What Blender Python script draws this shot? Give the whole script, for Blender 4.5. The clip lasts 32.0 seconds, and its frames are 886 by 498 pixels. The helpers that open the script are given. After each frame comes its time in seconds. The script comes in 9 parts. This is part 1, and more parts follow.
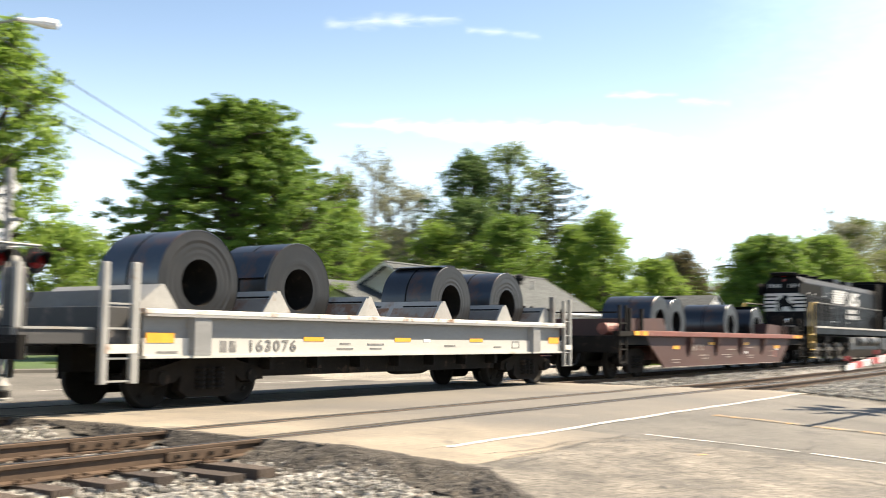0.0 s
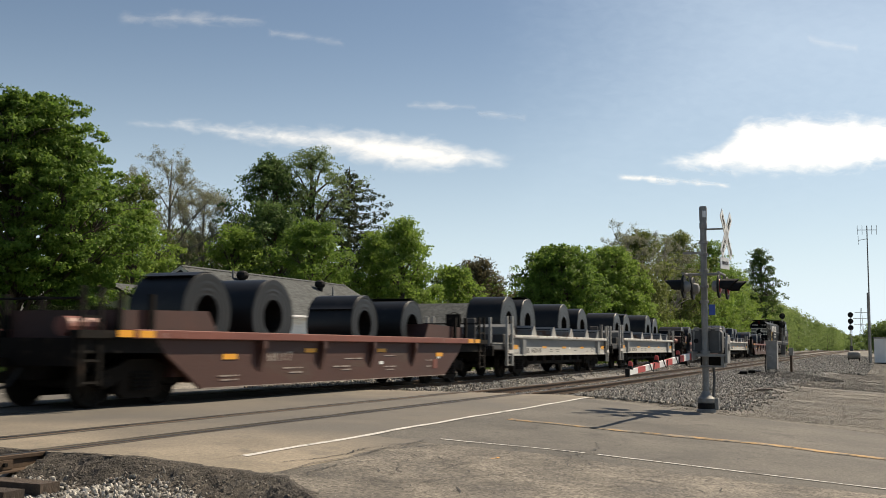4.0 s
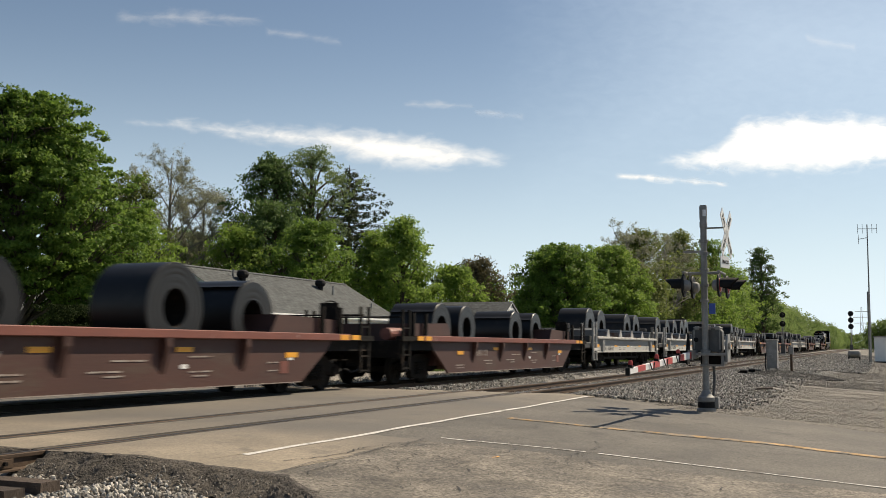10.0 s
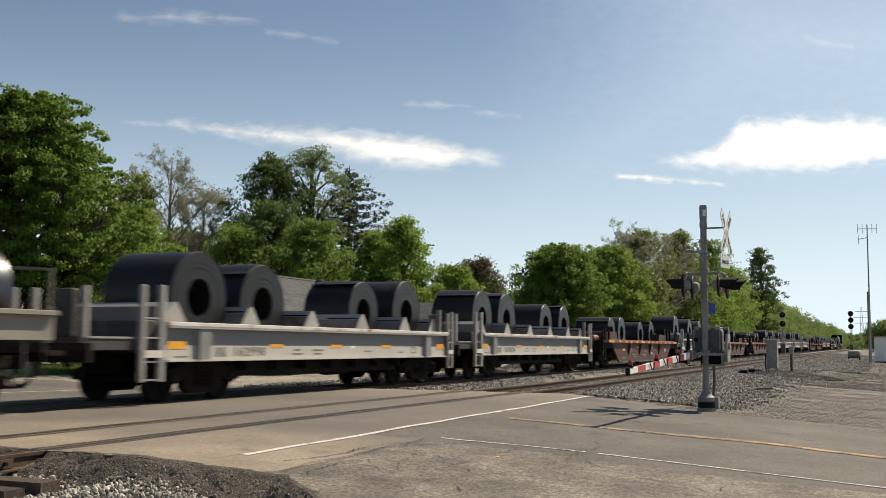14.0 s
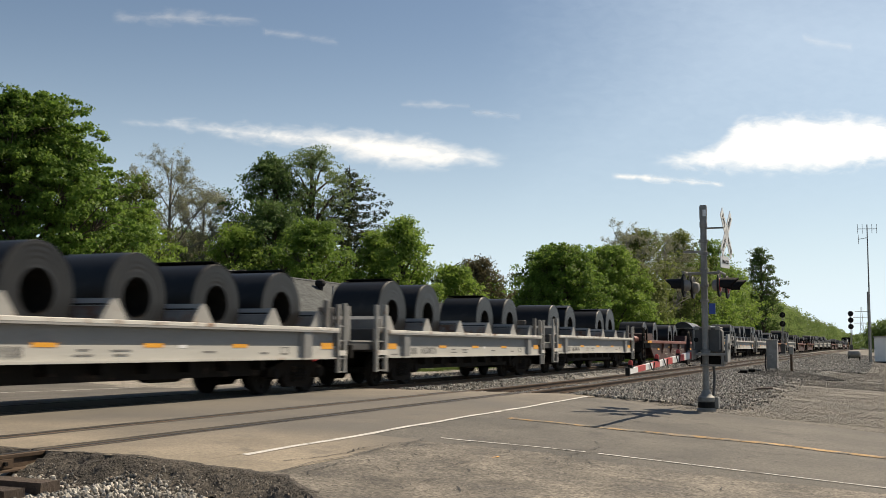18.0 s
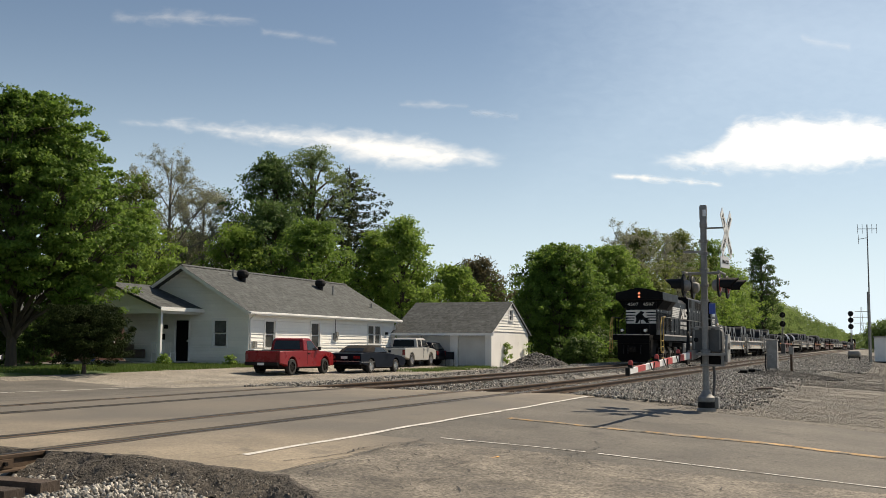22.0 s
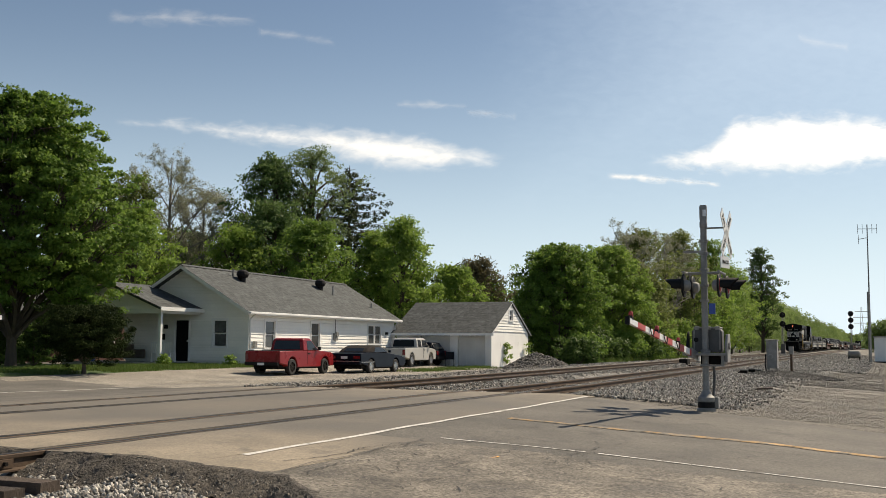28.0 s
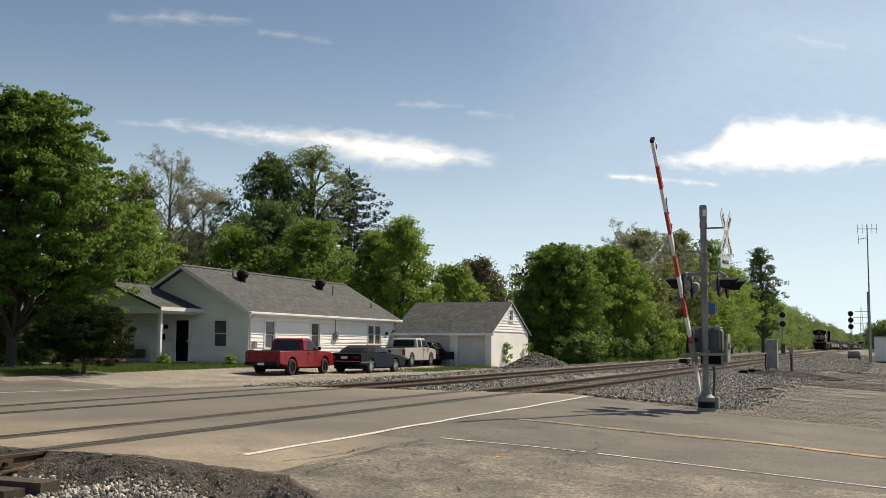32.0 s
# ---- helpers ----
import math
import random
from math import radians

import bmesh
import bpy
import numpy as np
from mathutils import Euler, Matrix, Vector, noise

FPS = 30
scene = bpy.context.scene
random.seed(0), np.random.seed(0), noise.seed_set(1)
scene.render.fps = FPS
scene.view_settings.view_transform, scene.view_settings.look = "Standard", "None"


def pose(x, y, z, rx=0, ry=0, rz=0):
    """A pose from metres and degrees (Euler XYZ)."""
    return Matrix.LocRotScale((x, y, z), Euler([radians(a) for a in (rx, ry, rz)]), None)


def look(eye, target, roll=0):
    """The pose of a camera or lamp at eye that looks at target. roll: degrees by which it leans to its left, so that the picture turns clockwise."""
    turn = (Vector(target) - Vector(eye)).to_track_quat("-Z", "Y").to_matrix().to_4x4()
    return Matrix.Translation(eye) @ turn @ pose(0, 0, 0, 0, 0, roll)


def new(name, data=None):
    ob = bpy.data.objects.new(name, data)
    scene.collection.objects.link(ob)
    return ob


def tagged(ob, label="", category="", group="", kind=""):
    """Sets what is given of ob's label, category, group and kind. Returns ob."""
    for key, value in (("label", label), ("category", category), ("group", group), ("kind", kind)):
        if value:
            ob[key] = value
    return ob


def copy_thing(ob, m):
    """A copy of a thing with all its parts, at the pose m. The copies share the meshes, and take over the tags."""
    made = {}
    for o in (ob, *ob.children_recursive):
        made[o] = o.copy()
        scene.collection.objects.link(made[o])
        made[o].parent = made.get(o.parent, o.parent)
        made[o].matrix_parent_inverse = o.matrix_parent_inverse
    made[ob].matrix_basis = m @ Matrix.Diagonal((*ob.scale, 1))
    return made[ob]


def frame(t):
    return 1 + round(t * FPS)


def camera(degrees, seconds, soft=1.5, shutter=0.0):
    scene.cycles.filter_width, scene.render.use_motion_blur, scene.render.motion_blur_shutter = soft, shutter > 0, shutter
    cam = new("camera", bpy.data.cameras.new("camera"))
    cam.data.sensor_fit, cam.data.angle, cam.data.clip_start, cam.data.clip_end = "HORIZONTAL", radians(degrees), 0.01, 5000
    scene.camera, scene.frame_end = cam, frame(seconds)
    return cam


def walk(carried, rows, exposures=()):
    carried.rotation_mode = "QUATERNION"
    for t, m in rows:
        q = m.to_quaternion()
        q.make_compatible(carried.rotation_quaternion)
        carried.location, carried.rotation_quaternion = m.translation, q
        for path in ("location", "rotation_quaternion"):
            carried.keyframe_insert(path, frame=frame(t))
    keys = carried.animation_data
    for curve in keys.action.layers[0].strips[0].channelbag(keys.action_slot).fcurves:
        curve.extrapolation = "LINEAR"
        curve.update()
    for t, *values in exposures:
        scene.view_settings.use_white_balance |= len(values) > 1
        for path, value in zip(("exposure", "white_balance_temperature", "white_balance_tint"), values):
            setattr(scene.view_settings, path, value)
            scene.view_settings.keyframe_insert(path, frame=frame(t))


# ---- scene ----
# World: x along the railway, y across it (away from the viewer), z up; z = 0 at the rail tops.
EYE = Vector((0.0, -8.776, 1.099))
YAW, PITCH, ROLL = -66.71, 5.392, 0.413


def view(dyaw, dpitch, droll):
    a, b = radians(YAW + dyaw), radians(PITCH + dpitch)
    ahead = Vector((-math.sin(a) * math.cos(b), math.cos(a) * math.cos(b), math.sin(b)))
    return look(EYE, EYE + ahead, ROLL + droll)


cam = camera(46.78, 32.0, 0.58, 0.3)
walk(cam, [
    (0.0, view(11.10, -0.395, 0.10)), (0.1, view(7.9, -0.30, 0.17)), (0.2, view(5.3, -0.18, 0.22)),
    (0.3, view(3.137, -0.076, 0.256)), (0.4, view(2.25, -0.02, 0.245)), (0.5, view(1.484, 0.023, 0.234)),
    (0.6, view(0.30, 0.05, 0.24)), (0.8, view(-0.90, 0.09, 0.25)), (1.0, view(-0.606, 0.112, 0.263)),
    (1.2, view(-0.28, 0.14, 0.30)), (1.5, view(0.015, 0.184, 0.348)), (2.0, view(0.126, 0.237, 0.325)),
    (2.5, view(0.04, 0.18, 0.061)), (3.0, view(0.002, 0.125, 0.037)), (3.5, view(-0.004, 0.088, 0.021)),
    (5.5, view(-0.011, 0.015, 0.016)), (7.0, view(0, 0, 0)), (16.0, view(0, 0.002, 0)), (31.9, view(0, 0.004, 0)),
    (32.0, view(0, 0.004, 0))],
    exposures=tuple((t, e, 7600, 10) for t, e in ((0.0, 1.54), (0.1, 1.28), (0.2, 1.05), (0.4, 0.7), (0.6, 0.5), (0.8, 0.42), (1.0, 0.36), (1.5, 0.30), (32.0, 0.30))))

# ---- sky and sun ----
SUN_ELEV, SUN_ROT = radians(47.5), radians(119)
world = bpy.data.worlds.new("sky")
scene.world = world
world.use_nodes = True
wn = world.node_tree.nodes
sky = wn.new("ShaderNodeTexSky")
sky.sky_type, sky.sun_disc = "NISHITA", False
sky.sun_elevation, sky.sun_rotation = SUN_ELEV, SUN_ROT
sky.altitude, sky.air_density, sky.dust_density, sky.ozone_density = 250, 1.0, 0.45, 3.2
wn["Background"].inputs["Strength"].default_value = 0.077
# pale haze all round the horizon
geo_, sep_, low_, pw_, haze = (wn.new("ShaderNode" + k) for k in ("TexCoord", "SeparateXYZ", "MapRange", "Math", "Mix"))
wl = world.node_tree.links.new
wl(geo_.outputs["Generated"], sep_.inputs[0])
wl(sep_.outputs[2], low_.inputs[0])
low_.inputs[1].default_value, low_.inputs[2].default_value, low_.inputs[3].default_value, low_.inputs[4].default_value = 0.0, 0.36, 1.0, 0.0
pw_.operation = "POWER"
pw_.inputs[1].default_value = 2.2
wl(low_.outputs[0], pw_.inputs[0])
haze.data_type = "RGBA"
wl(pw_.outputs[0], haze.inputs[0])
wl(sky.outputs[0], haze.inputs[6])
haze.inputs[7].default_value = (8.0, 10.45, 13.5, 1)
wl(haze.outputs[2], wn["Background"].inputs["Color"])
sun = new("sun", bpy.data.lights.new("sun", "SUN"))
sun.data.energy, sun.data.angle, sun.data.color = 5.0, radians(0.53), (1.0, 0.93, 0.83)
SUN_DIR = Vector((math.cos(SUN_ELEV) * math.sin(SUN_ROT), math.cos(SUN_ELEV) * math.cos(SUN_ROT), math.sin(SUN_ELEV)))
sun.matrix_world = look(SUN_DIR * 200, (0, 0, 0))

# ---- materials ----
def mat(name, base, rough=0.7, metal=0.0, vary=0.25, scale=6.0, fine=60.0, bump=0.15, tint=None, stain=None, stain_at=0.6, stain_scale=2.0,
        coords="Object", stretch=(1, 1, 1), spec=0.5, island=0.0, rnd=0.0, emit=None, strength=0.0):
    """A surface with variation at two scales, optional stains of another colour, and fine relief."""
    m = bpy.data.materials.new(name)
    m.use_nodes = True
    nt = m.node_tree
    n, ln = nt.nodes, nt.links.new
    b = n["Principled BSDF"]
    b.inputs["Roughness"].default_value, b.inputs["Metallic"].default_value = rough, metal
    b.inputs["Specular IOR Level"].default_value = spec
    tc, mp = n.new("ShaderNodeTexCoord"), n.new("ShaderNodeMapping")
    mp.inputs["Scale"].default_value = stretch
    ln(tc.outputs[coords], mp.inputs[0])

    def noise_at(s, detail=4.0, rgh=0.55):
        t = n.new("ShaderNodeTexNoise")
        t.inputs["Scale"].default_value, t.inputs["Detail"].default_value, t.inputs["Roughness"].default_value = s, detail, rgh
        ln(mp.outputs[0], t.inputs["Vector"])
        return t.outputs[0]

    def blend(fac, a, c, mode="MIX"):
        x = n.new("ShaderNodeMix")
        x.data_type, x.blend_type = "RGBA", mode
        for sock, v in ((x.inputs[0], fac), (x.inputs[6], a), (x.inputs[7], c)):
            if isinstance(v, (int, float)):
                sock.default_value = v
            elif isinstance(v, tuple):
                sock.default_value = (*v, 1)
            else:
                ln(v, sock)
        return x.outputs[2]

    def ramp(src, lo, hi):
        r = n.new("ShaderNodeMapRange")
        r.inputs[1].default_value, r.inputs[2].default_value = lo, hi
        ln(src, r.inputs[0])
        return r.outputs[0]

    dark = tuple(v * (1 - vary) for v in base)
    lite = tuple(min(1, v * (1 + vary * 0.8)) for v in (tint or base))
    big, small = noise_at(scale), noise_at(fine, 6.0)
    col = blend(ramp(big, 0.3, 0.7), dark, lite)
    col = blend(ramp(small, 0.3, 0.7), col, blend(0.5, col, tuple(v * (1 - vary * 1.2) for v in base)))
    if stain:
        col = blend(ramp(noise_at(stain_scale, 6.0, 0.65), stain_at, stain_at + 0.12), col, stain)
    if island or rnd:
        if island:
            g = n.new("ShaderNodeNewGeometry")
            src, amt = g.outputs["Random Per Island"], island
        else:
            g = n.new("ShaderNodeObjectInfo")
            src, amt = g.outputs["Random"], rnd
        hsv = n.new("ShaderNodeHueSaturation")
        mr = n.new("ShaderNodeMapRange")
        mr.inputs[3].default_value, mr.inputs[4].default_value = 1 - amt, 1 + amt
        ln(src, mr.inputs[0])
        ln(mr.outputs[0], hsv.inputs["Value"])
        ln(col, hsv.inputs["Color"])
        col = hsv.outputs[0]
    ln(col, b.inputs["Base Color"])
    if bump:
        bp = n.new("ShaderNodeBump")
        bp.inputs["Strength"].default_value, bp.inputs["Distance"].default_value = bump, 0.02
        ln(small, bp.inputs["Height"])
        ln(bp.outputs[0], b.inputs["Normal"])
    rr = n.new("ShaderNodeMapRange")
    rr.inputs[3].default_value, rr.inputs[4].default_value = max(0.02, rough - 0.12), min(1, rough + 0.12)
    ln(big, rr.inputs[0])
    ln(rr.outputs[0], b.inputs["Roughness"])
    if emit:
        b.inputs["Emission Color"].default_value, b.inputs["Emission Strength"].default_value = (*emit, 1), strength
    return m


def leaf_mat(name, a, b_, trans=0.35, spec=0.16):
    """Leaves: each a little different, with light coming through."""
    m = bpy.data.materials.new(name)
    m.use_nodes = True
    n, ln = m.node_tree.nodes, m.node_tree.links.new
    b = n["Principled BSDF"]
    b.inputs["Roughness"].default_value, b.inputs["Specular IOR Level"].default_value = 0.58, spec
    g = n.new("ShaderNodeNewGeometry")
    x = n.new("ShaderNodeMix")
    x.data_type = "RGBA"
    x.inputs[6].default_value, x.inputs[7].default_value = (*a, 1), (*b_, 1)
    ln(g.outputs["Random Per Island"], x.inputs[0])
    tc, t = n.new("ShaderNodeTexCoord"), n.new("ShaderNodeTexNoise")
    t.inputs["Scale"].default_value = 0.5
    ln(tc.outputs["Object"], t.inputs["Vector"])
    x2 = n.new("ShaderNodeMix")
    x2.data_type, x2.blend_type = "RGBA", "MULTIPLY"
    x2.inputs[7].default_value = (0.55, 0.62, 0.5, 1)
    ln(t.outputs[0], x2.inputs[0])
    ln(x.outputs[2], x2.inputs[6])
    ln(x2.outputs[2], b.inputs["Base Color"])
    tr, mx, lit = n.new("ShaderNodeBsdfTranslucent"), n.new("ShaderNodeMixShader"), n.new("ShaderNodeHueSaturation")
    lit.inputs["Hue"].default_value, lit.inputs["Saturation"].default_value, lit.inputs["Value"].default_value = 0.495, 0.98, 1.6
    ln(x2.outputs[2], lit.inputs["Color"])
    ln(lit.outputs[0], tr.inputs["Color"])
    mx.inputs[0].default_value = trans * 0.72
    ln(b.outputs[0], mx.inputs[1])
    ln(tr.outputs[0], mx.inputs[2])
    ln(mx.outputs[0], n["Material Output"].inputs[0])
    return m


def glass_mat(name, tint=(0.02, 0.025, 0.03), rough=0.05):
    m = mat(name, tint, rough, 0, 0.1, 3, 30, 0.0, spec=0.3)
    return m


ASPHALT = mat("asphalt", (0.119, 0.109, 0.093), 0.9, vary=0.42, scale=0.5, fine=20, bump=0.35, stain=(0.078, 0.072, 0.064), stain_at=0.56, stain_scale=1.6)
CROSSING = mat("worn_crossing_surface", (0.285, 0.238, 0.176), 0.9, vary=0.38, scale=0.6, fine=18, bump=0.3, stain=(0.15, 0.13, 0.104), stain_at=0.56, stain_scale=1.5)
OLD_ASPHALT = mat("broken_asphalt", (0.172, 0.152, 0.124), 0.93, vary=0.6, scale=1.2, fine=17, bump=0.4, stain=(0.10, 0.09, 0.077), stain_at=0.54, stain_scale=1.3)
CRUMBLE = mat("crumbled_asphalt", (0.082, 0.070, 0.056), 0.95, vary=0.5, scale=5, fine=40, bump=1.0, stain=(0.05, 0.043, 0.036), stain_at=0.52, stain_scale=4)
SEAL = mat("worn_rubber_seal", (0.055, 0.049, 0.042), 0.85, vary=0.4, scale=2, fine=30, bump=0.4, stain=(0.14, 0.12, 0.095), stain_at=0.56, stain_scale=3)
TAR = mat("dark_tar", (0.03, 0.028, 0.026), 0.75, vary=0.3, scale=8, fine=50, bump=0.4)
def aggregate(m, scale, amount):
    """Stone grain in a road surface: every grain a little lighter or darker."""
    n, ln = m.node_tree.nodes, m.node_tree.links.new
    b = n["Principled BSDF"]
    col = b.inputs["Base Color"].links[0].from_socket
    tc, v, mr, h = (n.new("ShaderNode" + k) for k in ("TexCoord", "TexVoronoi", "MapRange", "HueSaturation"))
    v.inputs["Scale"].default_value = scale
    ln(tc.outputs["Object"], v.inputs["Vector"])
    ln(v.outputs["Color"], mr.inputs[0])
    mr.inputs[1].default_value, mr.inputs[2].default_value = 0.15, 0.85
    mr.inputs[3].default_value, mr.inputs[4].default_value = 1 - amount, 1 + amount
    ln(mr.outputs[0], h.inputs["Value"])
    ln(col, h.inputs["Color"])
    ln(h.outputs[0], b.inputs["Base Color"])


aggregate(ASPHALT, 48, 0.26)
aggregate(CROSSING, 48, 0.16)
aggregate(OLD_ASPHALT, 40, 0.5)
aggregate(CRUMBLE, 70, 0.6)


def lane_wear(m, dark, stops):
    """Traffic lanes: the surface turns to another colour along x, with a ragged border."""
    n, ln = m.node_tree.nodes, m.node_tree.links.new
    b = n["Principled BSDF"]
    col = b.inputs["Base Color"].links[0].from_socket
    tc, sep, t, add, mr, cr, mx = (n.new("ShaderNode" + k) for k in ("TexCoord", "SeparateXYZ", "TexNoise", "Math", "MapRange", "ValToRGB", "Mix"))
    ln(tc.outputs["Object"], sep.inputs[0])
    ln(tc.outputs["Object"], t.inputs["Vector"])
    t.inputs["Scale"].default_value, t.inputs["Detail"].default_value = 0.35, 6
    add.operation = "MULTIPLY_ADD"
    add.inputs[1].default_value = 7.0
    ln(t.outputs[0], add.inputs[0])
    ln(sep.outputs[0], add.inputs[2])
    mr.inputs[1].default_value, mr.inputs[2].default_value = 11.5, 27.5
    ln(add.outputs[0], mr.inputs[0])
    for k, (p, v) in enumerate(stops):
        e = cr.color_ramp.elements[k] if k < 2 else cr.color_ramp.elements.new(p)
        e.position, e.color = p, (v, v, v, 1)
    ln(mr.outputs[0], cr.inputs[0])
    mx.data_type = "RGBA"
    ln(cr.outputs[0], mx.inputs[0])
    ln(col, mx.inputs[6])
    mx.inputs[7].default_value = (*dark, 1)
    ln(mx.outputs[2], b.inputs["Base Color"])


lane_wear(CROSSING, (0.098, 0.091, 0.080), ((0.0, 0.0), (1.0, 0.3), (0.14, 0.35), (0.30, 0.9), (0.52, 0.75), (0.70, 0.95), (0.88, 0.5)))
DIRT = mat("gravelly_dirt", (0.158, 0.143, 0.120), 0.93, vary=0.45, scale=0.3, fine=16, bump=0.9, stain=(0.185, 0.165, 0.135), stain_at=0.55, stain_scale=0.8)
aggregate(DIRT, 26, 0.34)
BALLAST = mat("ballast_bed", (0.200, 0.187, 0.166), 0.9, vary=0.55, scale=0.9, fine=16, bump=1.0, stain=(0.10, 0.09, 0.076), stain_at=0.52, stain_scale=14)
DARK_BED = mat("dark_ballast_bed", (0.085, 0.078, 0.066), 0.92, vary=0.5, scale=0.9, fine=16, bump=1.0)
DARK_STONE = mat("dark_ballast_stone", (0.13, 0.12, 0.105), 0.88, vary=0.25, scale=3, fine=40, bump=0.4, island=0.5)
GRAVEL_TAN = mat("dusty_tan_gravel", (0.25, 0.225, 0.19), 0.9, vary=0.25, scale=3, fine=40, bump=0.4, island=0.4)
STONE = mat("ballast_stone", (0.345, 0.325, 0.285), 0.88, vary=0.3, scale=3, fine=40, bump=0.4, island=0.75, stain=(0.22, 0.16, 0.115), stain_at=0.55, stain_scale=9)
DRIVE = mat("driveway_gravel", (0.27, 0.243, 0.203), 0.92, vary=0.4, scale=0.5, fine=16, bump=0.8, stain=(0.20, 0.165, 0.12), stain_at=0.55, stain_scale=0.7)
aggregate(DRIVE, 34, 0.7)
LAWN = mat("lawn", (0.055, 0.10, 0.022), 0.9, vary=0.4, scale=0.7, fine=30, bump=0.9, stain=(0.16, 0.14, 0.06), stain_at=0.62, stain_scale=1.0)
GRASS = leaf_mat("grass_blades", (0.07, 0.14, 0.025), (0.15, 0.19, 0.05), 0.3)
WHITE_LINE = mat("road_paint_white", (0.58, 0.56, 0.52), 0.85, vary=0.2, scale=3, fine=30, bump=0.2, stain=(0.14, 0.128, 0.112), stain_at=0.56, stain_scale=4)
YELLOW_LINE = mat("road_paint_yellow", (0.48, 0.28, 0.095), 0.8, vary=0.25, scale=3, fine=30, bump=0.2, stain=(0.15, 0.135, 0.11), stain_at=0.43, stain_scale=3)
RAIL = mat("rusty_rail", (0.092, 0.058, 0.036), 0.75, 0.3, vary=0.35, scale=2, fine=40, bump=0.3)
RAIL_TOP = mat("polished_rail_head", (0.10, 0.092, 0.086), 0.42, 0.8, vary=0.15, scale=1, fine=30, bump=0.05, stretch=(0.1, 6, 1))
TIE = mat("creosoted_tie", (0.075, 0.055, 0.042), 0.92, vary=0.4, scale=3, fine=25, bump=0.7, stretch=(6, 1, 1), rnd=0.25)
CONCRETE = mat("concrete", (0.42, 0.40, 0.37), 0.88, vary=0.18, scale=1.5, fine=30, bump=0.3)
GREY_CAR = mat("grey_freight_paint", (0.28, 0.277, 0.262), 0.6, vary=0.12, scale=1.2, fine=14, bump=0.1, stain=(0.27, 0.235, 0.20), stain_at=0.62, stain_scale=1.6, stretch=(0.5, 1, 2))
# GREY_CAR darkened for the shade below the overhanging side flange
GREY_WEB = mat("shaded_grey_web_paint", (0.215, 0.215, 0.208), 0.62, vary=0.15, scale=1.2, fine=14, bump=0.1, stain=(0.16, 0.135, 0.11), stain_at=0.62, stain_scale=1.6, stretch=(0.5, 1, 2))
GREY_POST = mat("worn_pale_grey_steel", (0.30, 0.295, 0.275), 0.62, vary=0.18, scale=1.5, fine=16, bump=0.1, stain=(0.22, 0.14, 0.09), stain_at=0.60, stain_scale=1.4)
GREY_MID = mat("dull_grey_steel", (0.165, 0.162, 0.153), 0.65, vary=0.2, scale=1.2, fine=14, bump=0.1, stain=(0.13, 0.11, 0.095), stain_at=0.56, stain_scale=1.8)
GREY_DARK = mat("sooty_grey_steel", (0.042, 0.041, 0.040), 0.65, vary=0.2, scale=1.2, fine=14, bump=0.1, stain=(0.10, 0.085, 0.075), stain_at=0.55, stain_scale=1.6)
WHITE_BAND = mat("off_white_band", (0.47, 0.455, 0.41), 0.6, vary=0.1, scale=1.0, fine=18, bump=0.08, stain=(0.36, 0.29, 0.22), stain_at=0.64, stain_scale=1.8, stretch=(0.5, 1, 2))
RUSTY_LIP = mat("worn_white_flange", (0.60, 0.575, 0.52), 0.6, vary=0.15, scale=1.5, fine=20, bump=0.1, stain=(0.24, 0.125, 0.065), stain_at=0.54, stain_scale=1.3, stretch=(0.9, 1, 1))
CRADLE = mat("rusty_cradle", (0.22, 0.20, 0.175), 0.7, vary=0.25, scale=1.5, fine=18, bump=0.1, stain=(0.17, 0.085, 0.045), stain_at=0.47, stain_scale=1.4, rnd=0.2)
RED_DARK = mat("dark_red_end", (0.06, 0.024, 0.018), 0.7, vary=0.3, scale=1.2, fine=14, bump=0.1)
RED_CAR = mat("oxide_red_paint", (0.066, 0.0235, 0.016), 0.66, vary=0.22, scale=0.9, fine=12, bump=0.12, stain=(0.068, 0.036, 0.024), stain_at=0.55, stain_scale=1.2, stretch=(0.5, 1, 2))
FADED_WHITE = mat("faded_white_stencil", (0.34, 0.29, 0.25), 0.7, vary=0.3, scale=6, fine=30, bump=0.0, stain=(0.14, 0.075, 0.056), stain_at=0.5, stain_scale=9)
RED_LIP = mat("scuffed_red_flange", (0.20, 0.062, 0.042), 0.6, vary=0.2, scale=2, fine=18, bump=0.1, stain=(0.50, 0.40, 0.36), stain_at=0.62, stain_scale=2.2, stretch=(0.6, 1, 1))
TAN_CAR = mat("tan_gondola_paint", (0.23, 0.213, 0.178), 0.65, vary=0.15, scale=1, fine=14, bump=0.1, stain=(0.2, 0.14, 0.09), stain_at=0.6, stain_scale=1.5)
BLACK_STEEL = mat("grimy_underframe", (0.012, 0.0105, 0.009), 0.85, spec=0.15, vary=0.4, scale=3, fine=25, bump=0.25, stain=(0.045, 0.032, 0.024), stain_at=0.58, stain_scale=3)
FADED = mat("faded_stencil_paint", (0.17, 0.165, 0.155), 0.7, vary=0.3, scale=6, fine=30, bump=0.0, stain=(0.45, 0.43, 0.39), stain_at=0.55, stain_scale=9)
BOGIE = mat("dusty_bogie_steel", (0.015, 0.012, 0.0095), 0.85, spec=0.12, vary=0.35, scale=4, fine=25, bump=0.25)
WHEEL = mat("wheel_steel", (0.020, 0.017, 0.014), 0.8, 0.1, spec=0.15, vary=0.3, scale=4, fine=30, bump=0.1)
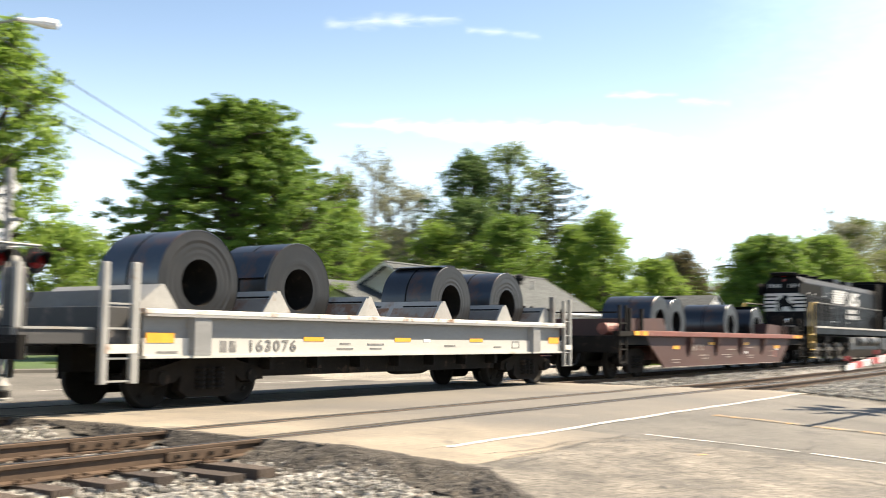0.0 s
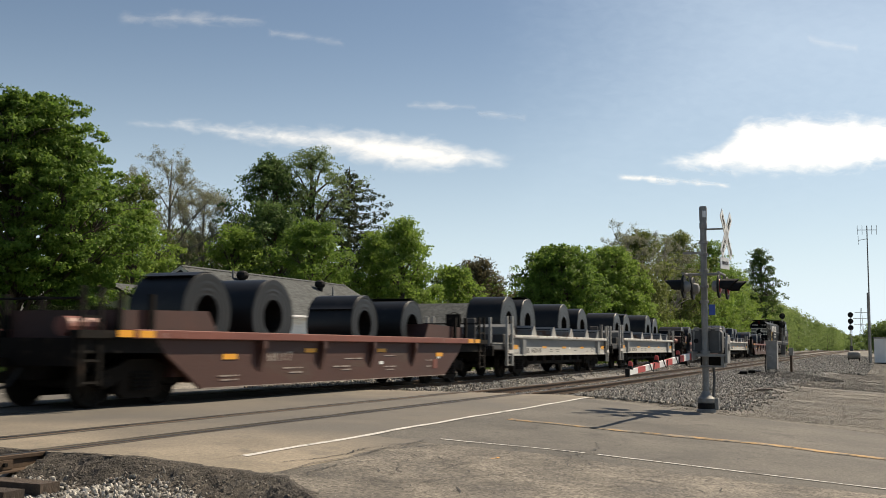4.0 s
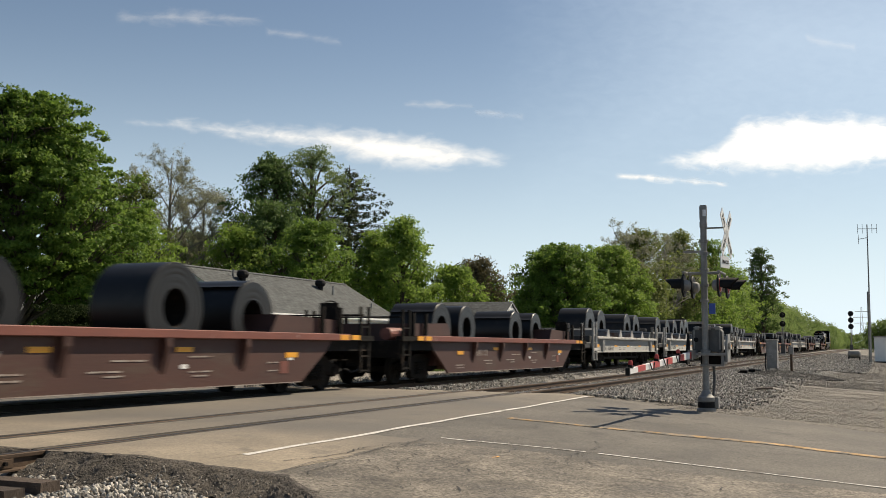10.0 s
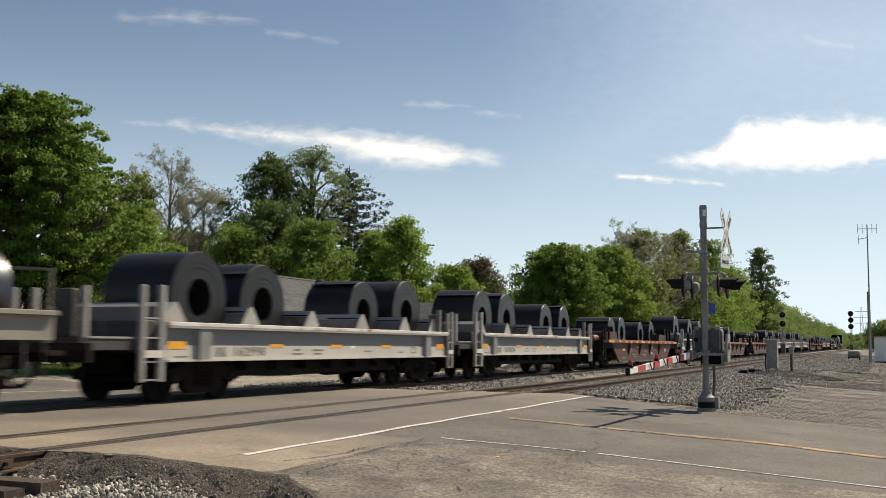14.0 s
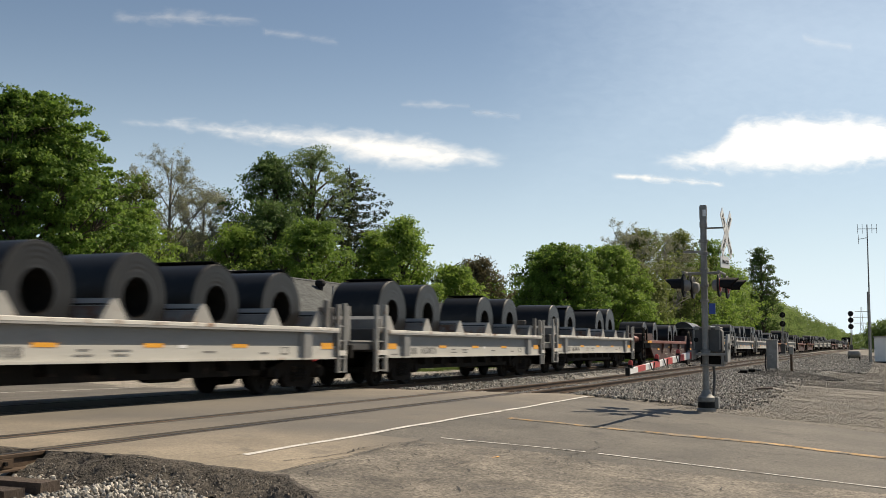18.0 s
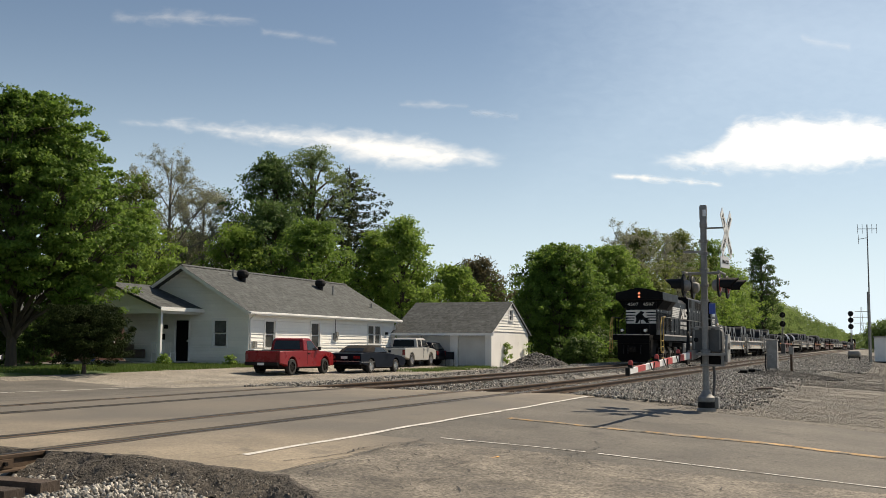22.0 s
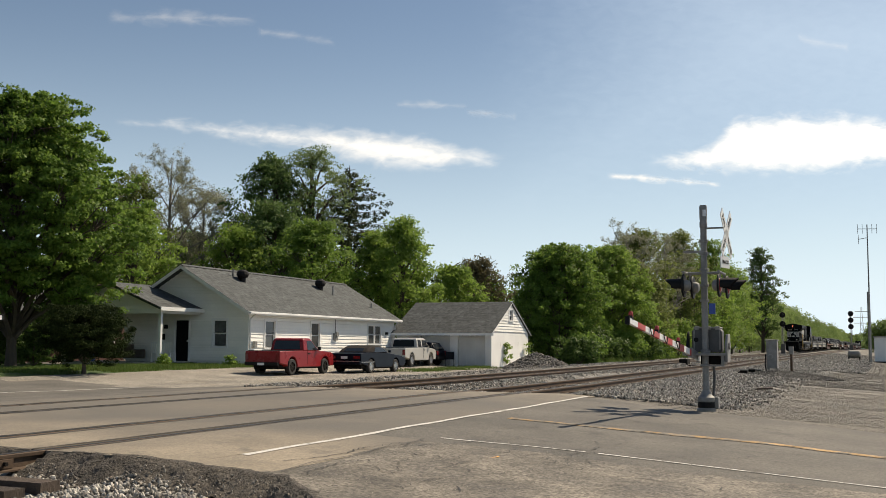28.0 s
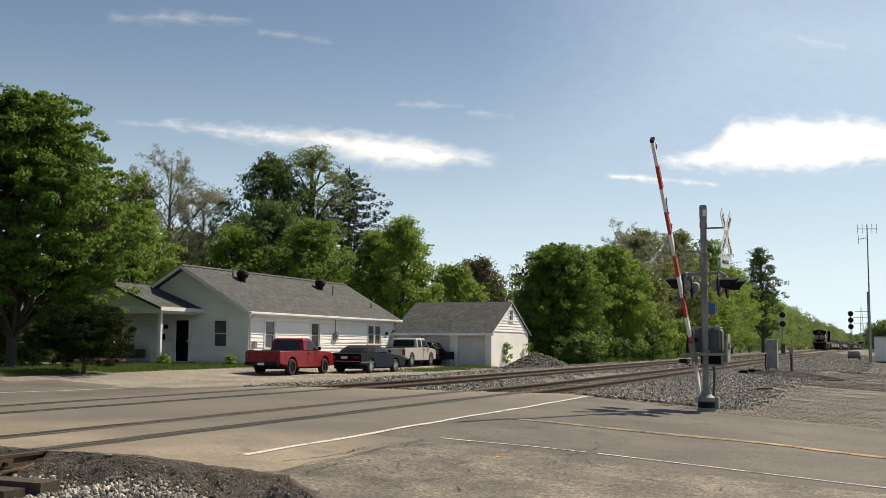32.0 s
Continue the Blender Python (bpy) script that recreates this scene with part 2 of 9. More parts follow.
COIL = mat("hot_rolled_steel", (0.013, 0.0132, 0.0135), 0.42, 0.25, vary=0.22, scale=1.1, fine=9, bump=0.04, stain=(0.032, 0.029, 0.028), stain_at=0.6, stain_scale=1.2, rnd=0.25, spec=0.35)
COIL_END = mat("coil_edge_steel", (0.021, 0.020, 0.019), 0.40, 0.4, vary=0.2, scale=2.5, fine=40, bump=0.05, rnd=0.15)
COIL_BRIGHT = mat("bright_cold_rolled_steel", (0.062, 0.070, 0.080), 0.34, 0.75, vary=0.15, scale=1.5, fine=20, bump=0.03, stain=(0.13, 0.075, 0.055), stain_at=0.54, stain_scale=1.2, rnd=0.4)
ORANGE_TAG = mat("yellow_reflector", (0.80, 0.36, 0.03), 0.5, vary=0.12, scale=6, fine=40, bump=0.0)
LOCO = mat("black_locomotive_paint", (0.0045, 0.005, 0.006), 0.45, spec=0.07, vary=0.3, scale=1.2, fine=15, bump=0.05, stain=(0.011, 0.0105, 0.010), stain_at=0.58, stain_scale=1.1)
SILL_WHITE = mat("dirty_white_sill_stripe", (0.40, 0.37, 0.33), 0.6, vary=0.25, scale=2, fine=20, bump=0.0, stain=(0.10, 0.09, 0.08), stain_at=0.58, stain_scale=2.5)
LOCO_DARK = mat("dark_grille", (0.004, 0.004, 0.004), 0.8, spec=0.1, vary=0.3, scale=4, fine=40, bump=0.2)
LOCO_WHITE = mat("white_locomotive_lettering", (0.60, 0.585, 0.55), 0.5, vary=0.1, scale=3, fine=30, bump=0.0)
GRAB = mat("yellow_handrail", (0.55, 0.36, 0.10), 0.5, vary=0.1, scale=5, fine=40, bump=0.0)
TRUCK_GREY = mat("dusty_truck_casting", (0.105, 0.095, 0.082), 0.75, vary=0.35, scale=3, fine=20, bump=0.2, stain=(0.03, 0.027, 0.024), stain_at=0.55, stain_scale=2.5)
TANK = mat("grimy_fuel_tank", (0.026, 0.025, 0.023), 0.5, spec=0.35, vary=0.3, scale=1.5, fine=15, bump=0.1)
GLASS = glass_mat("dark_window_glass")
GALV = mat("galvanised_steel", (0.265, 0.26, 0.243), 0.6, 0.2, vary=0.28, scale=4, fine=30, bump=0.08)
WEATHERED = mat("weathered_galvanised_case", (0.10, 0.10, 0.097), 0.65, 0.2, vary=0.25, scale=4, fine=25, bump=0.1)
BLACK_PAINT = mat("black_signal_paint", (0.010, 0.010, 0.010), 0.65, spec=0.2, vary=0.25, scale=5, fine=30, bump=0.05)
SIGN_WHITE = mat("sign_white", (0.75, 0.75, 0.73), 0.5, vary=0.08, scale=4, fine=30, bump=0.0)
GATE_RED = mat("gate_red", (0.46, 0.050, 0.042), 0.5, vary=0.1, scale=5, fine=30, bump=0.0)
LENS_RED = mat("red_lens", (0.25, 0.01, 0.01), 0.25, vary=0.1, scale=5, fine=30, bump=0.0)
SIGN_GREEN = mat("faded_green_sign", (0.05, 0.15, 0.09), 0.5, vary=0.1, scale=5, fine=30, bump=0.0)
BLUE_SIGN = mat("blue_sign", (0.03, 0.08, 0.35), 0.5, vary=0.1, scale=5, fine=30, bump=0.0)
SIDING = mat("white_vinyl_siding", (0.83, 0.815, 0.76), 0.55, vary=0.07, scale=0.8, fine=12, bump=0.03, rnd=0.03)
TRIM_WHITE = mat("white_trim", (0.78, 0.78, 0.76), 0.5, vary=0.05, scale=2, fine=20, bump=0.02)
DOOR_GREY = mat("grey_door_paint", (0.60, 0.59, 0.56), 0.6, vary=0.12, scale=0.9, fine=14, bump=0.03)
SHINGLE = mat("grey_asphalt_shingle", (0.063, 0.070, 0.070), 0.92, vary=0.34, scale=1.6, fine=14, bump=0.6, rnd=0.10)
aggregate(SHINGLE, 6, 0.32)
PANE = mat("curtained_window_glass", (0.075, 0.078, 0.075), 0.12, vary=0.35, scale=1.4, fine=6, bump=0.0, spec=0.5)
BLOCK = mat("painted_block_wall", (0.80, 0.79, 0.76), 0.75, vary=0.08, scale=0.7, fine=12, bump=0.15, stain=(0.45, 0.42, 0.37), stain_at=0.66, stain_scale=0.8)
BARK_GREY = mat("grey_bark", (0.21, 0.195, 0.17), 0.9, vary=0.3, scale=4, fine=30, bump=0.5, stretch=(1, 1, 0.3))
BARK = mat("bark", (0.085, 0.065, 0.048), 0.9, vary=0.35, scale=4, fine=30, bump=0.8, stretch=(1, 1, 0.3))
RED_TRUCK = mat("red_truck_paint", (0.215, 0.012, 0.015), 0.3, vary=0.08, scale=2, fine=20, bump=0.0, spec=0.3)
NAVY = mat("dark_blue_car_paint", (0.007, 0.009, 0.015), 0.35, vary=0.1, scale=2, fine=20, bump=0.0, spec=0.09)
TAN_PAINT = mat("pale_tan_truck_paint", (0.42, 0.415, 0.39), 0.35, vary=0.06, scale=2, fine=20, bump=0.0, spec=0.3)
SOFT_TOP = mat("faded_black_fabric", (0.030, 0.026, 0.024), 0.9, spec=0.1, vary=0.2, scale=3, fine=40, bump=0.1)
RUBBER = mat("tyre_rubber", (0.016, 0.016, 0.016), 0.85, vary=0.2, scale=8, fine=40, bump=0.1)
CHROME = mat("alloy_rim", (0.55, 0.55, 0.55), 0.3, 0.9, vary=0.08, scale=6, fine=30, bump=0.0)
TAIL = mat("tail_lamp_red", (0.16, 0.008, 0.010), 0.25, vary=0.05, scale=6, fine=30, bump=0.0)
GLOW_RED = mat("glowing_red_lamp", (0.5, 0.02, 0.01), 0.3, vary=0.0, bump=0.0, emit=(1.0, 0.30, 0.16), strength=1.0)
L_DARK = leaf_mat("dark_green_leaf", (0.054, 0.100, 0.025), (0.098, 0.158, 0.040), 0.48)
L_MAPLE = leaf_mat("maple_leaf", (0.086, 0.165, 0.027), (0.180, 0.272, 0.054), 0.54)
L_DEEP = leaf_mat("deep_green_leaf", (0.080, 0.140, 0.042), (0.150, 0.220, 0.078), 0.52)
L_YEW = leaf_mat("yew_needle", (0.013, 0.024, 0.008), (0.036, 0.050, 0.015), 0.15, 0.03)
L_MID = leaf_mat("green_leaf", (0.103, 0.188, 0.032), (0.196, 0.292, 0.060), 0.60)
L_FRESH = leaf_mat("fresh_green_leaf", (0.145, 0.235, 0.040), (0.240, 0.335, 0.075), 0.63)
L_OLIVE = leaf_mat("sparse_budding_leaf", (0.125, 0.155, 0.045), (0.195, 0.225, 0.070), 0.52)
L_PINE = leaf_mat("conifer_needle", (0.034, 0.052, 0.022), (0.072, 0.092, 0.040), 0.25)
# leaf colour paled and greyed to carry the haze of distance
L_FAR = leaf_mat("hazed_distant_leaf", (0.150, 0.215, 0.066), (0.215, 0.285, 0.100), 0.62)
L_PALE = leaf_mat("pale_green_leaf", (0.135, 0.190, 0.075), (0.215, 0.275, 0.125), 0.55)
L_BUD = leaf_mat("grey_green_bud", (0.24, 0.245, 0.17), (0.36, 0.35, 0.25), 0.4)
L_PURPLE = leaf_mat("reddish_leaf", (0.090, 0.076, 0.042), (0.140, 0.118, 0.060), 0.4)
L_BLOSSOM = leaf_mat("pale_blossom", (0.35, 0.34, 0.24), (0.48, 0.46, 0.36), 0.4)


# ---- mesh kit ----
class Geo:
    """Gathers points and faces for one mesh."""

    def __init__(self):
        self.v, self.f = [], []

    def add(self, vs, fs):
        o = len(self.v)
        self.v += [tuple(p) for p in vs]
        self.f += [tuple(i + o for i in q) for q in fs]
        return self

    def box(self, x0, x1, y0, y1, z0, z1, m=None):
        vs = [Vector((x, y, z)) for z in (z0, z1) for y in (y0, y1) for x in (x0, x1)]
        if m:
            vs = [m @ p for p in vs]
        return self.add(vs, [(0, 2, 3, 1), (4, 5, 7, 6), (0, 1, 5, 4), (2, 6, 7, 3), (0, 4, 6, 2), (1, 3, 7, 5)])

    def prism(self, poly, axis, a, b):
        """A polygon pushed along an axis from a to b; its points are the other two axes in order."""
        def put(p, t):
            q = list(p)
            q.insert("xyz".index(axis), t)
            return q
        n = len(poly)
        vs = [put(p, a) for p in poly] + [put(p, b) for p in poly]
        return self.add(vs, [tuple(range(n))[::-1], tuple(range(n, 2 * n))] + [(i, (i + 1) % n, n + (i + 1) % n, n + i) for i in range(n)])

    def tube(self, pts, r, seg=6, r2=None, caps=True):
        """A round bar through points, tapering from r to r2."""
        pts = [Vector(p) for p in pts]
        r2 = r if r2 is None else r2
        rings, o, n = [], len(self.v), len(pts)
        for i, p in enumerate(pts):
            d = (pts[min(i + 1, n - 1)] - pts[max(i - 1, 0)]).normalized()
            s = d.cross(Vector((0, 0, 1)) if abs(d.z) < 0.9 else Vector((1, 0, 0))).normalized()
            u = s.cross(d)
            rad = r + (r2 - r) * i / max(1, n - 1)
            for k in range(seg):
                a = 2 * math.pi * k / seg
                self.v.append(tuple(p + (s * math.cos(a) + u * math.sin(a)) * rad))
        for i in range(n - 1):
            for k in range(seg):
                k2 = (k + 1) % seg
                self.f.append((o + i * seg + k, o + i * seg + k2, o + (i + 1) * seg + k2, o + (i + 1) * seg + k))
        if caps:
            self.f.append(tuple(o + k for k in range(seg))[::-1])
            self.f.append(tuple(o + (n - 1) * seg + k for k in range(seg)))
        return self

    def lathe(self, prof, axis="y", seg=24, c=(0, 0, 0), closed=False, arc=(0, 1)):
        """Turns (radius, along) pairs round an axis through c."""
        o, n = len(self.v), len(prof)
        for k in range(seg):
            a = 2 * math.pi * (arc[0] + (arc[1] - arc[0]) * k / seg)
            for r, t in prof:
                p, q = r * math.cos(a), r * math.sin(a)
                w = {"y": (p, t, q), "x": (t, p, q), "z": (p, q, t)}[axis]
                self.v.append((w[0] + c[0], w[1] + c[1], w[2] + c[2]))
        for k in range(seg):
            k2 = (k + 1) % seg
            for i in range(n - 1 + closed):
                i2 = (i + 1) % n
                self.f.append((o + k * n + i, o + k * n + i2, o + k2 * n + i2, o + k2 * n + i))
        return self

    def grid(self, xs, ys, z):
        o, m = len(self.v), len(ys)
        for x in xs:
            for y in ys:
                self.v.append((x, y, z(x, y)))
        for i in range(len(xs) - 1):
            for j in range(m - 1):
                a = o + i * m + j
                self.f.append((a, a + m, a + m + 1, a + 1))
        return self

    def mesh(self, name, material, smooth=False):
        me = bpy.data.meshes.new(name)
        me.from_pydata(self.v, [], self.f)
        if material:
            me.materials.append(material)
        bm = bmesh.new()
        bm.from_mesh(me)
        if len(bm.faces) < 20000:
            bmesh.ops.recalc_face_normals(bm, faces=bm.faces)
        for fc in bm.faces:
            fc.smooth = smooth
        bm.to_mesh(me)
        bm.free()
        return me


def part(name, geo, material, parent=None, label="", smooth=False, bevel=0.0, at=None):
    """Links a Geo (or a mesh) as one mesh object under a thing or a part."""
    me = geo if isinstance(geo, bpy.types.Mesh) else geo.mesh(name, material, smooth)
    ob = new(name, me)
    ob.parent = parent
    if label:
        ob["label"] = label
    if at is not None:
        ob.matrix_basis = at
    if bevel:
        mod = ob.modifiers.new("bevel", "BEVEL")
        mod.width, mod.segments, mod.limit_method = bevel, 3 if bevel > 0.06 else 2, "ANGLE"
    if smooth:
        me.set_sharp_from_angle(angle=radians(35))
    return ob


def thing(name, label, category, group="", kind="", at=None):
    """An empty at the base of a thing that gathers its parts."""
    ob = tagged(new(name), label, category, group, kind)
    ob.empty_display_size = 0.3
    if at is not None:
        ob.matrix_basis = at
    return ob


def text_geo(body, size, m, depth=0.004, squeeze=1.0, bold=0.0):
    """Letters as a mesh: written in the xy plane, laid into place by m."""
    cu = bpy.data.curves.new("text", "FONT")
    cu.body, cu.size, cu.extrude, cu.offset = body, size, depth, bold
    cu.align_x, cu.align_y, cu.resolution_u = "CENTER", "CENTER", 2
    ob = bpy.data.objects.new("text", cu)
    me = bpy.data.meshes.new_from_object(ob)
    g = Geo()
    k = m @ Matrix.Diagonal((squeeze, 1, 1, 1))
    g.add([k @ v.co for v in me.vertices], [tuple(p.vertices) for p in me.polygons])
    bpy.data.objects.remove(ob)
    bpy.data.curves.remove(cu)
    bpy.data.meshes.remove(me)
    return g


def smoothstep(a, b, t):
    t = min(1.0, max(0.0, (t - a) / (b - a)))
    return t * t * (3 - 2 * t)


# ---- lie of the land ----
SP = 4.65                       # distance between the two tracks
def rise(x):
    """The line climbs gently beyond the crossing."""
    return min(0.8, max(0.0, 0.0035 * (x - 30)))


def land(x, y):
    """Height of the ground: highest at the tracks, falling to both sides, rising again to the house yard."""
    z = -0.32 * min(1.4, max(0.0, (-1.9 - y) / 5.0))
    z -= 0.25 * min(1.0, max(0.0, (y - SP - 1.6) / 5.0))
    z += 0.30 * smoothstep(14, 20, y)
    return z + rise(x)


# ---- ground ----
def steps(a, b, d):
    n = max(1, round((b - a) / d))
    return [a + (b - a) * i / n for i in range(n + 1)]


def bed_profile(x, y):
    """Ground with the ballast shoulders dropped away from the rails, open ground outside the road."""
    z = land(x, y) - 0.03
    k = smoothstep(0, 0.6, max(8.3 - x, x - 23.3))
    for c in (0.0, SP):
        d = abs(y - c)
        if d < 2.4:
            z -= 0.20 * k * (1 - smoothstep(1.7, 2.4, d))
    z += 0.02 * noise.noise(Vector((x * 0.8, y * 0.8, 0))) * k
    if x < 9 and y < -1.0:
        z -= 0.16 * smoothstep(-1.0, -2.6, y) * (1 - smoothstep(7.6, 8.3, x))
    return z - (0.20 if 8.4 < x < 23.1 and -2.5 < y < SP + 2.2 else 0.05 if 8 < x < 22 else 0)


xs = steps(-60, -6, 6) + steps(-5, 30, 0.25) + steps(31, 120, 1.5) + steps(130, 400, 15) + [600, 1000, 1800, 3000]
ys = [-2500, -1200, -500, -200] + steps(-100, -20, 8) + steps(-18, -10, 1) + steps(-9.5, 12, 0.25) + steps(13, 60, 1.5) + steps(70, 200, 15) + [400, 900, 1800, 3000]
ground = part("ground", Geo().grid([-3000, -1000, -300] + xs, ys, bed_profile), DIRT, smooth=True)
tagged(ground, "pale gravelly dirt ground beside the railway", "ground", kind="structure")


def sheet(name, ys_, left, right, n, dz, material, label, thick=0.05, kind="structure", cat="road", wob=0.0):
    """A slab over the land between two wavering edges, row by row along y."""
    g = Geo()
    top = []
    for j, y in enumerate(ys_):
        a, b = left(y), right(y)
        for i in range(n + 1):
            x = a + (b - a) * i / n
            top.append((x, y, land(x, y) + dz + wob * noise.noise(Vector((x * 0.5, y * 0.5, 3.0)))))
    m = n + 1
    fs = [(j * m + i, j * m + i + 1, (j + 1) * m + i + 1, (j + 1) * m + i) for j in range(len(ys_) - 1) for i in range(n)]
    g.add(top, fs)
    k = len(top)
    rim = list(range(n + 1)) + [j * m + n for j in range(1, len(ys_))] + [(len(ys_) - 1) * m + i for i in range(n - 1, -1, -1)] + [j * m for j in range(len(ys_) - 2, 0, -1)]
    low = [(top[i][0], top[i][1], top[i][2] - thick) for i in rim]
    g.add(low, [])
    for a in range(len(rim)):
        b = (a + 1) % len(rim)
        g.f.append((rim[a], rim[b], k + b, k + a))
    ob = part(name, g, material)
    return tagged(ob, label, cat, kind=kind)


def jag(y, amp, s=1.7, seed=0.0):
    return amp * (noise.noise(Vector((y * s, seed, 0))) + 0.5 * noise.noise(Vector((y * s * 3.1, seed + 9, 0))))


NEAR_Y, FAR_Y = -2.55, SP + 2.3
sheet("road", steps(-60, -14, 4) + steps(-13.5, NEAR_Y, 0.25), lambda y: 11.9 + jag(y, 0.12), lambda y: 22.6 - 0.32 * max(0, -2.5 - y) + jag(y, 0.18, 2.1, 5),
      46, 0.0, ASPHALT, "worn grey asphalt road with cracks and faded lines", wob=0.02)
sheet("road_far", steps(FAR_Y, 12, 0.4) + steps(13, 90, 4), lambda y: 7.5, lambda y: 25.2 + 0.12 * max(0, y - 7) + jag(y, 0.15, 1.3, 2), 14, 0.0, ASPHALT, "grey asphalt road beyond the railway", wob=0.02)
sheet("road_shoulder", steps(-30, -10, 2) + steps(-9.8, -3.35, 0.15), lambda y: (8.25 if y > -3.6 else 8.25 - 0.9 * (-3.6 - y) * (1 if y > -6 else 0) - (2.2 if y <= -6 else 0)) + jag(y, 0.16, 2.3, 7), lambda y: 11.95 + jag(y, 0.12),
      18, 0.004, OLD_ASPHALT, "broken weathered asphalt shoulder", thick=0.22, wob=0.03)
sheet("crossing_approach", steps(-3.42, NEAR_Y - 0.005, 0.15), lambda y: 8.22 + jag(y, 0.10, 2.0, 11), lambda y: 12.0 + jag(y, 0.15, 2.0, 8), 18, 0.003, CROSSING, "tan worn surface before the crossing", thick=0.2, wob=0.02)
# crossing surface: strips between and beside the rails, with flangeways left open
GA = 0.7525
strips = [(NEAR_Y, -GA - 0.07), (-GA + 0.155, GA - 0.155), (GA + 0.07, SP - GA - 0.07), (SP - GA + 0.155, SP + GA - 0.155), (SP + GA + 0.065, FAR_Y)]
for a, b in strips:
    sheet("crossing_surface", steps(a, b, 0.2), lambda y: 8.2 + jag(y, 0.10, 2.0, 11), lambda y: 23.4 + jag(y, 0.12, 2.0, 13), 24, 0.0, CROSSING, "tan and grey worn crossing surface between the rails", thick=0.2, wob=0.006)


def ribbon(name, pts, width, material, label, dz=0.006, parent=None, cat="line", wear=0.0, kind="structure", wob=0.02):
    """A painted line or a tar seam: thin and flat on the road."""
    g = Geo()
    pts = [Vector((*p, 0)) for p in pts]
    fine = []
    for a, b in zip(pts[:-1], pts[1:]):
        n = max(1, int((b - a).length / 0.25))
        fine += [a.lerp(b, i / n) for i in range(n)]
    fine.append(pts[-1])
    rows = []
    for i, p in enumerate(fine):
        d = (fine[min(i + 1, len(fine) - 1)] - fine[max(0, i - 1)]).normalized()
        s = Vector((-d.y, d.x, 0)) * width / 2 * (1 + wear * noise.noise(p * 3.0))
        for q in (p - s, p + s):
            rows.append((q.x, q.y, land(q.x, q.y) + dz + wob * noise.noise(Vector((q.x * 0.5, q.y * 0.5, 3.0)))))
    g.add(rows, [(2 * i, 2 * i + 1, 2 * i + 3, 2 * i + 2) for i in range(len(fine) - 1)])
    ob = part(name, g, material, parent)
    return tagged(ob, label, cat, kind=kind) if parent is None else ob


ribbon("stop_line", [(9.12, -2.62), (15, -2.56), (22.9, -2.52)], 0.08, WHITE_LINE, "worn white stop line across the road", 0.009, wear=0.35)
ribbon("stop_line_far", [(9.0, 13.9), (20.5, 12.85), (25.3, 12.1)], 0.11, WHITE_LINE, "faded white stop line beyond the railway", 0.02, wear=0.3)
edge_x = lambda y: 12.44 + 0.18 * smoothstep(-3.4, -5.0, y) - 0.17 * smoothstep(-6.6, -9.2, y)
breaks = [-3.4, -4.1, -4.85, -5.3, -6.25, -6.6, -7.0, -7.6, -8.3, -9.0, -10.0, -11.2, -13.0, -30.0]
for a, b in zip(breaks[:-1], breaks[1:]):
    gap = 0.16 if a == -5.3 else 0.014
    ribbon("edge_line", [(edge_x(a - gap), a - gap), (edge_x((a + b) / 2), (a + b) / 2), (edge_x(b), b)], 0.052, WHITE_LINE, "thin worn white road edge line", 0.009, wear=0.6)
for dx in (-0.072, 0.072):
    ribbon("centre_line", [(15.98 + dx, -3.1), (16.14 + dx, -5), (16.12 + dx, -7), (15.98 + dx, -9), (15.8 + dx, -40)], 0.115, YELLOW_LINE, "faded yellow centre line", 0.008, wear=0.9)

for y_ in (-GA, GA, SP - GA, SP + GA):
    for s_, w_ in ((-1, 0.065), (1, 0.04)):
        o_ = 0.075 + w_ / 2 if (s_ < 0) == (y_ in (-GA, SP - GA)) else 0.158 + w_ / 2
        ribbon("flangeway_seal", [(8.25, y_ + s_ * o_), (15, y_ + s_ * o_), (23.3, y_ + s_ * o_)], w_, SEAL, "black worn seal along the rail", 0.005, cat="seal", wear=0.7, wob=0.006)

# ---- tracks ----
RAIL_POLY = [(-0.07, -0.17), (0.07, -0.17), (0.07, -0.155), (0.012, -0.14), (0.01, -0.05), (0.035, -0.04), (0.037, -0.008), (0.03, 0), (-0.03, 0), (-0.037, -0.008), (-0.035, -0.04), (-0.01, -0.05), (-0.012, -0.14), (-0.07, -0.155)]
RX = [-80, 8.15, 23.3] + steps(30, 260, 23) + [600, 900]


def rail(track, y):
    g, h = Geo(), Geo()
    n = len(RAIL_POLY)
    for x in RX:
        g.v += [(x, y + a, b + rise(x)) for a, b in RAIL_POLY]
        h.v += [(x, y - 0.03, rise(x) + 0.004), (x, y + 0.03, rise(x) + 0.004)]
    for i in range(len(RX) - 1):
        g.f += [(i * n + k, i * n + (k + 1) % n, (i + 1) * n + (k + 1) % n, (i + 1) * n + k) for k in range(n)]
        h.f.append((2 * i, 2 * i + 1, 2 * i + 3, 2 * i + 2))
    r = part("rail", g, RAIL, track)
    part("rail_head", h, RAIL_TOP, r, "polished running surface")


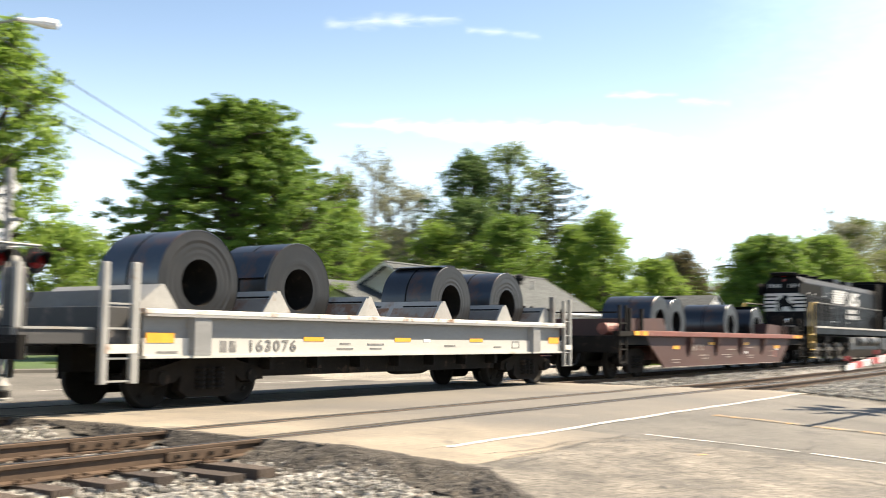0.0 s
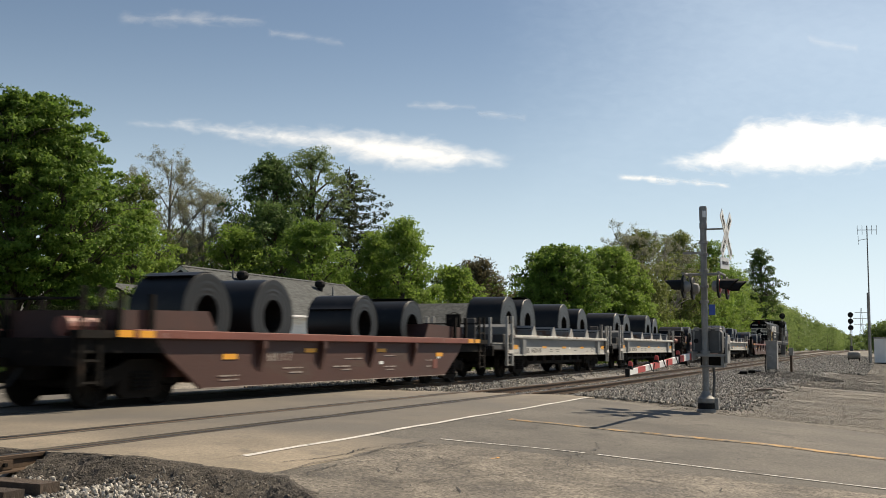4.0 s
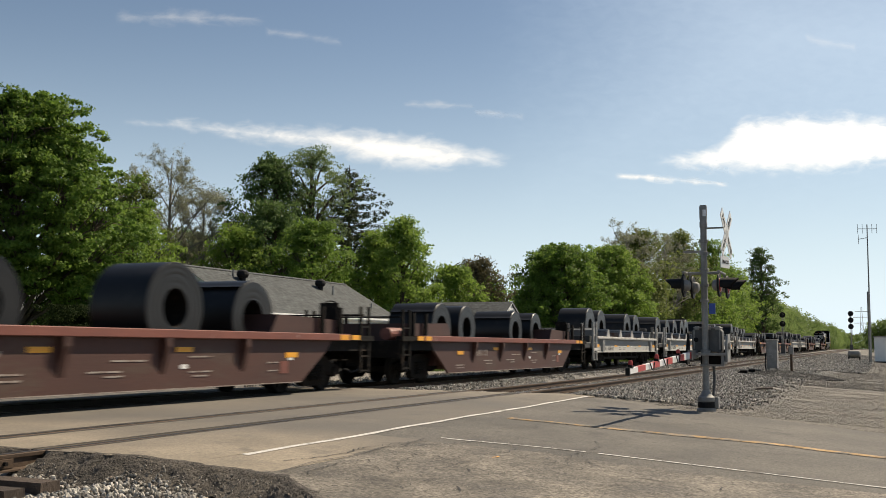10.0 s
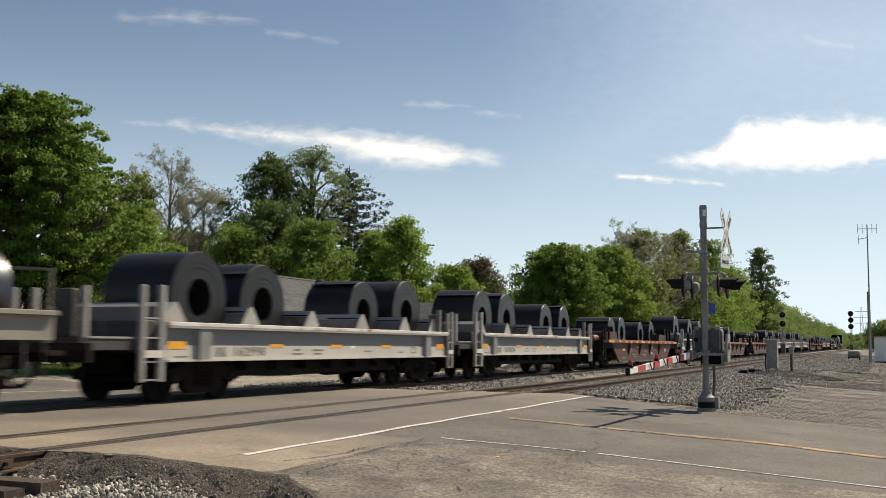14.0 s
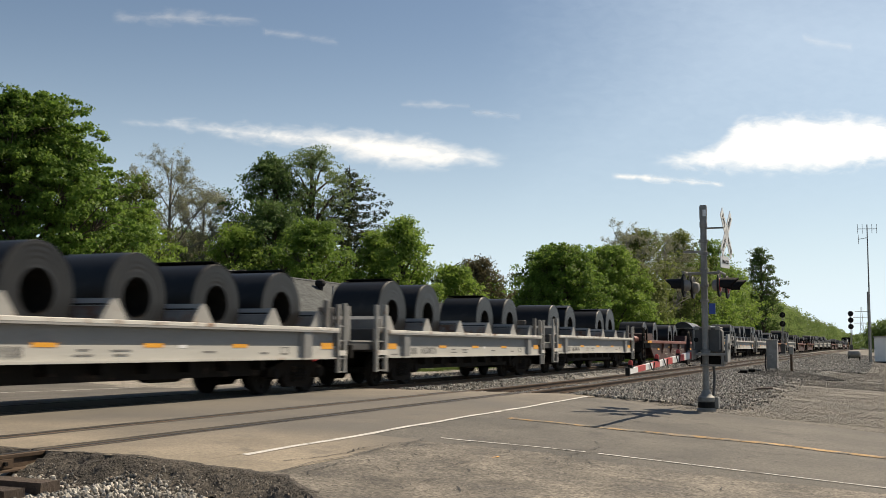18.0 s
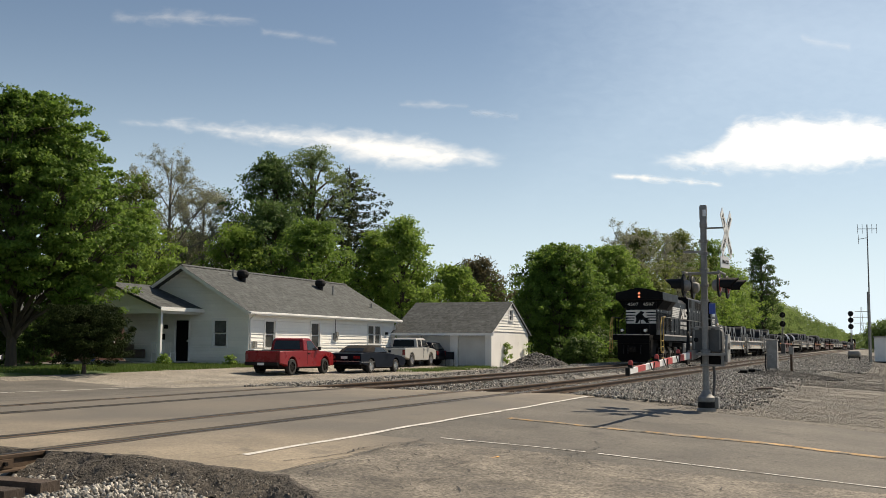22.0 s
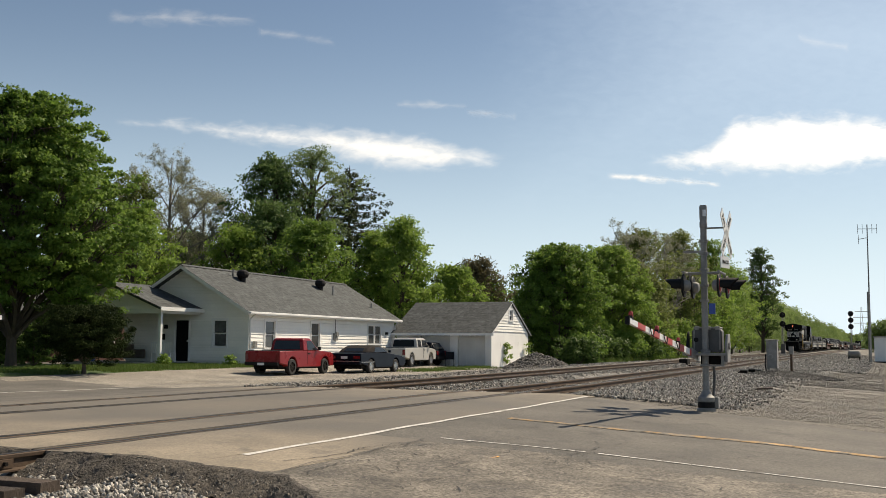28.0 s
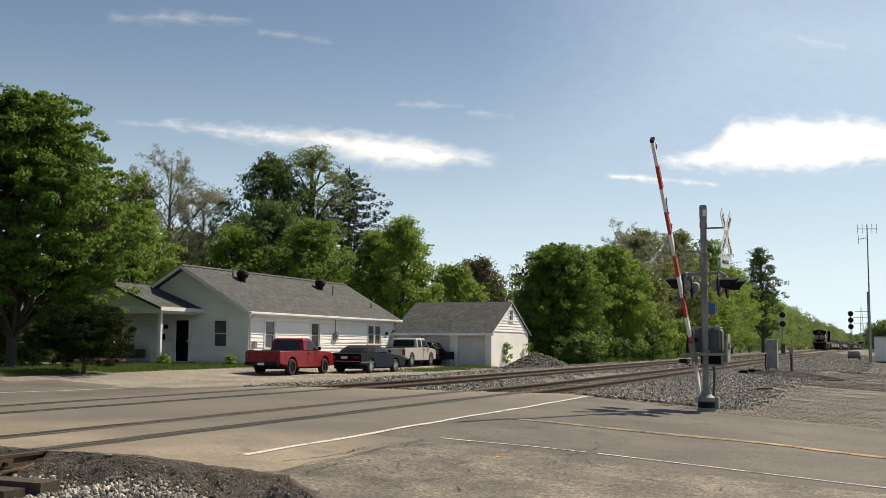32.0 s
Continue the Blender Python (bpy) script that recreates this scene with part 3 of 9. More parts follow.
def track(y0, label):
    t = thing("railway_track", label, "railway track", "the two tracks", "structure")
    for s in (-GA, GA):
        rail(t, y0 + s)
    tie = Geo().box(-0.11, 0.11, -1.42, 1.42, -0.34, -0.165).mesh("tie", TIE)
    long_tie = Geo().box(-0.12, 0.12, -1.70, 1.55, -0.36, -0.165).mesh("long_tie", TIE)
    plate = Geo().box(-0.095, 0.095, -0.19, 0.19, -0.168, -0.15)
    for a in (-0.06, 0.06):
        for b in (-0.1, -0.155, 0.1, 0.155):
            plate.box(a - 0.014, a + 0.014, b - 0.014, b + 0.014, -0.15, -0.125)
    plate = plate.mesh("tie_plate", RAIL)
    rng = random.Random(int(y0) + 3)
    spots = [7.9 - 0.52 * i for i in range(1 if y0 == 0 else 0, 24)] + [23.6 + 0.52 * i for i in range(110)]
    for x in spots:
        o = part("tie", long_tie if 6.7 < x < 8 and y0 == 0 else tie, None, t)
        o.matrix_basis = pose(x + rng.uniform(-0.03, 0.03), y0 + rng.uniform(-0.06, 0.06), rise(x) + rng.uniform(-0.015, 0.01), 0, 0, rng.uniform(-1.2, 1.2))
        if y0 == 0 and (x < 8 or 23 < x < 34):
            for s in (-GA, GA):
                p = part("tie_plate", plate, None, o)
                p.matrix_basis = pose(0, s, 0)
    return t


bg = Geo()
bx, by = steps(23.3, 60, 0.5) + steps(62, 150, 4), [i / 20 for i in range(21)]
for x in bx:
    lo = -4.6 - 0.08 * (min(x, 50) - 23) + jag(x, 1.0, 0.5, 4)
    for v in by:
        y = lo + (SP + 3.0 - lo) * v
        bg.v.append((x, y, bed_profile(x, y) + ((0.035 if x < 30 else 0.055) if 0 < v < 1 and x > 23.4 else -0.03)))
bg.f = [(i * 21 + k, (i + 1) * 21 + k, (i + 1) * 21 + k + 1, i * 21 + k + 1) for i in range(len(bx) - 1) for k in range(20)]
tagged(part("ballast_bed", bg, BALLAST, smooth=True), "grey crushed-stone ballast bed of the railway", "ballast", kind="structure")
track(0.0, "empty railway track of rusty rails on wooden ties")
track(SP, "railway track that carries the train")


# ---- the train ----
def ride(t):
    """How far the train has gone along the line, in metres; it slows a little after 14 s and again after 24 s."""
    if t <= 14:
        return 19.43 * (t - 14) - 115.66
    k = min(t, 18) - 14
    late = 0.3125 * min(2, max(0, t - 24)) ** 2 + 1.25 * max(0, t - 26)
    return 19.43 * k - 0.02875 * k * k + 19.2 * max(0, t - 18) - late - 115.66


WHEELSETS = []
TRAIN = []                      # (thing, its place along the train)


def truck_bogie(car, x, r=0.42, base=1.86):
    """A two-axle freight truck: side frames with a spring nest, and wheelsets that turn."""
    b = part("truck", Geo().box(x - 0.2, x + 0.2, -1.0, 1.0, 0.45, 0.70), BOGIE, car)
    for s in (-1, 1):
        y = s * 1.02
        g = Geo()
        pr = [(x - base / 2 - 0.28, 0.40), (x - base / 2 - 0.26, 0.58), (x - 0.62, 0.72), (x - 0.34, 0.84), (x + 0.34, 0.84), (x + 0.62, 0.72), (x + base / 2 + 0.26, 0.58),
              (x + base / 2 + 0.28, 0.40), (x + base / 2 - 0.22, 0.38), (x + base / 2 - 0.36, 0.50), (x + 0.60, 0.26), (x + 0.42, 0.15), (x - 0.42, 0.15), (x - 0.60, 0.26), (x - base / 2 + 0.36, 0.50), (x - base / 2 + 0.22, 0.38)]
        g.prism([(p, q) for p, q in pr], "y", y - 0.09, y + 0.09)
        sf = part("side_frame", g, BOGIE, b)
        sp = Geo()
        for k in (-0.2, 0.0, 0.2):
            for zz in steps(0.27, 0.56, 0.075):
                sp.lathe([(0.085, zz), (0.1, zz + 0.03), (0.085, zz + 0.06)], "z", 8, (x + k, y + s * 0.09, 0))
        part("spring", sp, BLACK_STEEL, sf)
        for e in (-1, 1):
            bc = Geo().lathe([(0.0, y + s * 0.13), (0.11, y + s * 0.13), (0.13, y + s * 0.04), (0.13, y - s * 0.1)], "y", 12, (x + e * base / 2, 0, 0.46))
            part("axle_box", bc, BLACK_STEEL, sf)
    for e in (-1, 1):
        w = part("wheelset", WHEEL_MESH if r == 0.42 else BIG_WHEEL_MESH, None, car)
        w.matrix_basis = Matrix.Translation((x + e * base / 2, 0, r))
        WHEELSETS.append((w, r, car, x + e * base / 2))
    return b


def wheel_mesh(r):
    g = Geo()
    for s in (-1, 1):
        g.lathe([(0.0, s * 0.80), (r * 0.3, s * 0.80), (r * 0.36, s * 0.77), (r * 0.8, s * 0.74), (r * 0.85, s * 0.80), (r, s * 0.80), (r, s * 0.70), (r + 0.025, s * 0.685), (r + 0.025, s * 0.665), (r * 0.8, s * 0.665), (r * 0.4, s * 0.70), (0.09, s * 0.66), (0.09, 0.0)], "y", 24)
        for k in range(5):
            a = k * 2 * math.pi / 5
            g.box(-0.05, 0.05, -0.02, 0.02, -0.03, 0.03, Matrix.Translation((r * 0.58 * math.cos(a), s * 0.76, r * 0.58 * math.sin(a))))
    return g.mesh("wheelset", WHEEL, True)


WHEEL_MESH, BIG_WHEEL_MESH = wheel_mesh(0.42), wheel_mesh(0.5)


def bars(rows, y, size, material, parent, name="lettering", label=""):
    """Unreadable small print as plain bars on a side: (x, z, width)."""
    for x, z, w in rows:
        part(name, Geo().box(x - w / 2, x + w / 2, y - 0.004, y + 0.004, z - size / 2, z + size / 2), material, parent, label)


def coupler(car, x, s):
    g = Geo()
    g.box(min(x, x + s * 0.55), max(x, x + s * 0.55), -0.07, 0.07, 0.72, 0.88)
    g.box(min(x + s * 0.4, x + s * 0.72), max(x + s * 0.4, x + s * 0.72), -0.14, 0.12, 0.66, 0.94)
    part("coupler", g, BOGIE, car, bevel=0.02)
    h = Geo()
    h.tube([(x, -0.35, 0.70), (x + s * 0.25, -0.36, 0.42), (x + s * 0.5, -0.3, 0.36), (x + s * 0.72, -0.22, 0.46)], 0.028, 6)
    part("brake_hose", h, RUBBER, car)


def ladder(car, x, y, z0, z1, material, wide=0.42, name="ladder"):
    g = Geo()
    for e in (-wide / 2, wide / 2):
        g.box(x + e - 0.035, x + e + 0.035, y - 0.03, y + 0.03, z0, z1)
    for z in steps(z0 + 0.05, z1 - 0.5, 0.42):
        g.box(x - wide / 2, x + wide / 2, y - 0.02, y + 0.02, z - 0.02, z + 0.02)
    return part(name, g, material, car)


def underside(car, L, z):
    g = Geo().box(-L / 2 + 0.6, L / 2 - 0.6, -0.18, 0.18, 0.55, z)
    # dark box added below the floor; closes the bright gap as shadow would
    part("floor_pan", Geo().box(-L / 2 + 3.4, L / 2 - 3.4, -1.05, 1.05, 0.44, z - 0.008), BLACK_STEEL, car)
    for i in range(7):
        x = -L / 2 + 3.7 + i * (L - 7.4) / 6
        part("cross_bearer", Geo().box(x - 0.06, x + 0.06, -1.3, 1.3, 0.56, z - 0.004), BLACK_STEEL, car)
    part("centre_sill", g, BLACK_STEEL, car)
    g = Geo().lathe([(0, -0.55), (0.22, -0.53), (0.24, -0.4), (0.24, 0.4), (0.22, 0.53), (0, 0.55)], "x", 14, (0.9, -0.8, 0.6))
    part("air_reservoir", g, BLACK_STEEL, car)
    g = Geo().lathe([(0, -0.25), (0.17, -0.23), (0.17, 0.23), (0, 0.25)], "x", 12, (-0.7, -0.8, 0.6)).box(-0.5, -0.2, -1.0, -0.8, 0.45, 0.75)
    g.tube([(-2.6, -0.75, 0.62), (2.6, -0.75, 0.58)], 0.03, 6)
    part("brake_gear", g, BLACK_STEEL, car)


def digits(body, size, x, y, z, s, step, squeeze, material, side, label):
    """A stencilled number on a side, figure by figure."""
    for k, c in enumerate(body):
        px = x + (k - (len(body) - 1) / 2) * step * (1 if s < 0 else -1)
        m = Matrix.Translation((px, y, z)) @ Euler((radians(90), 0, 0 if s < 0 else math.pi)).to_matrix().to_4x4()
        part("figure", text_geo(c, size, m, 0.003, squeeze, 0.006), material, side, label)


def coil(r, ri, w, bright=False, lap=True, seed=0):
    """One steel coil lying crosswise, its axis along y, resting at z = 0 at its lowest point."""
    rng = random.Random(seed)
    e = thing("steel_coil", ("bright blue-grey cold-rolled steel coil lying in a cradle" if bright else "dark grey hot-rolled steel coil lying in a cradle"), "steel coil", "steel coils on the train")
    seg = 40
    body = Geo()
    prof = [(r - 0.012, -w / 2), (r, -w / 2 + 0.015), (r, w / 2 - 0.015), (r - 0.012, w / 2)]
    body.lathe(prof, "y", seg, (0, 0, r))
    if lap:
        a0 = rng.uniform(0.12, 0.42)
        th = [a0 + 0.11 * i / 6 for i in range(7)]
        o = len(body.v)
        for i, a in enumerate(th):
            an = 2 * math.pi * a
            rr = r + 0.012 + (0.05 if i == 6 else 0.0) * 1
            for y in (-w / 2 + 0.01, w / 2 - 0.01):
                for dr in (0, 0.012):
                    body.v.append(((rr + dr) * math.cos(an), y, r + (rr + dr) * math.sin(an)))
        for i in range(6):
            k = o + 4 * i
            body.f += [(k, k + 2, k + 6, k + 4), (k + 1, k + 5, k + 7, k + 3), (k, k + 4, k + 5, k + 1), (k + 2, k + 3, k + 7, k + 6)]
        body.f.append((o + 24, o + 25, o + 27, o + 26))
    part("wrap", body, COIL_BRIGHT if bright else COIL, e, smooth=True)
    for s in (-1, 1):
        end = Geo()
        n = 9
        pr = []
        for i in range(n + 1):
            rr = ri + (r - 0.012 - ri) * i / n
            pr.append((rr, s * (w / 2 - 0.007 * rng.random() - (0.002 if i % 2 else 0.0))))
        end.lathe(pr, "y", seg, (0, 0, r))
        part("coil_end", end, COIL_END, e)
    # bore coloured near black to stand for the shade inside the coil
    bore = Geo().lathe([(ri, -w / 2 + 0.01), (ri, w / 2 - 0.01)], "y", 28, (0, 0, r))
    part("bore", bore, BLACK_STEEL, e, smooth=True)
    if bright:
        st = Geo().lathe([(r + 0.004, -0.02), (r + 0.004, 0.02)], "y", seg, (0, 0, r))
        part("strap", st, BLACK_STEEL, e)
    return e


def grey_coil_car(number):
    """Grey coil car: a platform with ladders behind, deep side sills under an overhanging flange, V saddles between the coils."""
    car = thing("coil_car", "grey coil car with rusty white side flange and steel coils", "freight car", "cars of the train")
    A, B = -6.48, 6.48              # the side flange runs from A to B; the rear end beam is at A - 1.95, the front one at B + 0.4
    for s in (-1, 1):
        web = s * 1.385
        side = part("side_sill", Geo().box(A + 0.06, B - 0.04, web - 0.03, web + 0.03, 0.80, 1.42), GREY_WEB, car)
        part("lip", Geo().box(A, B, min(s * 1.30, s * 1.555), max(s * 1.30, s * 1.555), 1.42, 1.50), RUSTY_LIP, side, "white flange with rust stains", bevel=0.012)
        part("lip_edge", Geo().box(A + 0.01, B - 0.01, min(s * 1.515, s * 1.56), max(s * 1.515, s * 1.56), 1.385, 1.42), GREY_CAR, side)
        part("band", Geo().box(A + 0.05, B - 0.03, web + s * 0.045 - 0.015, web + s * 0.045 + 0.015, 0.81, 1.07), WHITE_BAND, side, "off-white painted band")
        part("bottom_flange", Geo().box(A + 0.05, B - 0.03, min(s * 1.30, s * 1.50), max(s * 1.30, s * 1.50), 0.77, 0.81), WHITE_BAND, side)
        for gx in (A + 1.12, B - 1.40):
            # gussets take the same shade-darkened web colour
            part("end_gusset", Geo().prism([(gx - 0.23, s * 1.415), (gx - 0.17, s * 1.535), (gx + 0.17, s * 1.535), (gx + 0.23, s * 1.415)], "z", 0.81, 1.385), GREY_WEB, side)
            part("gusset_cap", Geo().box(gx - 0.20, gx + 0.20, min(s * 1.42, s * 1.55), max(s * 1.42, s * 1.55), 0.77, 0.805), WHITE_BAND, side)
        face = s * 1.448
        for px, big in ((A + 0.36, 1), (A + 3.75, 0), (A + 6.35, 0), (A + 9.02, 0), (B - 0.42, 1)):
            part("reflector", Geo().box(px - 0.26, px + 0.26, face - 0.004, face + 0.004, 1.00 if big else 1.03, 1.15 if big else 1.105), ORANGE_TAG, side, "yellow reflector strip")
        part("patch", Geo().box(A + 7.05, A + 7.28, face - 0.003, face + 0.003, 1.02, 1.08), SIGN_WHITE, side)
        digits(number, 0.26, A + 2.72 if s < 0 else 4.0, face + s * 0.003, 0.945, s, 0.20, 1.25, FADED, side, "faded grey stencilled figure")
        for px in (A + 1.62, A + 1.82):
            part("prefix", Geo().box(px - 0.07, px + 0.07, face - 0.003, face + 0.003, 0.855, 1.035), FADED, side)
        bars([(A + 4.6, 0.99, 0.3), (A + 5.5, 0.98, 0.5), (A + 5.5, 0.90, 0.35), (A + 8.0, 0.95, 0.4), (A + 4.6, 0.90, 0.45), (A + 9.9, 0.92, 0.30), (A + 0.5, 0.86, 0.4)], face, 0.03, FADED, side)
        for z in (0.90, 1.04):
            part("placard_frame", Geo().box(A + 10.55, A + 10.85, face - 0.004, face + 0.004, z - 0.008, z + 0.008), FADED, side)
        for px in (A + 10.55, A + 10.85):
            part("placard_frame", Geo().box(px - 0.008, px + 0.008, face - 0.004, face + 0.004, 0.90, 1.04), FADED, side)
    part("deck", Geo().box(A, B, -1.33, 1.33, 0.92, 1.04), GREY_DARK, car)
    underside(car, 14.6, 0.95)
    part("rear_platform", Geo().box(A - 1.95, A + 0.06, -1.42, 1.42, 0.98, 1.20), GREY_DARK, car, bevel=0.01)
    part("rear_ledge", Geo().box(A - 0.45, A - 0.05, -1.28, 1.28, 1.20, 1.52), GREY_DARK, car, "grey sheet-metal end box", bevel=0.02)
    part("rear_bulkhead", Geo().box(A - 0.05, A + 0.06, -1.28, 1.28, 1.04, 1.78), GREY_MID, car, bevel=0.01)
    part("front_bulkhead", Geo().box(B - 0.42, B - 0.30, -1.28, 1.28, 1.04, 1.80), GREY_MID, car, bevel=0.01)
    hb = part("hand_brake", Geo().box(A - 1.42, A - 1.27, -0.6, -0.2, 1.20, 2.05), GREY_DARK, car, bevel=0.03)
    part("brake_wheel", Geo().lathe([(0.21, -0.015), (0.24, 0), (0.21, 0.015)], "x", 18, (A - 1.22, -0.4, 1.75), closed=True), BLACK_STEEL, hb)
    for k, x in ((-1, A - 1.95), (1, B + 0.40)):
        part("end_beam", Geo().box(min(x, x - k * 0.12), max(x, x - k * 0.12), -1.45, 1.45, 0.78, 1.10), BLACK_STEEL, car)
        for s in (-1, 1):
            if k < 0:
                ld = part("ladder_post", Geo().box(A - 0.74, A - 0.63, s * 1.5 - 0.045, s * 1.5 + 0.045, 0.42, 2.13), GREY_POST, car, bevel=0.01)
                part("ladder_post", Geo().box(A - 0.23, A - 0.10, s * 1.5 - 0.045, s * 1.5 + 0.045, 0.42, 2.15), GREY_POST, car, bevel=0.01)
                for z in (0.46, 0.78, 1.2, 1.55):
                    part("rung", Geo().box(A - 0.66, A - 0.17, s * 1.5 - 0.02, s * 1.5 + 0.02, z - 0.014, z + 0.014), GREY_POST, ld)
                part("step_plate", Geo().box(A - 0.68, A - 0.12, s * 1.53 - 0.02, s * 1.53 + 0.02, 0.85, 0.98), RUSTY_LIP, ld)
                part("end_post", Geo().box(A - 1.97, A - 1.88, s * 1.35 - 0.04, s * 1.35 + 0.04, 1.1, 2.05), GREY_POST, car)
                part("end_rail", Geo().box(A - 1.90, A - 0.80, s * 1.42 - 0.02, s * 1.42 + 0.02, 1.18, 1.215), GREY_POST, car)
            else:
                ld = part("ladder_post", Geo().box(B + 0.28, B + 0.38, s * 1.5 - 0.04, s * 1.5 + 0.04, 0.44, 2.10), GREY_POST, car, bevel=0.01)
                part("ladder_post", Geo().box(B - 0.02, B + 0.06, s * 1.5 - 0.04, s * 1.5 + 0.04, 0.44, 2.06), GREY_POST, car, bevel=0.01)
                for z in (0.46, 0.78, 1.2, 1.55):
                    part("rung", Geo().box(B + 0.02, B + 0.32, s * 1.5 - 0.02, s * 1.5 + 0.02, z - 0.014, z + 0.014), GREY_POST, ld)
                part("step_plate", Geo().box(B + 0.0, B + 0.36, s * 1.53 - 0.02, s * 1.53 + 0.02, 0.85, 0.97), RUSTY_LIP, ld)
                part("end_post", Geo().box(B - 0.38, B - 0.26, s * 1.36 - 0.06, s * 1.36 + 0.06, 1.42, 2.14), GREY_MID, car)
        coupler(car, x - k * 0.05, k)
    truck_bogie(car, A + 1.65)
    truck_bogie(car, B - 1.15)
    for i in range(6):
        x = A + 0.52 + i * 2.5
        if i == 5:
            x = B - 0.50
        g = Geo().prism([(x - 0.66, 1.04), (x - 0.03, 1.88), (x + 0.03, 1.88), (x + 0.66, 1.04)] if i else [(x - 0.40, 1.04), (x - 0.40, 1.60), (x - 0.03, 1.88), (x + 0.03, 1.88), (x + 0.66, 1.04)], "y", -1.28, 1.28)
        sd = part("saddle", g, GREY_POST, car, "grey steel saddle with rust stains")
        tilt = Matrix.Translation((x - 0.345, 0, 1.46)) @ Euler((0, math.atan2(0.63, 0.84), 0)).to_matrix().to_4x4()
        if i:
            for s in (-1, 1):
                part("saddle_plate", Geo().box(-0.012, 0.004, min(s * 0.06, s * 1.22), max(s * 0.06, s * 1.22), -0.40, 0.34, tilt), CRADLE, sd, "rust-stained recessed plate")
                part("saddle_pad", Geo().box(-0.02, 0.0, min(s * 0.30, s * 1.18), max(s * 0.30, s * 1.18), 0.375, 0.395, tilt), BLACK_STEEL, sd, "dark rubbing strip")
                part("saddle_rib", Geo().box(-0.05, 0.0, s * 1.255 - 0.025, s * 1.255 + 0.025, -0.46, 0.46, tilt), GREY_POST, sd)
    return car


def red_coil_car(number):
    """Oxide-red trough coil car with a deep belly between its trucks."""
    L = 19.44
    car = thing("coil_car", "oxide red trough coil car with steel coils", "freight car", "cars of the train")
    hl = L / 2 - 0.5
    for s in (-1, 1):
        y = s * 1.46
        g = Geo().prism([(-hl + 2.0, 1.20), (hl - 2.0, 1.20), (hl - 2.25, 0.95), (hl - 3.35, 0.27), (-hl + 3.35, 0.27), (-hl + 2.25, 0.95)], "y", y - 0.04, y + 0.04)
        side = part("side_plate", g, RED_CAR, car)
        part("lip", Geo().box(-hl + 1.3, hl - 1.3, y - 0.16 if s > 0 else y - 0.17, y + 0.17 if s > 0 else y + 0.16, 1.20, 1.36), RED_LIP, side, "scuffed red top flange", bevel=0.015)
        part("bottom_edge", Geo().box(-hl + 3.35, hl - 3.35, y + s * 0.042 - 0.004, y + s * 0.042 + 0.004, 0.272, 0.290), FADED_WHITE, side, "dirty white line")
        for px in (-3.9, -1.4, 1.1, 3.6):
            st = Geo().prism([(s * 1.50, 1.20), (s * 1.64, 1.20), (s * 1.64, 1.05), (s * 1.50, 0.55)], "x", px - 0.07, px + 0.07)
            part("stake", st, RED_CAR, side)
        if number == "168095":
            for px in (-6.2, -4.9, -3.8, -2.5, -1.3, -0.9, 0.3, 1.4, 2.6, 3.7, 5.0, 6.2):
                part("reflector", Geo().box(px - 0.2, px + 0.2, y + s * 0.174 - 0.004, y + s * 0.174 + 0.004, 1.23, 1.33), ORANGE_TAG, side, "yellow reflector strip")
        for px in (-4.97, -1.87, 1.70, 5.44):
            part("reflector", Geo().box(px - 0.24, px + 0.24, y + s * 0.05 - 0.004, y + s * 0.05 + 0.004, 0.82 if abs(px) > 3 else 0.95, 0.93 if abs(px) > 3 else 1.04), ORANGE_TAG, side, "yellow reflector strip")
        for px in (-hl + 1.05, -hl + 1.6, hl - 1.05, hl - 1.6):
            part("end_reflector", Geo().box(px - 0.2, px + 0.2, y + s * 0.174 - 0.004, y + s * 0.174 + 0.004, 1.22, 1.34), ORANGE_TAG, side, "yellow reflector strip")
        digits(number, 0.28, 3.25 * s, y + s * 0.046, 0.86, s, 0.21, 1.2, FADED_WHITE, side, "faded white stencilled figure")
        bars([(-2.6, 0.62, 0.8), (-2.5, 0.52, 0.55), (0.2, 0.80, 0.9), (-0.4, 0.62, 0.8), (-0.2, 0.54, 0.5), (2.2, 0.86, 0.7), (2.2, 0.58, 0.7), (2.2, 0.50, 0.45), (4.7, 0.72, 0.4), (4.7, 0.55, 0.35), (-5.0, 0.5, 0.7), (-5.0, 0.42, 0.6)], y + s * 0.046, 0.03, FADED_WHITE, side)
        for px, pz in ((1.7, 0.68), (5.4, 0.80)):
            part("tag", Geo().box(px - 0.1, px + 0.1, y + s * 0.046 - 0.004, y + s * 0.046 + 0.004, pz - 0.04, pz + 0.04), SIGN_WHITE, side)
        part("placard_frame", Geo().box(5.0, 5.3, y + s * 0.046 - 0.004, y + s * 0.046 + 0.004, 0.48, 0.74), RED_LIP, side)
        part("end_side", Geo().box(-hl, -hl + 2.6, y - 0.03, y + 0.03, 0.95, 1.2), BLACK_STEEL, side)
        part("end_side", Geo().box(hl - 2.6, hl, y - 0.03, y + 0.03, 0.95, 1.2), BLACK_STEEL, side)
        part("end_rail", Geo().box(-hl, -hl + 1.3, y - 0.12, y + 0.10, 1.2, 1.33), BLACK_STEEL, side)
        part("end_rail", Geo().box(hl - 1.3, hl, y - 0.12, y + 0.10, 1.2, 1.33), BLACK_STEEL, side)
    part("trough_floor", Geo().box(-hl + 3.4, hl - 3.4, -1.35, 1.35, 0.38, 0.5), RED_CAR, car)
    part("centre_sill", Geo().box(-hl + 0.3, hl - 0.3, -0.3, 0.3, 0.5, 1.0), BLACK_STEEL, car)
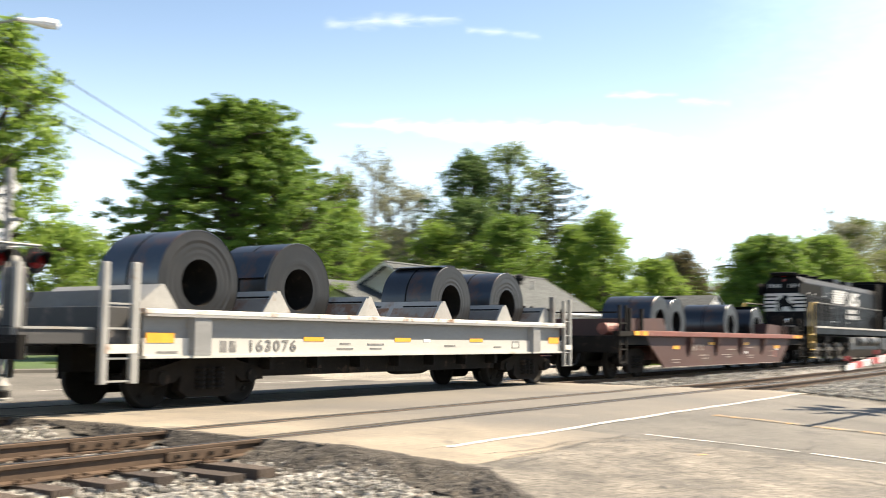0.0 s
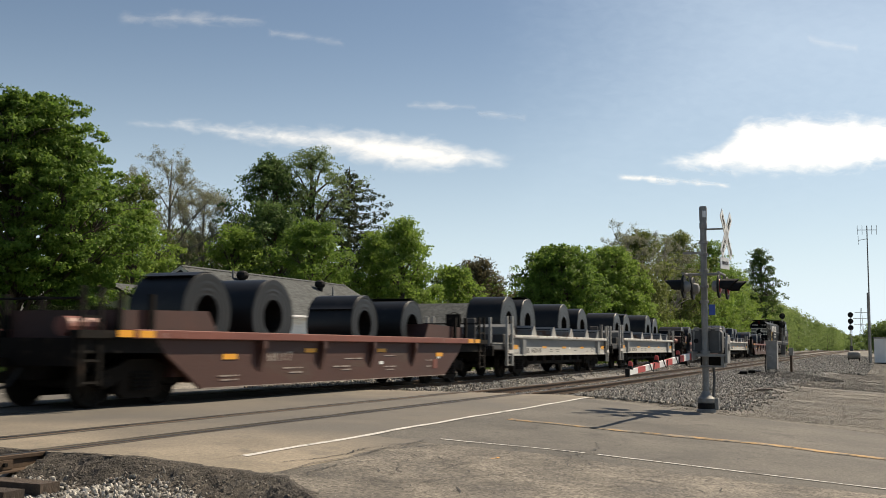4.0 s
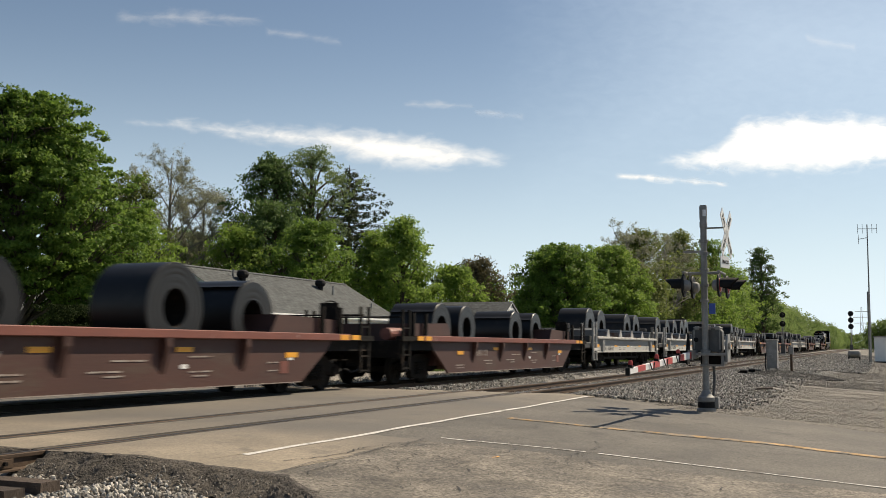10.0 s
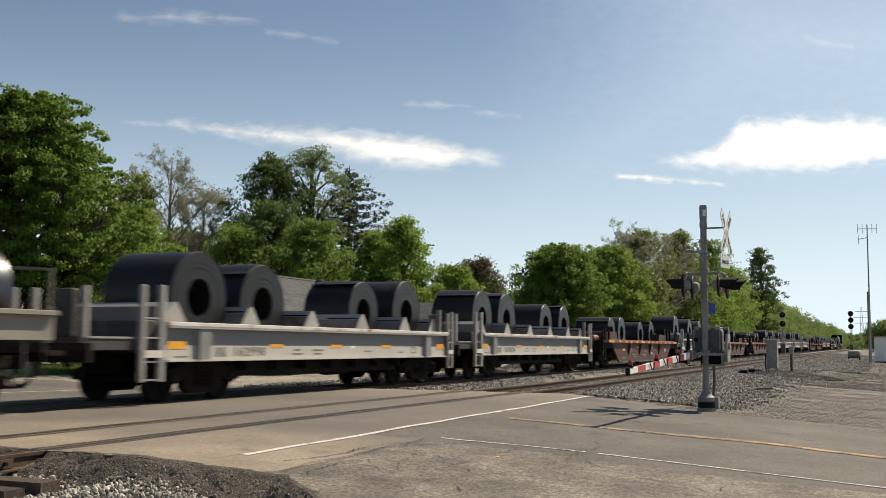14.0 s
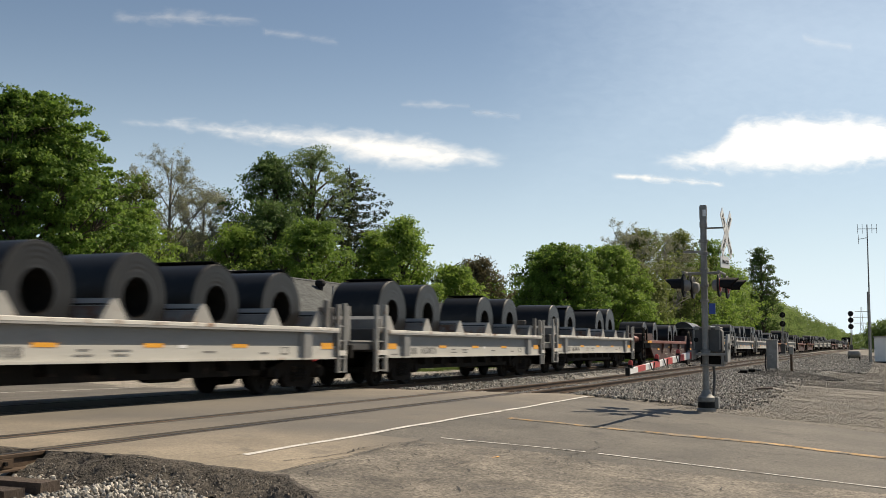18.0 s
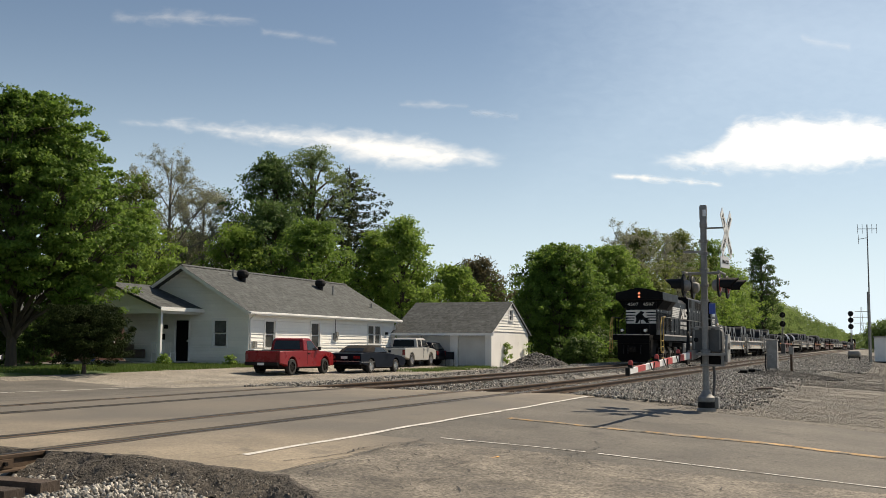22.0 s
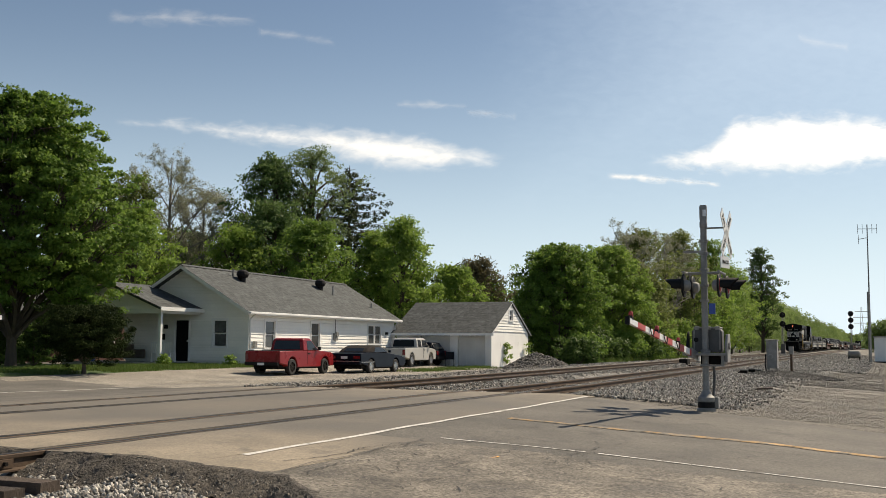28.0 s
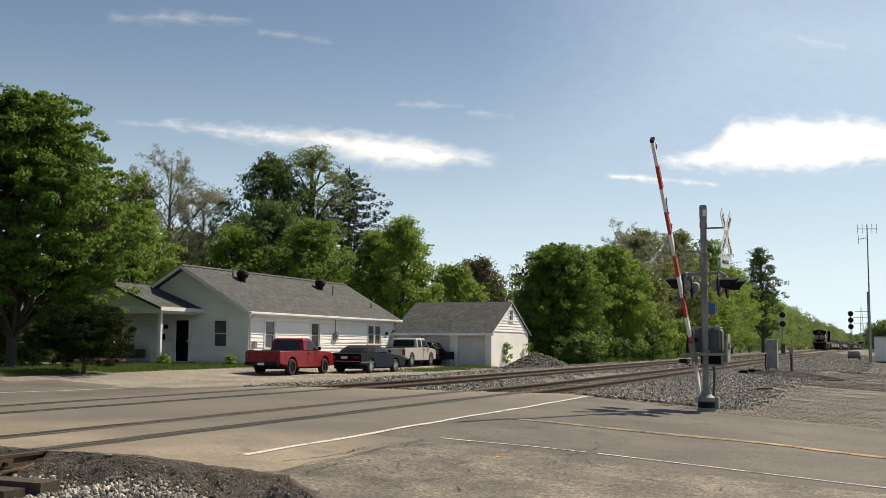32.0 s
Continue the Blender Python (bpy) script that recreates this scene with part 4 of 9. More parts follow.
    for k in (-1, 1):
        x = k * hl
        part("end_platform", Geo().box(min(x, x - k * 2.7), max(x, x - k * 2.7), -1.42, 1.42, 0.98, 1.2), BLACK_STEEL, car)
        part("bulkhead", Geo().prism([(x - k * 4.3, 1.2), (x - k * 1.3, 1.2), (x - k * 1.3, 1.70), (x - k * 3.9, 1.76)], "y", -1.22, 1.22), RED_DARK, car, "dark low end box")
        part("end_beam", Geo().box(min(x, x - k * 0.15), max(x, x - k * 0.15), -1.45, 1.45, 0.74, 1.02), BLACK_STEEL, car)
        part("slope_sheet", Geo().prism([(x - k * 2.7, 1.0), (x - k * 4.2, 0.4), (x - k * 4.3, 0.5), (x - k * 2.8, 1.2)], "y", -1.4, 1.4), BLACK_STEEL, car)
        for s in (-1, 1):
            ladder(car, x - k * 0.35, s * 1.5, 0.42, 2.05, BLACK_STEEL)
            for px in (1.25, 2.1):
                part("post", Geo().box(x - k * px - 0.045, x - k * px + 0.045, s * 1.30 - 0.045, s * 1.30 + 0.045, 1.2, 2.0), BLACK_STEEL, car)
        part("end_railing", Geo().tube([(x - k * 0.2, -1.4, 1.85), (x - k * 0.2, 1.4, 1.85)], 0.025, 6), BLACK_STEEL, car)
        coupler(car, x, k)
        truck_bogie(car, k * (hl - 2.1))
    part("hand_brake_wheel", Geo().lathe([(0.24, -0.015), (0.27, 0), (0.24, 0.015)], "x", 18, (hl - 0.5, -0.6, 1.95), closed=True).box(hl - 0.6, hl - 0.52, -0.85, -0.35, 1.5, 2.15), BLACK_STEEL, car)
    part("brake_cylinder", Geo().lathe([(0, -0.45), (0.17, -0.43), (0.18, 0.4), (0, 0.45)], "x", 14, (-hl + 0.75, -0.9, 1.40)), RED_LIP, car)
    underside(car, 9, 0.9)
    for i in range(7):
        x = -6.0 + i * 2.0
        part("saddle", Geo().prism([(x - 0.5, 0.5), (x - 0.12, 1.30), (x + 0.12, 1.30), (x + 0.5, 0.5)], "y", -1.3, 1.3), RED_CAR, car)
    return car


def gondola_car():
    """Tan low-sided gondola with small side ribs, carrying bright coils."""
    L = 16.1
    car = thing("gondola", "tan low-sided gondola car with bright steel coils", "freight car", "cars of the train")
    hl = L / 2 - 0.5
    for s in (-1, 1):
        y = s * 1.46
        side = part("side_plate", Geo().box(-hl, hl, y - 0.04, y + 0.04, 1.14, 1.52), TAN_CAR, car)
        part("lower_plate", Geo().prism([(-hl + 3.0, 0.74), (-hl + 2.1, 0.86), (-hl + 2.0, 1.14), (hl - 2.0, 1.14), (hl - 2.1, 0.86), (hl - 3.0, 0.74)], "y", y - 0.04, y + 0.04), TAN_CAR, side)
        for px in (-hl + 1.9, hl - 1.9):
            part("bolster_post", Geo().box(px - 0.12, px + 0.12, y - 0.09, y + 0.09, 0.80, 1.50), BLACK_STEEL, side)
        part("top_chord", Geo().box(-hl, hl, y - 0.15, y + 0.15, 1.52, 1.60), TAN_CAR, side, bevel=0.01)
        part("lower_chord", Geo().box(-hl + 0.6, hl - 0.6, y - 0.15, y + 0.15, 1.14, 1.21), TAN_CAR, side)
        part("sill_flange", Geo().box(-hl + 3.0, hl - 3.0, y - 0.1, y + 0.1, 0.70, 0.74), TAN_CAR, side)
        for i in range(15):
            px = -hl + 2.4 + i * (2 * hl - 4.8) / 14
            part("rib", Geo().prism([(s * 1.50, 1.14), (s * 1.59, 1.14), (s * 1.59, 1.10), (s * 1.50, 0.93)], "x", px - 0.13, px + 0.13), BLACK_STEEL, side)
        for px in (-5.6, -2.6, 0.4, 3.4, 6.0):
            part("reflector", Geo().box(px - 0.28, px + 0.28, y + s * 0.045 - 0.004, y + s * 0.045 + 0.004, 1.26, 1.36), ORANGE_TAG, side, "yellow reflector strip")
    part("floor", Geo().box(-hl, hl, -1.4, 1.4, 0.95, 1.05), BLACK_STEEL, car)
    for k in (-1, 1):
        x = k * hl
        part("end_wall", Geo().box(min(x, x - k * 0.1), max(x, x - k * 0.1), -1.45, 1.45, 1.1, 1.6), TAN_CAR, car)
        part("end_platform", Geo().box(min(x, x + k * 0.35), max(x, x + k * 0.35), -1.4, 1.4, 0.9, 0.98), BLACK_STEEL, car)
        part("end_railing", Geo().tube([(x, -1.4, 1.6), (x + k * 0.02, -1.4, 2.25), (x + k * 0.02, -0.6, 2.3), (x + k * 0.02, 1.4, 2.25), (x, 1.4, 1.6)], 0.03, 6), TAN_CAR, car)
        for s in (-1, 1):
            part("stirrup_step", Geo().tube([(x - k * 0.15, s * 1.46, 1.14), (x - k * 0.15, s * 1.48, 0.55), (x - k * 0.55, s * 1.48, 0.55), (x - k * 0.55, s * 1.46, 1.14)], 0.018, 6), GREY_MID, car)
        coupler(car, x + k * 0.1, k)
        truck_bogie(car, k * (hl - 1.7))
    underside(car, L, 0.95)
    return car


def loco_bogie(car, x):
    """Three-axle locomotive truck."""
    b = part("truck", Geo().box(x - 2.2, x + 2.2, -0.9, 0.9, 0.55, 0.95), BLACK_STEEL, car)
    for s in (-1, 1):
        y = s * 1.12
        pr = [(x - 2.75, 0.55), (x - 2.75, 0.82), (x - 2.3, 0.98), (x - 0.5, 0.92), (x + 0.5, 0.92), (x + 2.3, 0.98), (x + 2.75, 0.82), (x + 2.75, 0.55), (x + 2.3, 0.50), (x + 1.0, 0.62), (x - 1.0, 0.62), (x - 2.3, 0.50)]
        sf = part("side_frame", Geo().prism(pr, "y", y - 0.09, y + 0.09), TRUCK_GREY, b)
        for i in (-1, 0, 1):
            cx = x + i * 2.05
            part("axle_box", Geo().prism([(cx - 0.30, 0.25), (cx - 0.34, 0.78), (cx + 0.34, 0.78), (cx + 0.30, 0.25)], "y", y - 0.05, y + s * 0.0 + 0.16 * (1 if s > 0 else 1) - (0.0 if s > 0 else 0.0)) if s > 0 else Geo().prism([(cx - 0.30, 0.25), (cx - 0.34, 0.78), (cx + 0.34, 0.78), (cx + 0.30, 0.25)], "y", y - 0.16, y + 0.05), TRUCK_GREY, sf)
            part("bearing_cap", Geo().lathe([(0, y + s * 0.24), (0.12, y + s * 0.23), (0.16, y + s * 0.15)], "y", 12, (cx, 0, 0.5)), BOGIE, sf)
            part("brake_cylinder", Geo().lathe([(0, -0.3), (0.13, -0.28), (0.13, 0.25), (0, 0.3)], "x", 12, (cx + 0.95, y + s * 0.12, 0.88)), BOGIE, sf)
            for e in (-0.62, 0.62):
                part("spring", Geo().lathe([(0.1, 0.55), (0.12, 0.6), (0.1, 0.65), (0.12, 0.7), (0.1, 0.75), (0.12, 0.8), (0.1, 0.85)], "z", 10, (cx + e, y + s * 0.06, 0)), BLACK_STEEL, sf)
    for i in (-1, 0, 1):
        w = part("wheelset", BIG_WHEEL_MESH, None, car)
        w.matrix_basis = Matrix.Translation((x + i * 2.05, 0, 0.5))
        WHEELSETS.append((w, 0.5, car, x + i * 2.05))


def side_text(body, size, x, y, z, s, squeeze=1.0, bold=0.0):
    return text_geo(body, size, Matrix.Translation((x, y, z)) @ Euler((radians(90), 0, 0 if s < 0 else math.pi)).to_matrix().to_4x4(), 0.004, squeeze, bold)


def locomotive(number, wide_cab=True):
    """Black six-axle freight diesel; X() takes places from its hood end (0) to its nose (22.3)."""
    car = thing("locomotive", "black freight diesel locomotive with white stripes and lettering", "locomotive")
    X = lambda v: 1.076 * v - 12.32
    hood_w = 0.92 if wide_cab else 0.90
    top = 4.18 if wide_cab else 3.95
    # frame and walkway
    part("frame", Geo().box(X(1.75), X(22.15), -1.5, 1.5, 1.36, 1.62), LOCO, car)
    for s in (-1, 1):
        part("sill_stripe", Geo().box(X(2.05), X(22.1), s * 1.52 - 0.02, s * 1.52 + 0.02, 1.625, 1.712), SILL_WHITE, car, "white stripe along the sill", bevel=0.008)
    part("walkway", Geo().box(X(1.75), X(22.15), -1.52, 1.52, 1.62, 1.68).box(X(0.8), X(1.75), -0.92, 0.92, 1.40, 1.68), LOCO_DARK, car)
    # engine hood, chamfered along the top
    hood = part("hood", Geo().prism([(-hood_w, 1.68), (-hood_w, top - 0.28), (-hood_w + 0.3, top), (hood_w - 0.3, top), (hood_w, top - 0.28), (hood_w, 1.68)], "x", X(2.65), X(12.15)), LOCO, car, bevel=0.03)
    for s in (-1, 1):
        for i in range(11):
            px = X(2.75 + i * 0.85)
            part("hood_door", Geo().box(px, px + 0.86, s * hood_w - 0.02, s * hood_w + 0.02, 1.8, 3.2 if i < 5 else 2.72), LOCO, hood, bevel=0.012)
            part("door_latch", Geo().box(px + 0.76, px + 0.80, s * (hood_w + 0.03) - 0.02, s * (hood_w + 0.03) + 0.02, 2.2, 2.34), BLACK_STEEL, hood)
            if i < 5:
                for e in (0.10, 0.52):
                    part("grille", Geo().box(px + e, px + e + 0.22, s * (hood_w + 0.024) - 0.006, s * (hood_w + 0.024) + 0.006, 2.0, 3.06), LOCO_DARK, hood, "dark louvred slot")
        for px, pz in ((3.0, 3.16), (3.9, 3.14), (5.6, 3.12), (6.9, 2.62), (7.0, 1.95), (9.9, 1.95), (7.9, 1.97), (6.4, 3.3), (9.9, 3.66)):
            part("placard", Geo().box(X(px), X(px) + 0.14, s * (hood_w + 0.03) - 0.004, s * (hood_w + 0.03) + 0.004, pz, pz + 0.07), LOCO_WHITE, hood, "small white and red notice")
    if wide_cab:
        # overhanging radiator at the hood end
        rad = part("radiator", Geo().prism([(-1.42, 3.78), (-1.42, 4.22), (-0.12, 4.50), (0.12, 4.50), (1.42, 4.22), (1.42, 3.78)], "x", X(2.22), X(6.8)), LOCO, car, "overhanging radiator housing", bevel=0.02)
        part("radiator_underside", Geo().prism([(-1.38, 3.778), (1.38, 3.778), (0.96, 3.25), (-0.96, 3.25)], "x", X(2.72), X(6.3)), LOCO, rad)
        for s in (-1, 1):
            m = Matrix.Translation((X(3.9), s * 1.175, 3.515)) @ Euler((s * radians(-36), 0, 0)).to_matrix().to_4x4()
            part("intake_grille", Geo().box(-1.4, 1.4, -0.012, 0.012, -0.28, 0.28, m), LOCO_DARK, rad)
            part("radiator_rail", Geo().box(X(2.25), X(6.75), s * 1.425 - 0.012, s * 1.425 + 0.012, 3.76, 3.80), LOCO, rad)
        part("blower_box", Geo().prism([(-1.05, 1.68), (-1.05, 4.30), (-0.9, 4.42), (0.9, 4.42), (1.05, 4.30), (1.05, 1.68)], "x", X(12.13), X(17.0)), LOCO, car, bevel=0.03)
        part("exhaust_stack", Geo().box(X(9.2), X(10.6), -0.45, 0.45, 4.15, 4.32), LOCO_DARK, car, bevel=0.02)
        for s in (-1, 1):
            for a, b, c, d in ((12.5, 13.3, 3.72, 4.24), (14.6, 15.25, 3.66, 4.20), (15.4, 16.05, 3.66, 4.18), (16.3, 16.85, 3.66, 4.12)):
                v = part("vent", Geo().box(X(a), X(b), s * 1.055 - 0.01, s * 1.055 + 0.01, c, d), LOCO_DARK, car, "dark louvred vent")
                part("vent_sill", Geo().box(X(a) - 0.03, X(b) + 0.03, s * 1.07 - 0.015, s * 1.07 + 0.015, c - 0.05, c - 0.015), LOCO, v)
            part("step_well", Geo().box(X(12.9), X(14.6), s * 1.075 - 0.012, s * 1.075 + 0.012, 1.72, 2.28), LOCO_DARK, car)
            part("step_edge", Geo().box(X(13.2), X(14.5), s * 1.20 - 0.1, s * 1.20 + 0.1, 1.92, 1.95), GRAB, car)
            part("front_handrail", Geo().tube([(X(14.95), s * 1.5, 1.7), (X(14.95), s * 1.5, 3.30), (X(18.45), s * 1.52, 3.05)], 0.022, 6), LOCO, car)
            for px in (12.45, 14.2, 15.6, 16.5):
                part("placard", Geo().box(X(px), X(px) + 0.10, s * 1.06 - 0.006, s * 1.06 + 0.006, 3.42, 3.57), LOCO_WHITE, car)
            for i in range(5):
                part("hood_door", Geo().box(X(12.2) + i * 1.02, X(12.2) + i * 1.02 + 0.96, s * 1.05 - 0.015, s * 1.05 + 0.015, 1.85, 3.5), LOCO, car, bevel=0.01)
        cab0, cab1, roof, cw = 18.43, 21.0, 4.46, 1.52
    else:
        for px in (2.6, 4.2, 5.8):
            part("radiator_fan", Geo().lathe([(0, top + 0.02), (0.62, top + 0.02), (0.66, top + 0.14), (0.6, top + 0.16)], "z", 20, (X(px), 0, 0)), LOCO_DARK, car)
        for px in (8.6, 11.0):
            part("roof_box", Geo().box(X(px), X(px) + 1.4, -0.6, 0.6, top, top + 0.22), LOCO, car, bevel=0.03)
        part("hood_front", Geo().prism([(-0.9, 1.68), (-0.9, top - 0.28), (-0.6, top), (0.6, top), (0.9, top - 0.28), (0.9, 1.68)], "x", X(12.15), X(17.5)), LOCO, car, bevel=0.03)
        for s in (-1, 1):
            part("intake_grille", Geo().box(X(1.8), X(5.4), s * 0.915 - 0.01, s * 0.915 + 0.01, 3.1, 3.62), LOCO_DARK, car)
        cab0, cab1, roof, cw = 17.6, 20.2, 4.45, 1.5
    # cab and nose
    cab = part("cab", Geo().prism([(X(cab0), 1.68), (X(cab0), roof - 0.1), (X(cab1 - 0.55), roof - 0.1), (X(cab1), 3.55), (X(cab1 + 0.35), 3.45), (X(22.0), 3.05), (X(22.15), 2.8), (X(22.15), 1.68)], "y", -cw, cw), LOCO, car, bevel=0.04)
    part("cab_roof", Geo().prism([(-cw - 0.03, roof - 0.1), (-cw * 0.75, roof + 0.02), (0, roof + 0.06), (cw * 0.75, roof + 0.02), (cw + 0.03, roof - 0.1)], "x", X(cab0 - 0.15), X(cab1 - 0.3)), LOCO, cab)
    part("rear_cab_wall", Geo().box(X(cab0) - 0.03, X(cab0) - 0.005, -1.45, 1.45, 1.7, 4.2), LOCO_DARK, cab)
    for s in (-1, 1):
        for a, b in ((cab0 + 0.75, cab0 + 1.25), (cab0 + 1.40, cab0 + 1.92)):
            w = part("cab_window", Geo().box(X(a), X(b), s * (cw + 0.008) - 0.008, s * (cw + 0.008) + 0.008, 3.32, 3.98), GLASS, cab, "dark side window")
            part("window_frame", Geo().box(X(a) - 0.05, X(b) + 0.05, s * (cw + 0.002) - 0.006, s * (cw + 0.002) + 0.006, 3.27, 4.03), GALV, w)
        part("cab_post", Geo().box(X(cab0) - 1.55, X(cab0) - 0.04, s * 0.98 - 0.02, s * 0.98 + 0.02, 1.7, 4.3), LOCO_DARK, cab)
        part("lower_panel", Geo().box(X(15.9), X(cab0), s * 1.44 - 0.03, s * 1.44 + 0.03, 1.7, 2.45), LOCO, cab)
        part("awning", Geo().box(X(cab0 + 0.3), X(cab0 + 2.3), min(s * cw, s * (cw + 0.22)), max(s * cw, s * (cw + 0.22)), 4.04, 4.07), LOCO, cab)
        for k, c in enumerate(number):
            part("figure", side_text(c, 0.50, X(cab0 + 1.25) + (k - 1.5) * 0.36 * -s, s * (cw + 0.01), 2.92, s, 1.35, 0.012), LOCO_WHITE, cab, "white figure of the road number")
        bars([(X(cab0 + 1.3), 2.62, 1.3)], s * (cw + 0.006), 0.10, LOCO_WHITE, cab)
        for i in range(5):
            part("nose_stripe", Geo().prism([(X(21.45) + 0.05 * i, 2.85 - i * 0.19), (X(22.12), 2.85 - i * 0.19), (X(22.12), 2.75 - i * 0.19), (X(21.45) + 0.05 * i, 2.75 - i * 0.19)], "y", s * cw - 0.008 if s > 0 else -cw - 0.008, s * cw + 0.008 if s > 0 else -cw + 0.008), LOCO_WHITE, cab)
        for a in (16.15, 17.3):
            for k in range(5):
                part("louvre", Geo().box(X(a), X(a) + 0.5, s * 1.475 - 0.008, s * 1.475 + 0.008, 1.98 + k * 0.075, 2.02 + k * 0.075), GALV, cab, "pale louvre slat")
        for a in (cab0 + 0.15, cab0 + 1.2):
            part("louvre", Geo().box(X(a), X(a) + 0.95, s * (cw + 0.006) - 0.006, s * (cw + 0.006) + 0.006, 1.95, 2.35), LOCO_DARK, cab)
    part("windscreen", Geo().box(X(cab1 - 0.32), X(cab1 - 0.28), -1.2, 1.2, 3.6, 4.2, Matrix.Translation((X(cab1 - 0.3), 0, 3.9)) @ Euler((0, radians(-32), 0)).to_matrix().to_4x4() @ Matrix.Translation((-X(cab1 - 0.3), 0, -3.9))), GLASS, cab)
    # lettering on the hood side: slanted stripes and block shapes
    for s in (-1, 1):
        y = s * (hood_w + 0.03) if not wide_cab else s * 0.955
        for i in range(6):
            k = i / 5.0
            z = 3.545 - i * 0.112
            a, b = 7.35 - 0.22 * k, 9.75 - 0.55 * k
            part("hood_stripe", Geo().prism([(X(a), z), (X(b), z), (X(b - 0.12), z - 0.085), (X(a - 0.03), z - 0.085)], "y", y - 0.008, y + 0.008), LOCO_WHITE, hood)

        def slab(pts):
            return Geo().prism([(X(a), b) for a, b in pts], "y", y - 0.012, y + 0.012)
        part("emblem", slab([(9.95, 2.87), (10.32, 2.87), (10.42, 3.14)]), LOCO_WHITE, hood, "white emblem shape")
        part("emblem", slab([(10.15, 3.54), (10.42, 3.54), (10.80, 3.12), (10.86, 3.54), (11.20, 3.54), (11.02, 2.87), (10.72, 2.87), (10.46, 3.14)]), LOCO_WHITE, hood, "white emblem shape")
        part("emblem", slab([(11.32, 3.30), (11.42, 3.48), (11.58, 3.55), (12.20, 3.55), (12.15, 3.41), (11.70, 3.41), (11.64, 3.34), (11.70, 3.27), (12.08, 3.22), (12.22, 3.08), (12.12, 2.93), (11.95, 2.87), (11.10, 2.87), (11.14, 3.01), (11.78, 3.01), (11.84, 3.07), (11.78, 3.13), (11.45, 3.18)]), LOCO_WHITE, hood, "white emblem shape")
        for row, z, st in ((7, 2.57, 0.285), (8, 2.27, 0.29)):
            for i in range(row):
                a = (9.88 if row == 7 else 9.76) + i * st
                part("letter_block", slab([(a, z - 0.10), (a + 0.20, z - 0.10), (a + 0.23, z + 0.10), (a + 0.03, z + 0.10)]), LOCO_WHITE, hood)
    # hood end face: a white panel crossed by black stripes, with a dark emblem on it
    ex = X(2.65) - 0.012
    panel = part("striped_panel", Geo().box(ex - 0.008, ex + 0.008, -hood_w + 0.01, hood_w - 0.01, 2.37, 3.19), LOCO_WHITE, hood, "white panel with black stripes")
    for i in range(4):
        for s in (-1, 1):
            part("black_stripe", Geo().box(ex - 0.014, ex - 0.004, min(s * (0.32 + 0.03 * i), s * 0.92), max(s * (0.32 + 0.03 * i), s * 0.92), 3.0 - i * 0.165, 3.065 - i * 0.165), LOCO, panel)
    part("emblem", Geo().prism([(-0.46, 2.40), (-0.32, 2.40), (-0.14, 2.60), (0.08, 2.58), (0.20, 2.40), (0.34, 2.40), (0.28, 2.68), (0.34, 2.84), (0.14, 2.98), (0.0, 3.13), (-0.22, 3.04), (-0.10, 2.90), (-0.24, 2.74), (-0.40, 2.70)], "x", ex - 0.016, ex - 0.004), LOCO, panel, "dark emblem shape")
    for s in (-1, 1):
        for k, c in enumerate(number):
            part("figure", text_geo(c, 0.27, Matrix.Translation((ex - 0.01, s * 0.47 - (k - 1.5) * 0.165, 3.52)) @ Euler((radians(90), 0, radians(-90))).to_matrix().to_4x4(), 0.004, 1.15), LOCO_WHITE, hood, "white figure of the road number")
    lamp_z = 4.06 if wide_cab else 3.88
    lx = X(2.22) if wide_cab else ex
    for dz in (-0.10, 0.10):
        lamp = part("lamp_housing", Geo().lathe([(0.115, lx - 0.02), (0.115, lx + 0.03)], "x", 14, (0, 0.0, lamp_z + dz)), BLACK_STEEL, car)
        part("marker_lamp", Geo().lathe([(0, lx - 0.03), (0.055, lx - 0.03), (0.065, lx)], "x", 14, (0, 0, lamp_z + dz)), GLOW_RED if wide_cab else LENS_RED, lamp, "glowing red marker lamp" if wide_cab else "unlit red marker lamp")
    part("end_door", Geo().box(ex - 0.012, ex + 0.012, -0.35, 0.35, 1.7, 2.12), LOCO_DARK, hood)
    # tank, trucks, pilots, steps, rails
    part("fuel_tank", Geo().prism([(-1.45, 1.25), (-1.45, 0.62), (-1.15, 0.27), (1.15, 0.27), (1.45, 0.62), (1.45, 1.25)], "x", X(8.0), X(15.95)), TANK, car, bevel=0.04)
    for s in (-1, 1):
        for a in (9.55, 11.9):
            part("air_reservoir", Geo().lathe([(0, X(a)), (0.26, X(a) + 0.05), (0.25, X(a) + 0.15), (0.25, X(a) + 1.9), (0.23, X(a) + 2.0), (0, X(a) + 2.05)], "x", 16, (0, s * 1.36, 1.05)), TANK, car, smooth=True)
        part("equipment_box", Geo().box(X(14.2), X(15.85), s * 1.46 - 0.08, s * 1.46 + 0.08, 0.62, 1.25), TANK, car, bevel=0.02)
        part("cutoff_label", Geo().box(X(8.0), X(8.35), s * 1.54 - 0.01, s * 1.54 + 0.01, 0.95, 1.25), GALV, car)
    part("stair_well", Geo().box(X(0.9), X(2.3), -0.98, 0.98, 0.42, 1.40), LOCO_DARK, car)
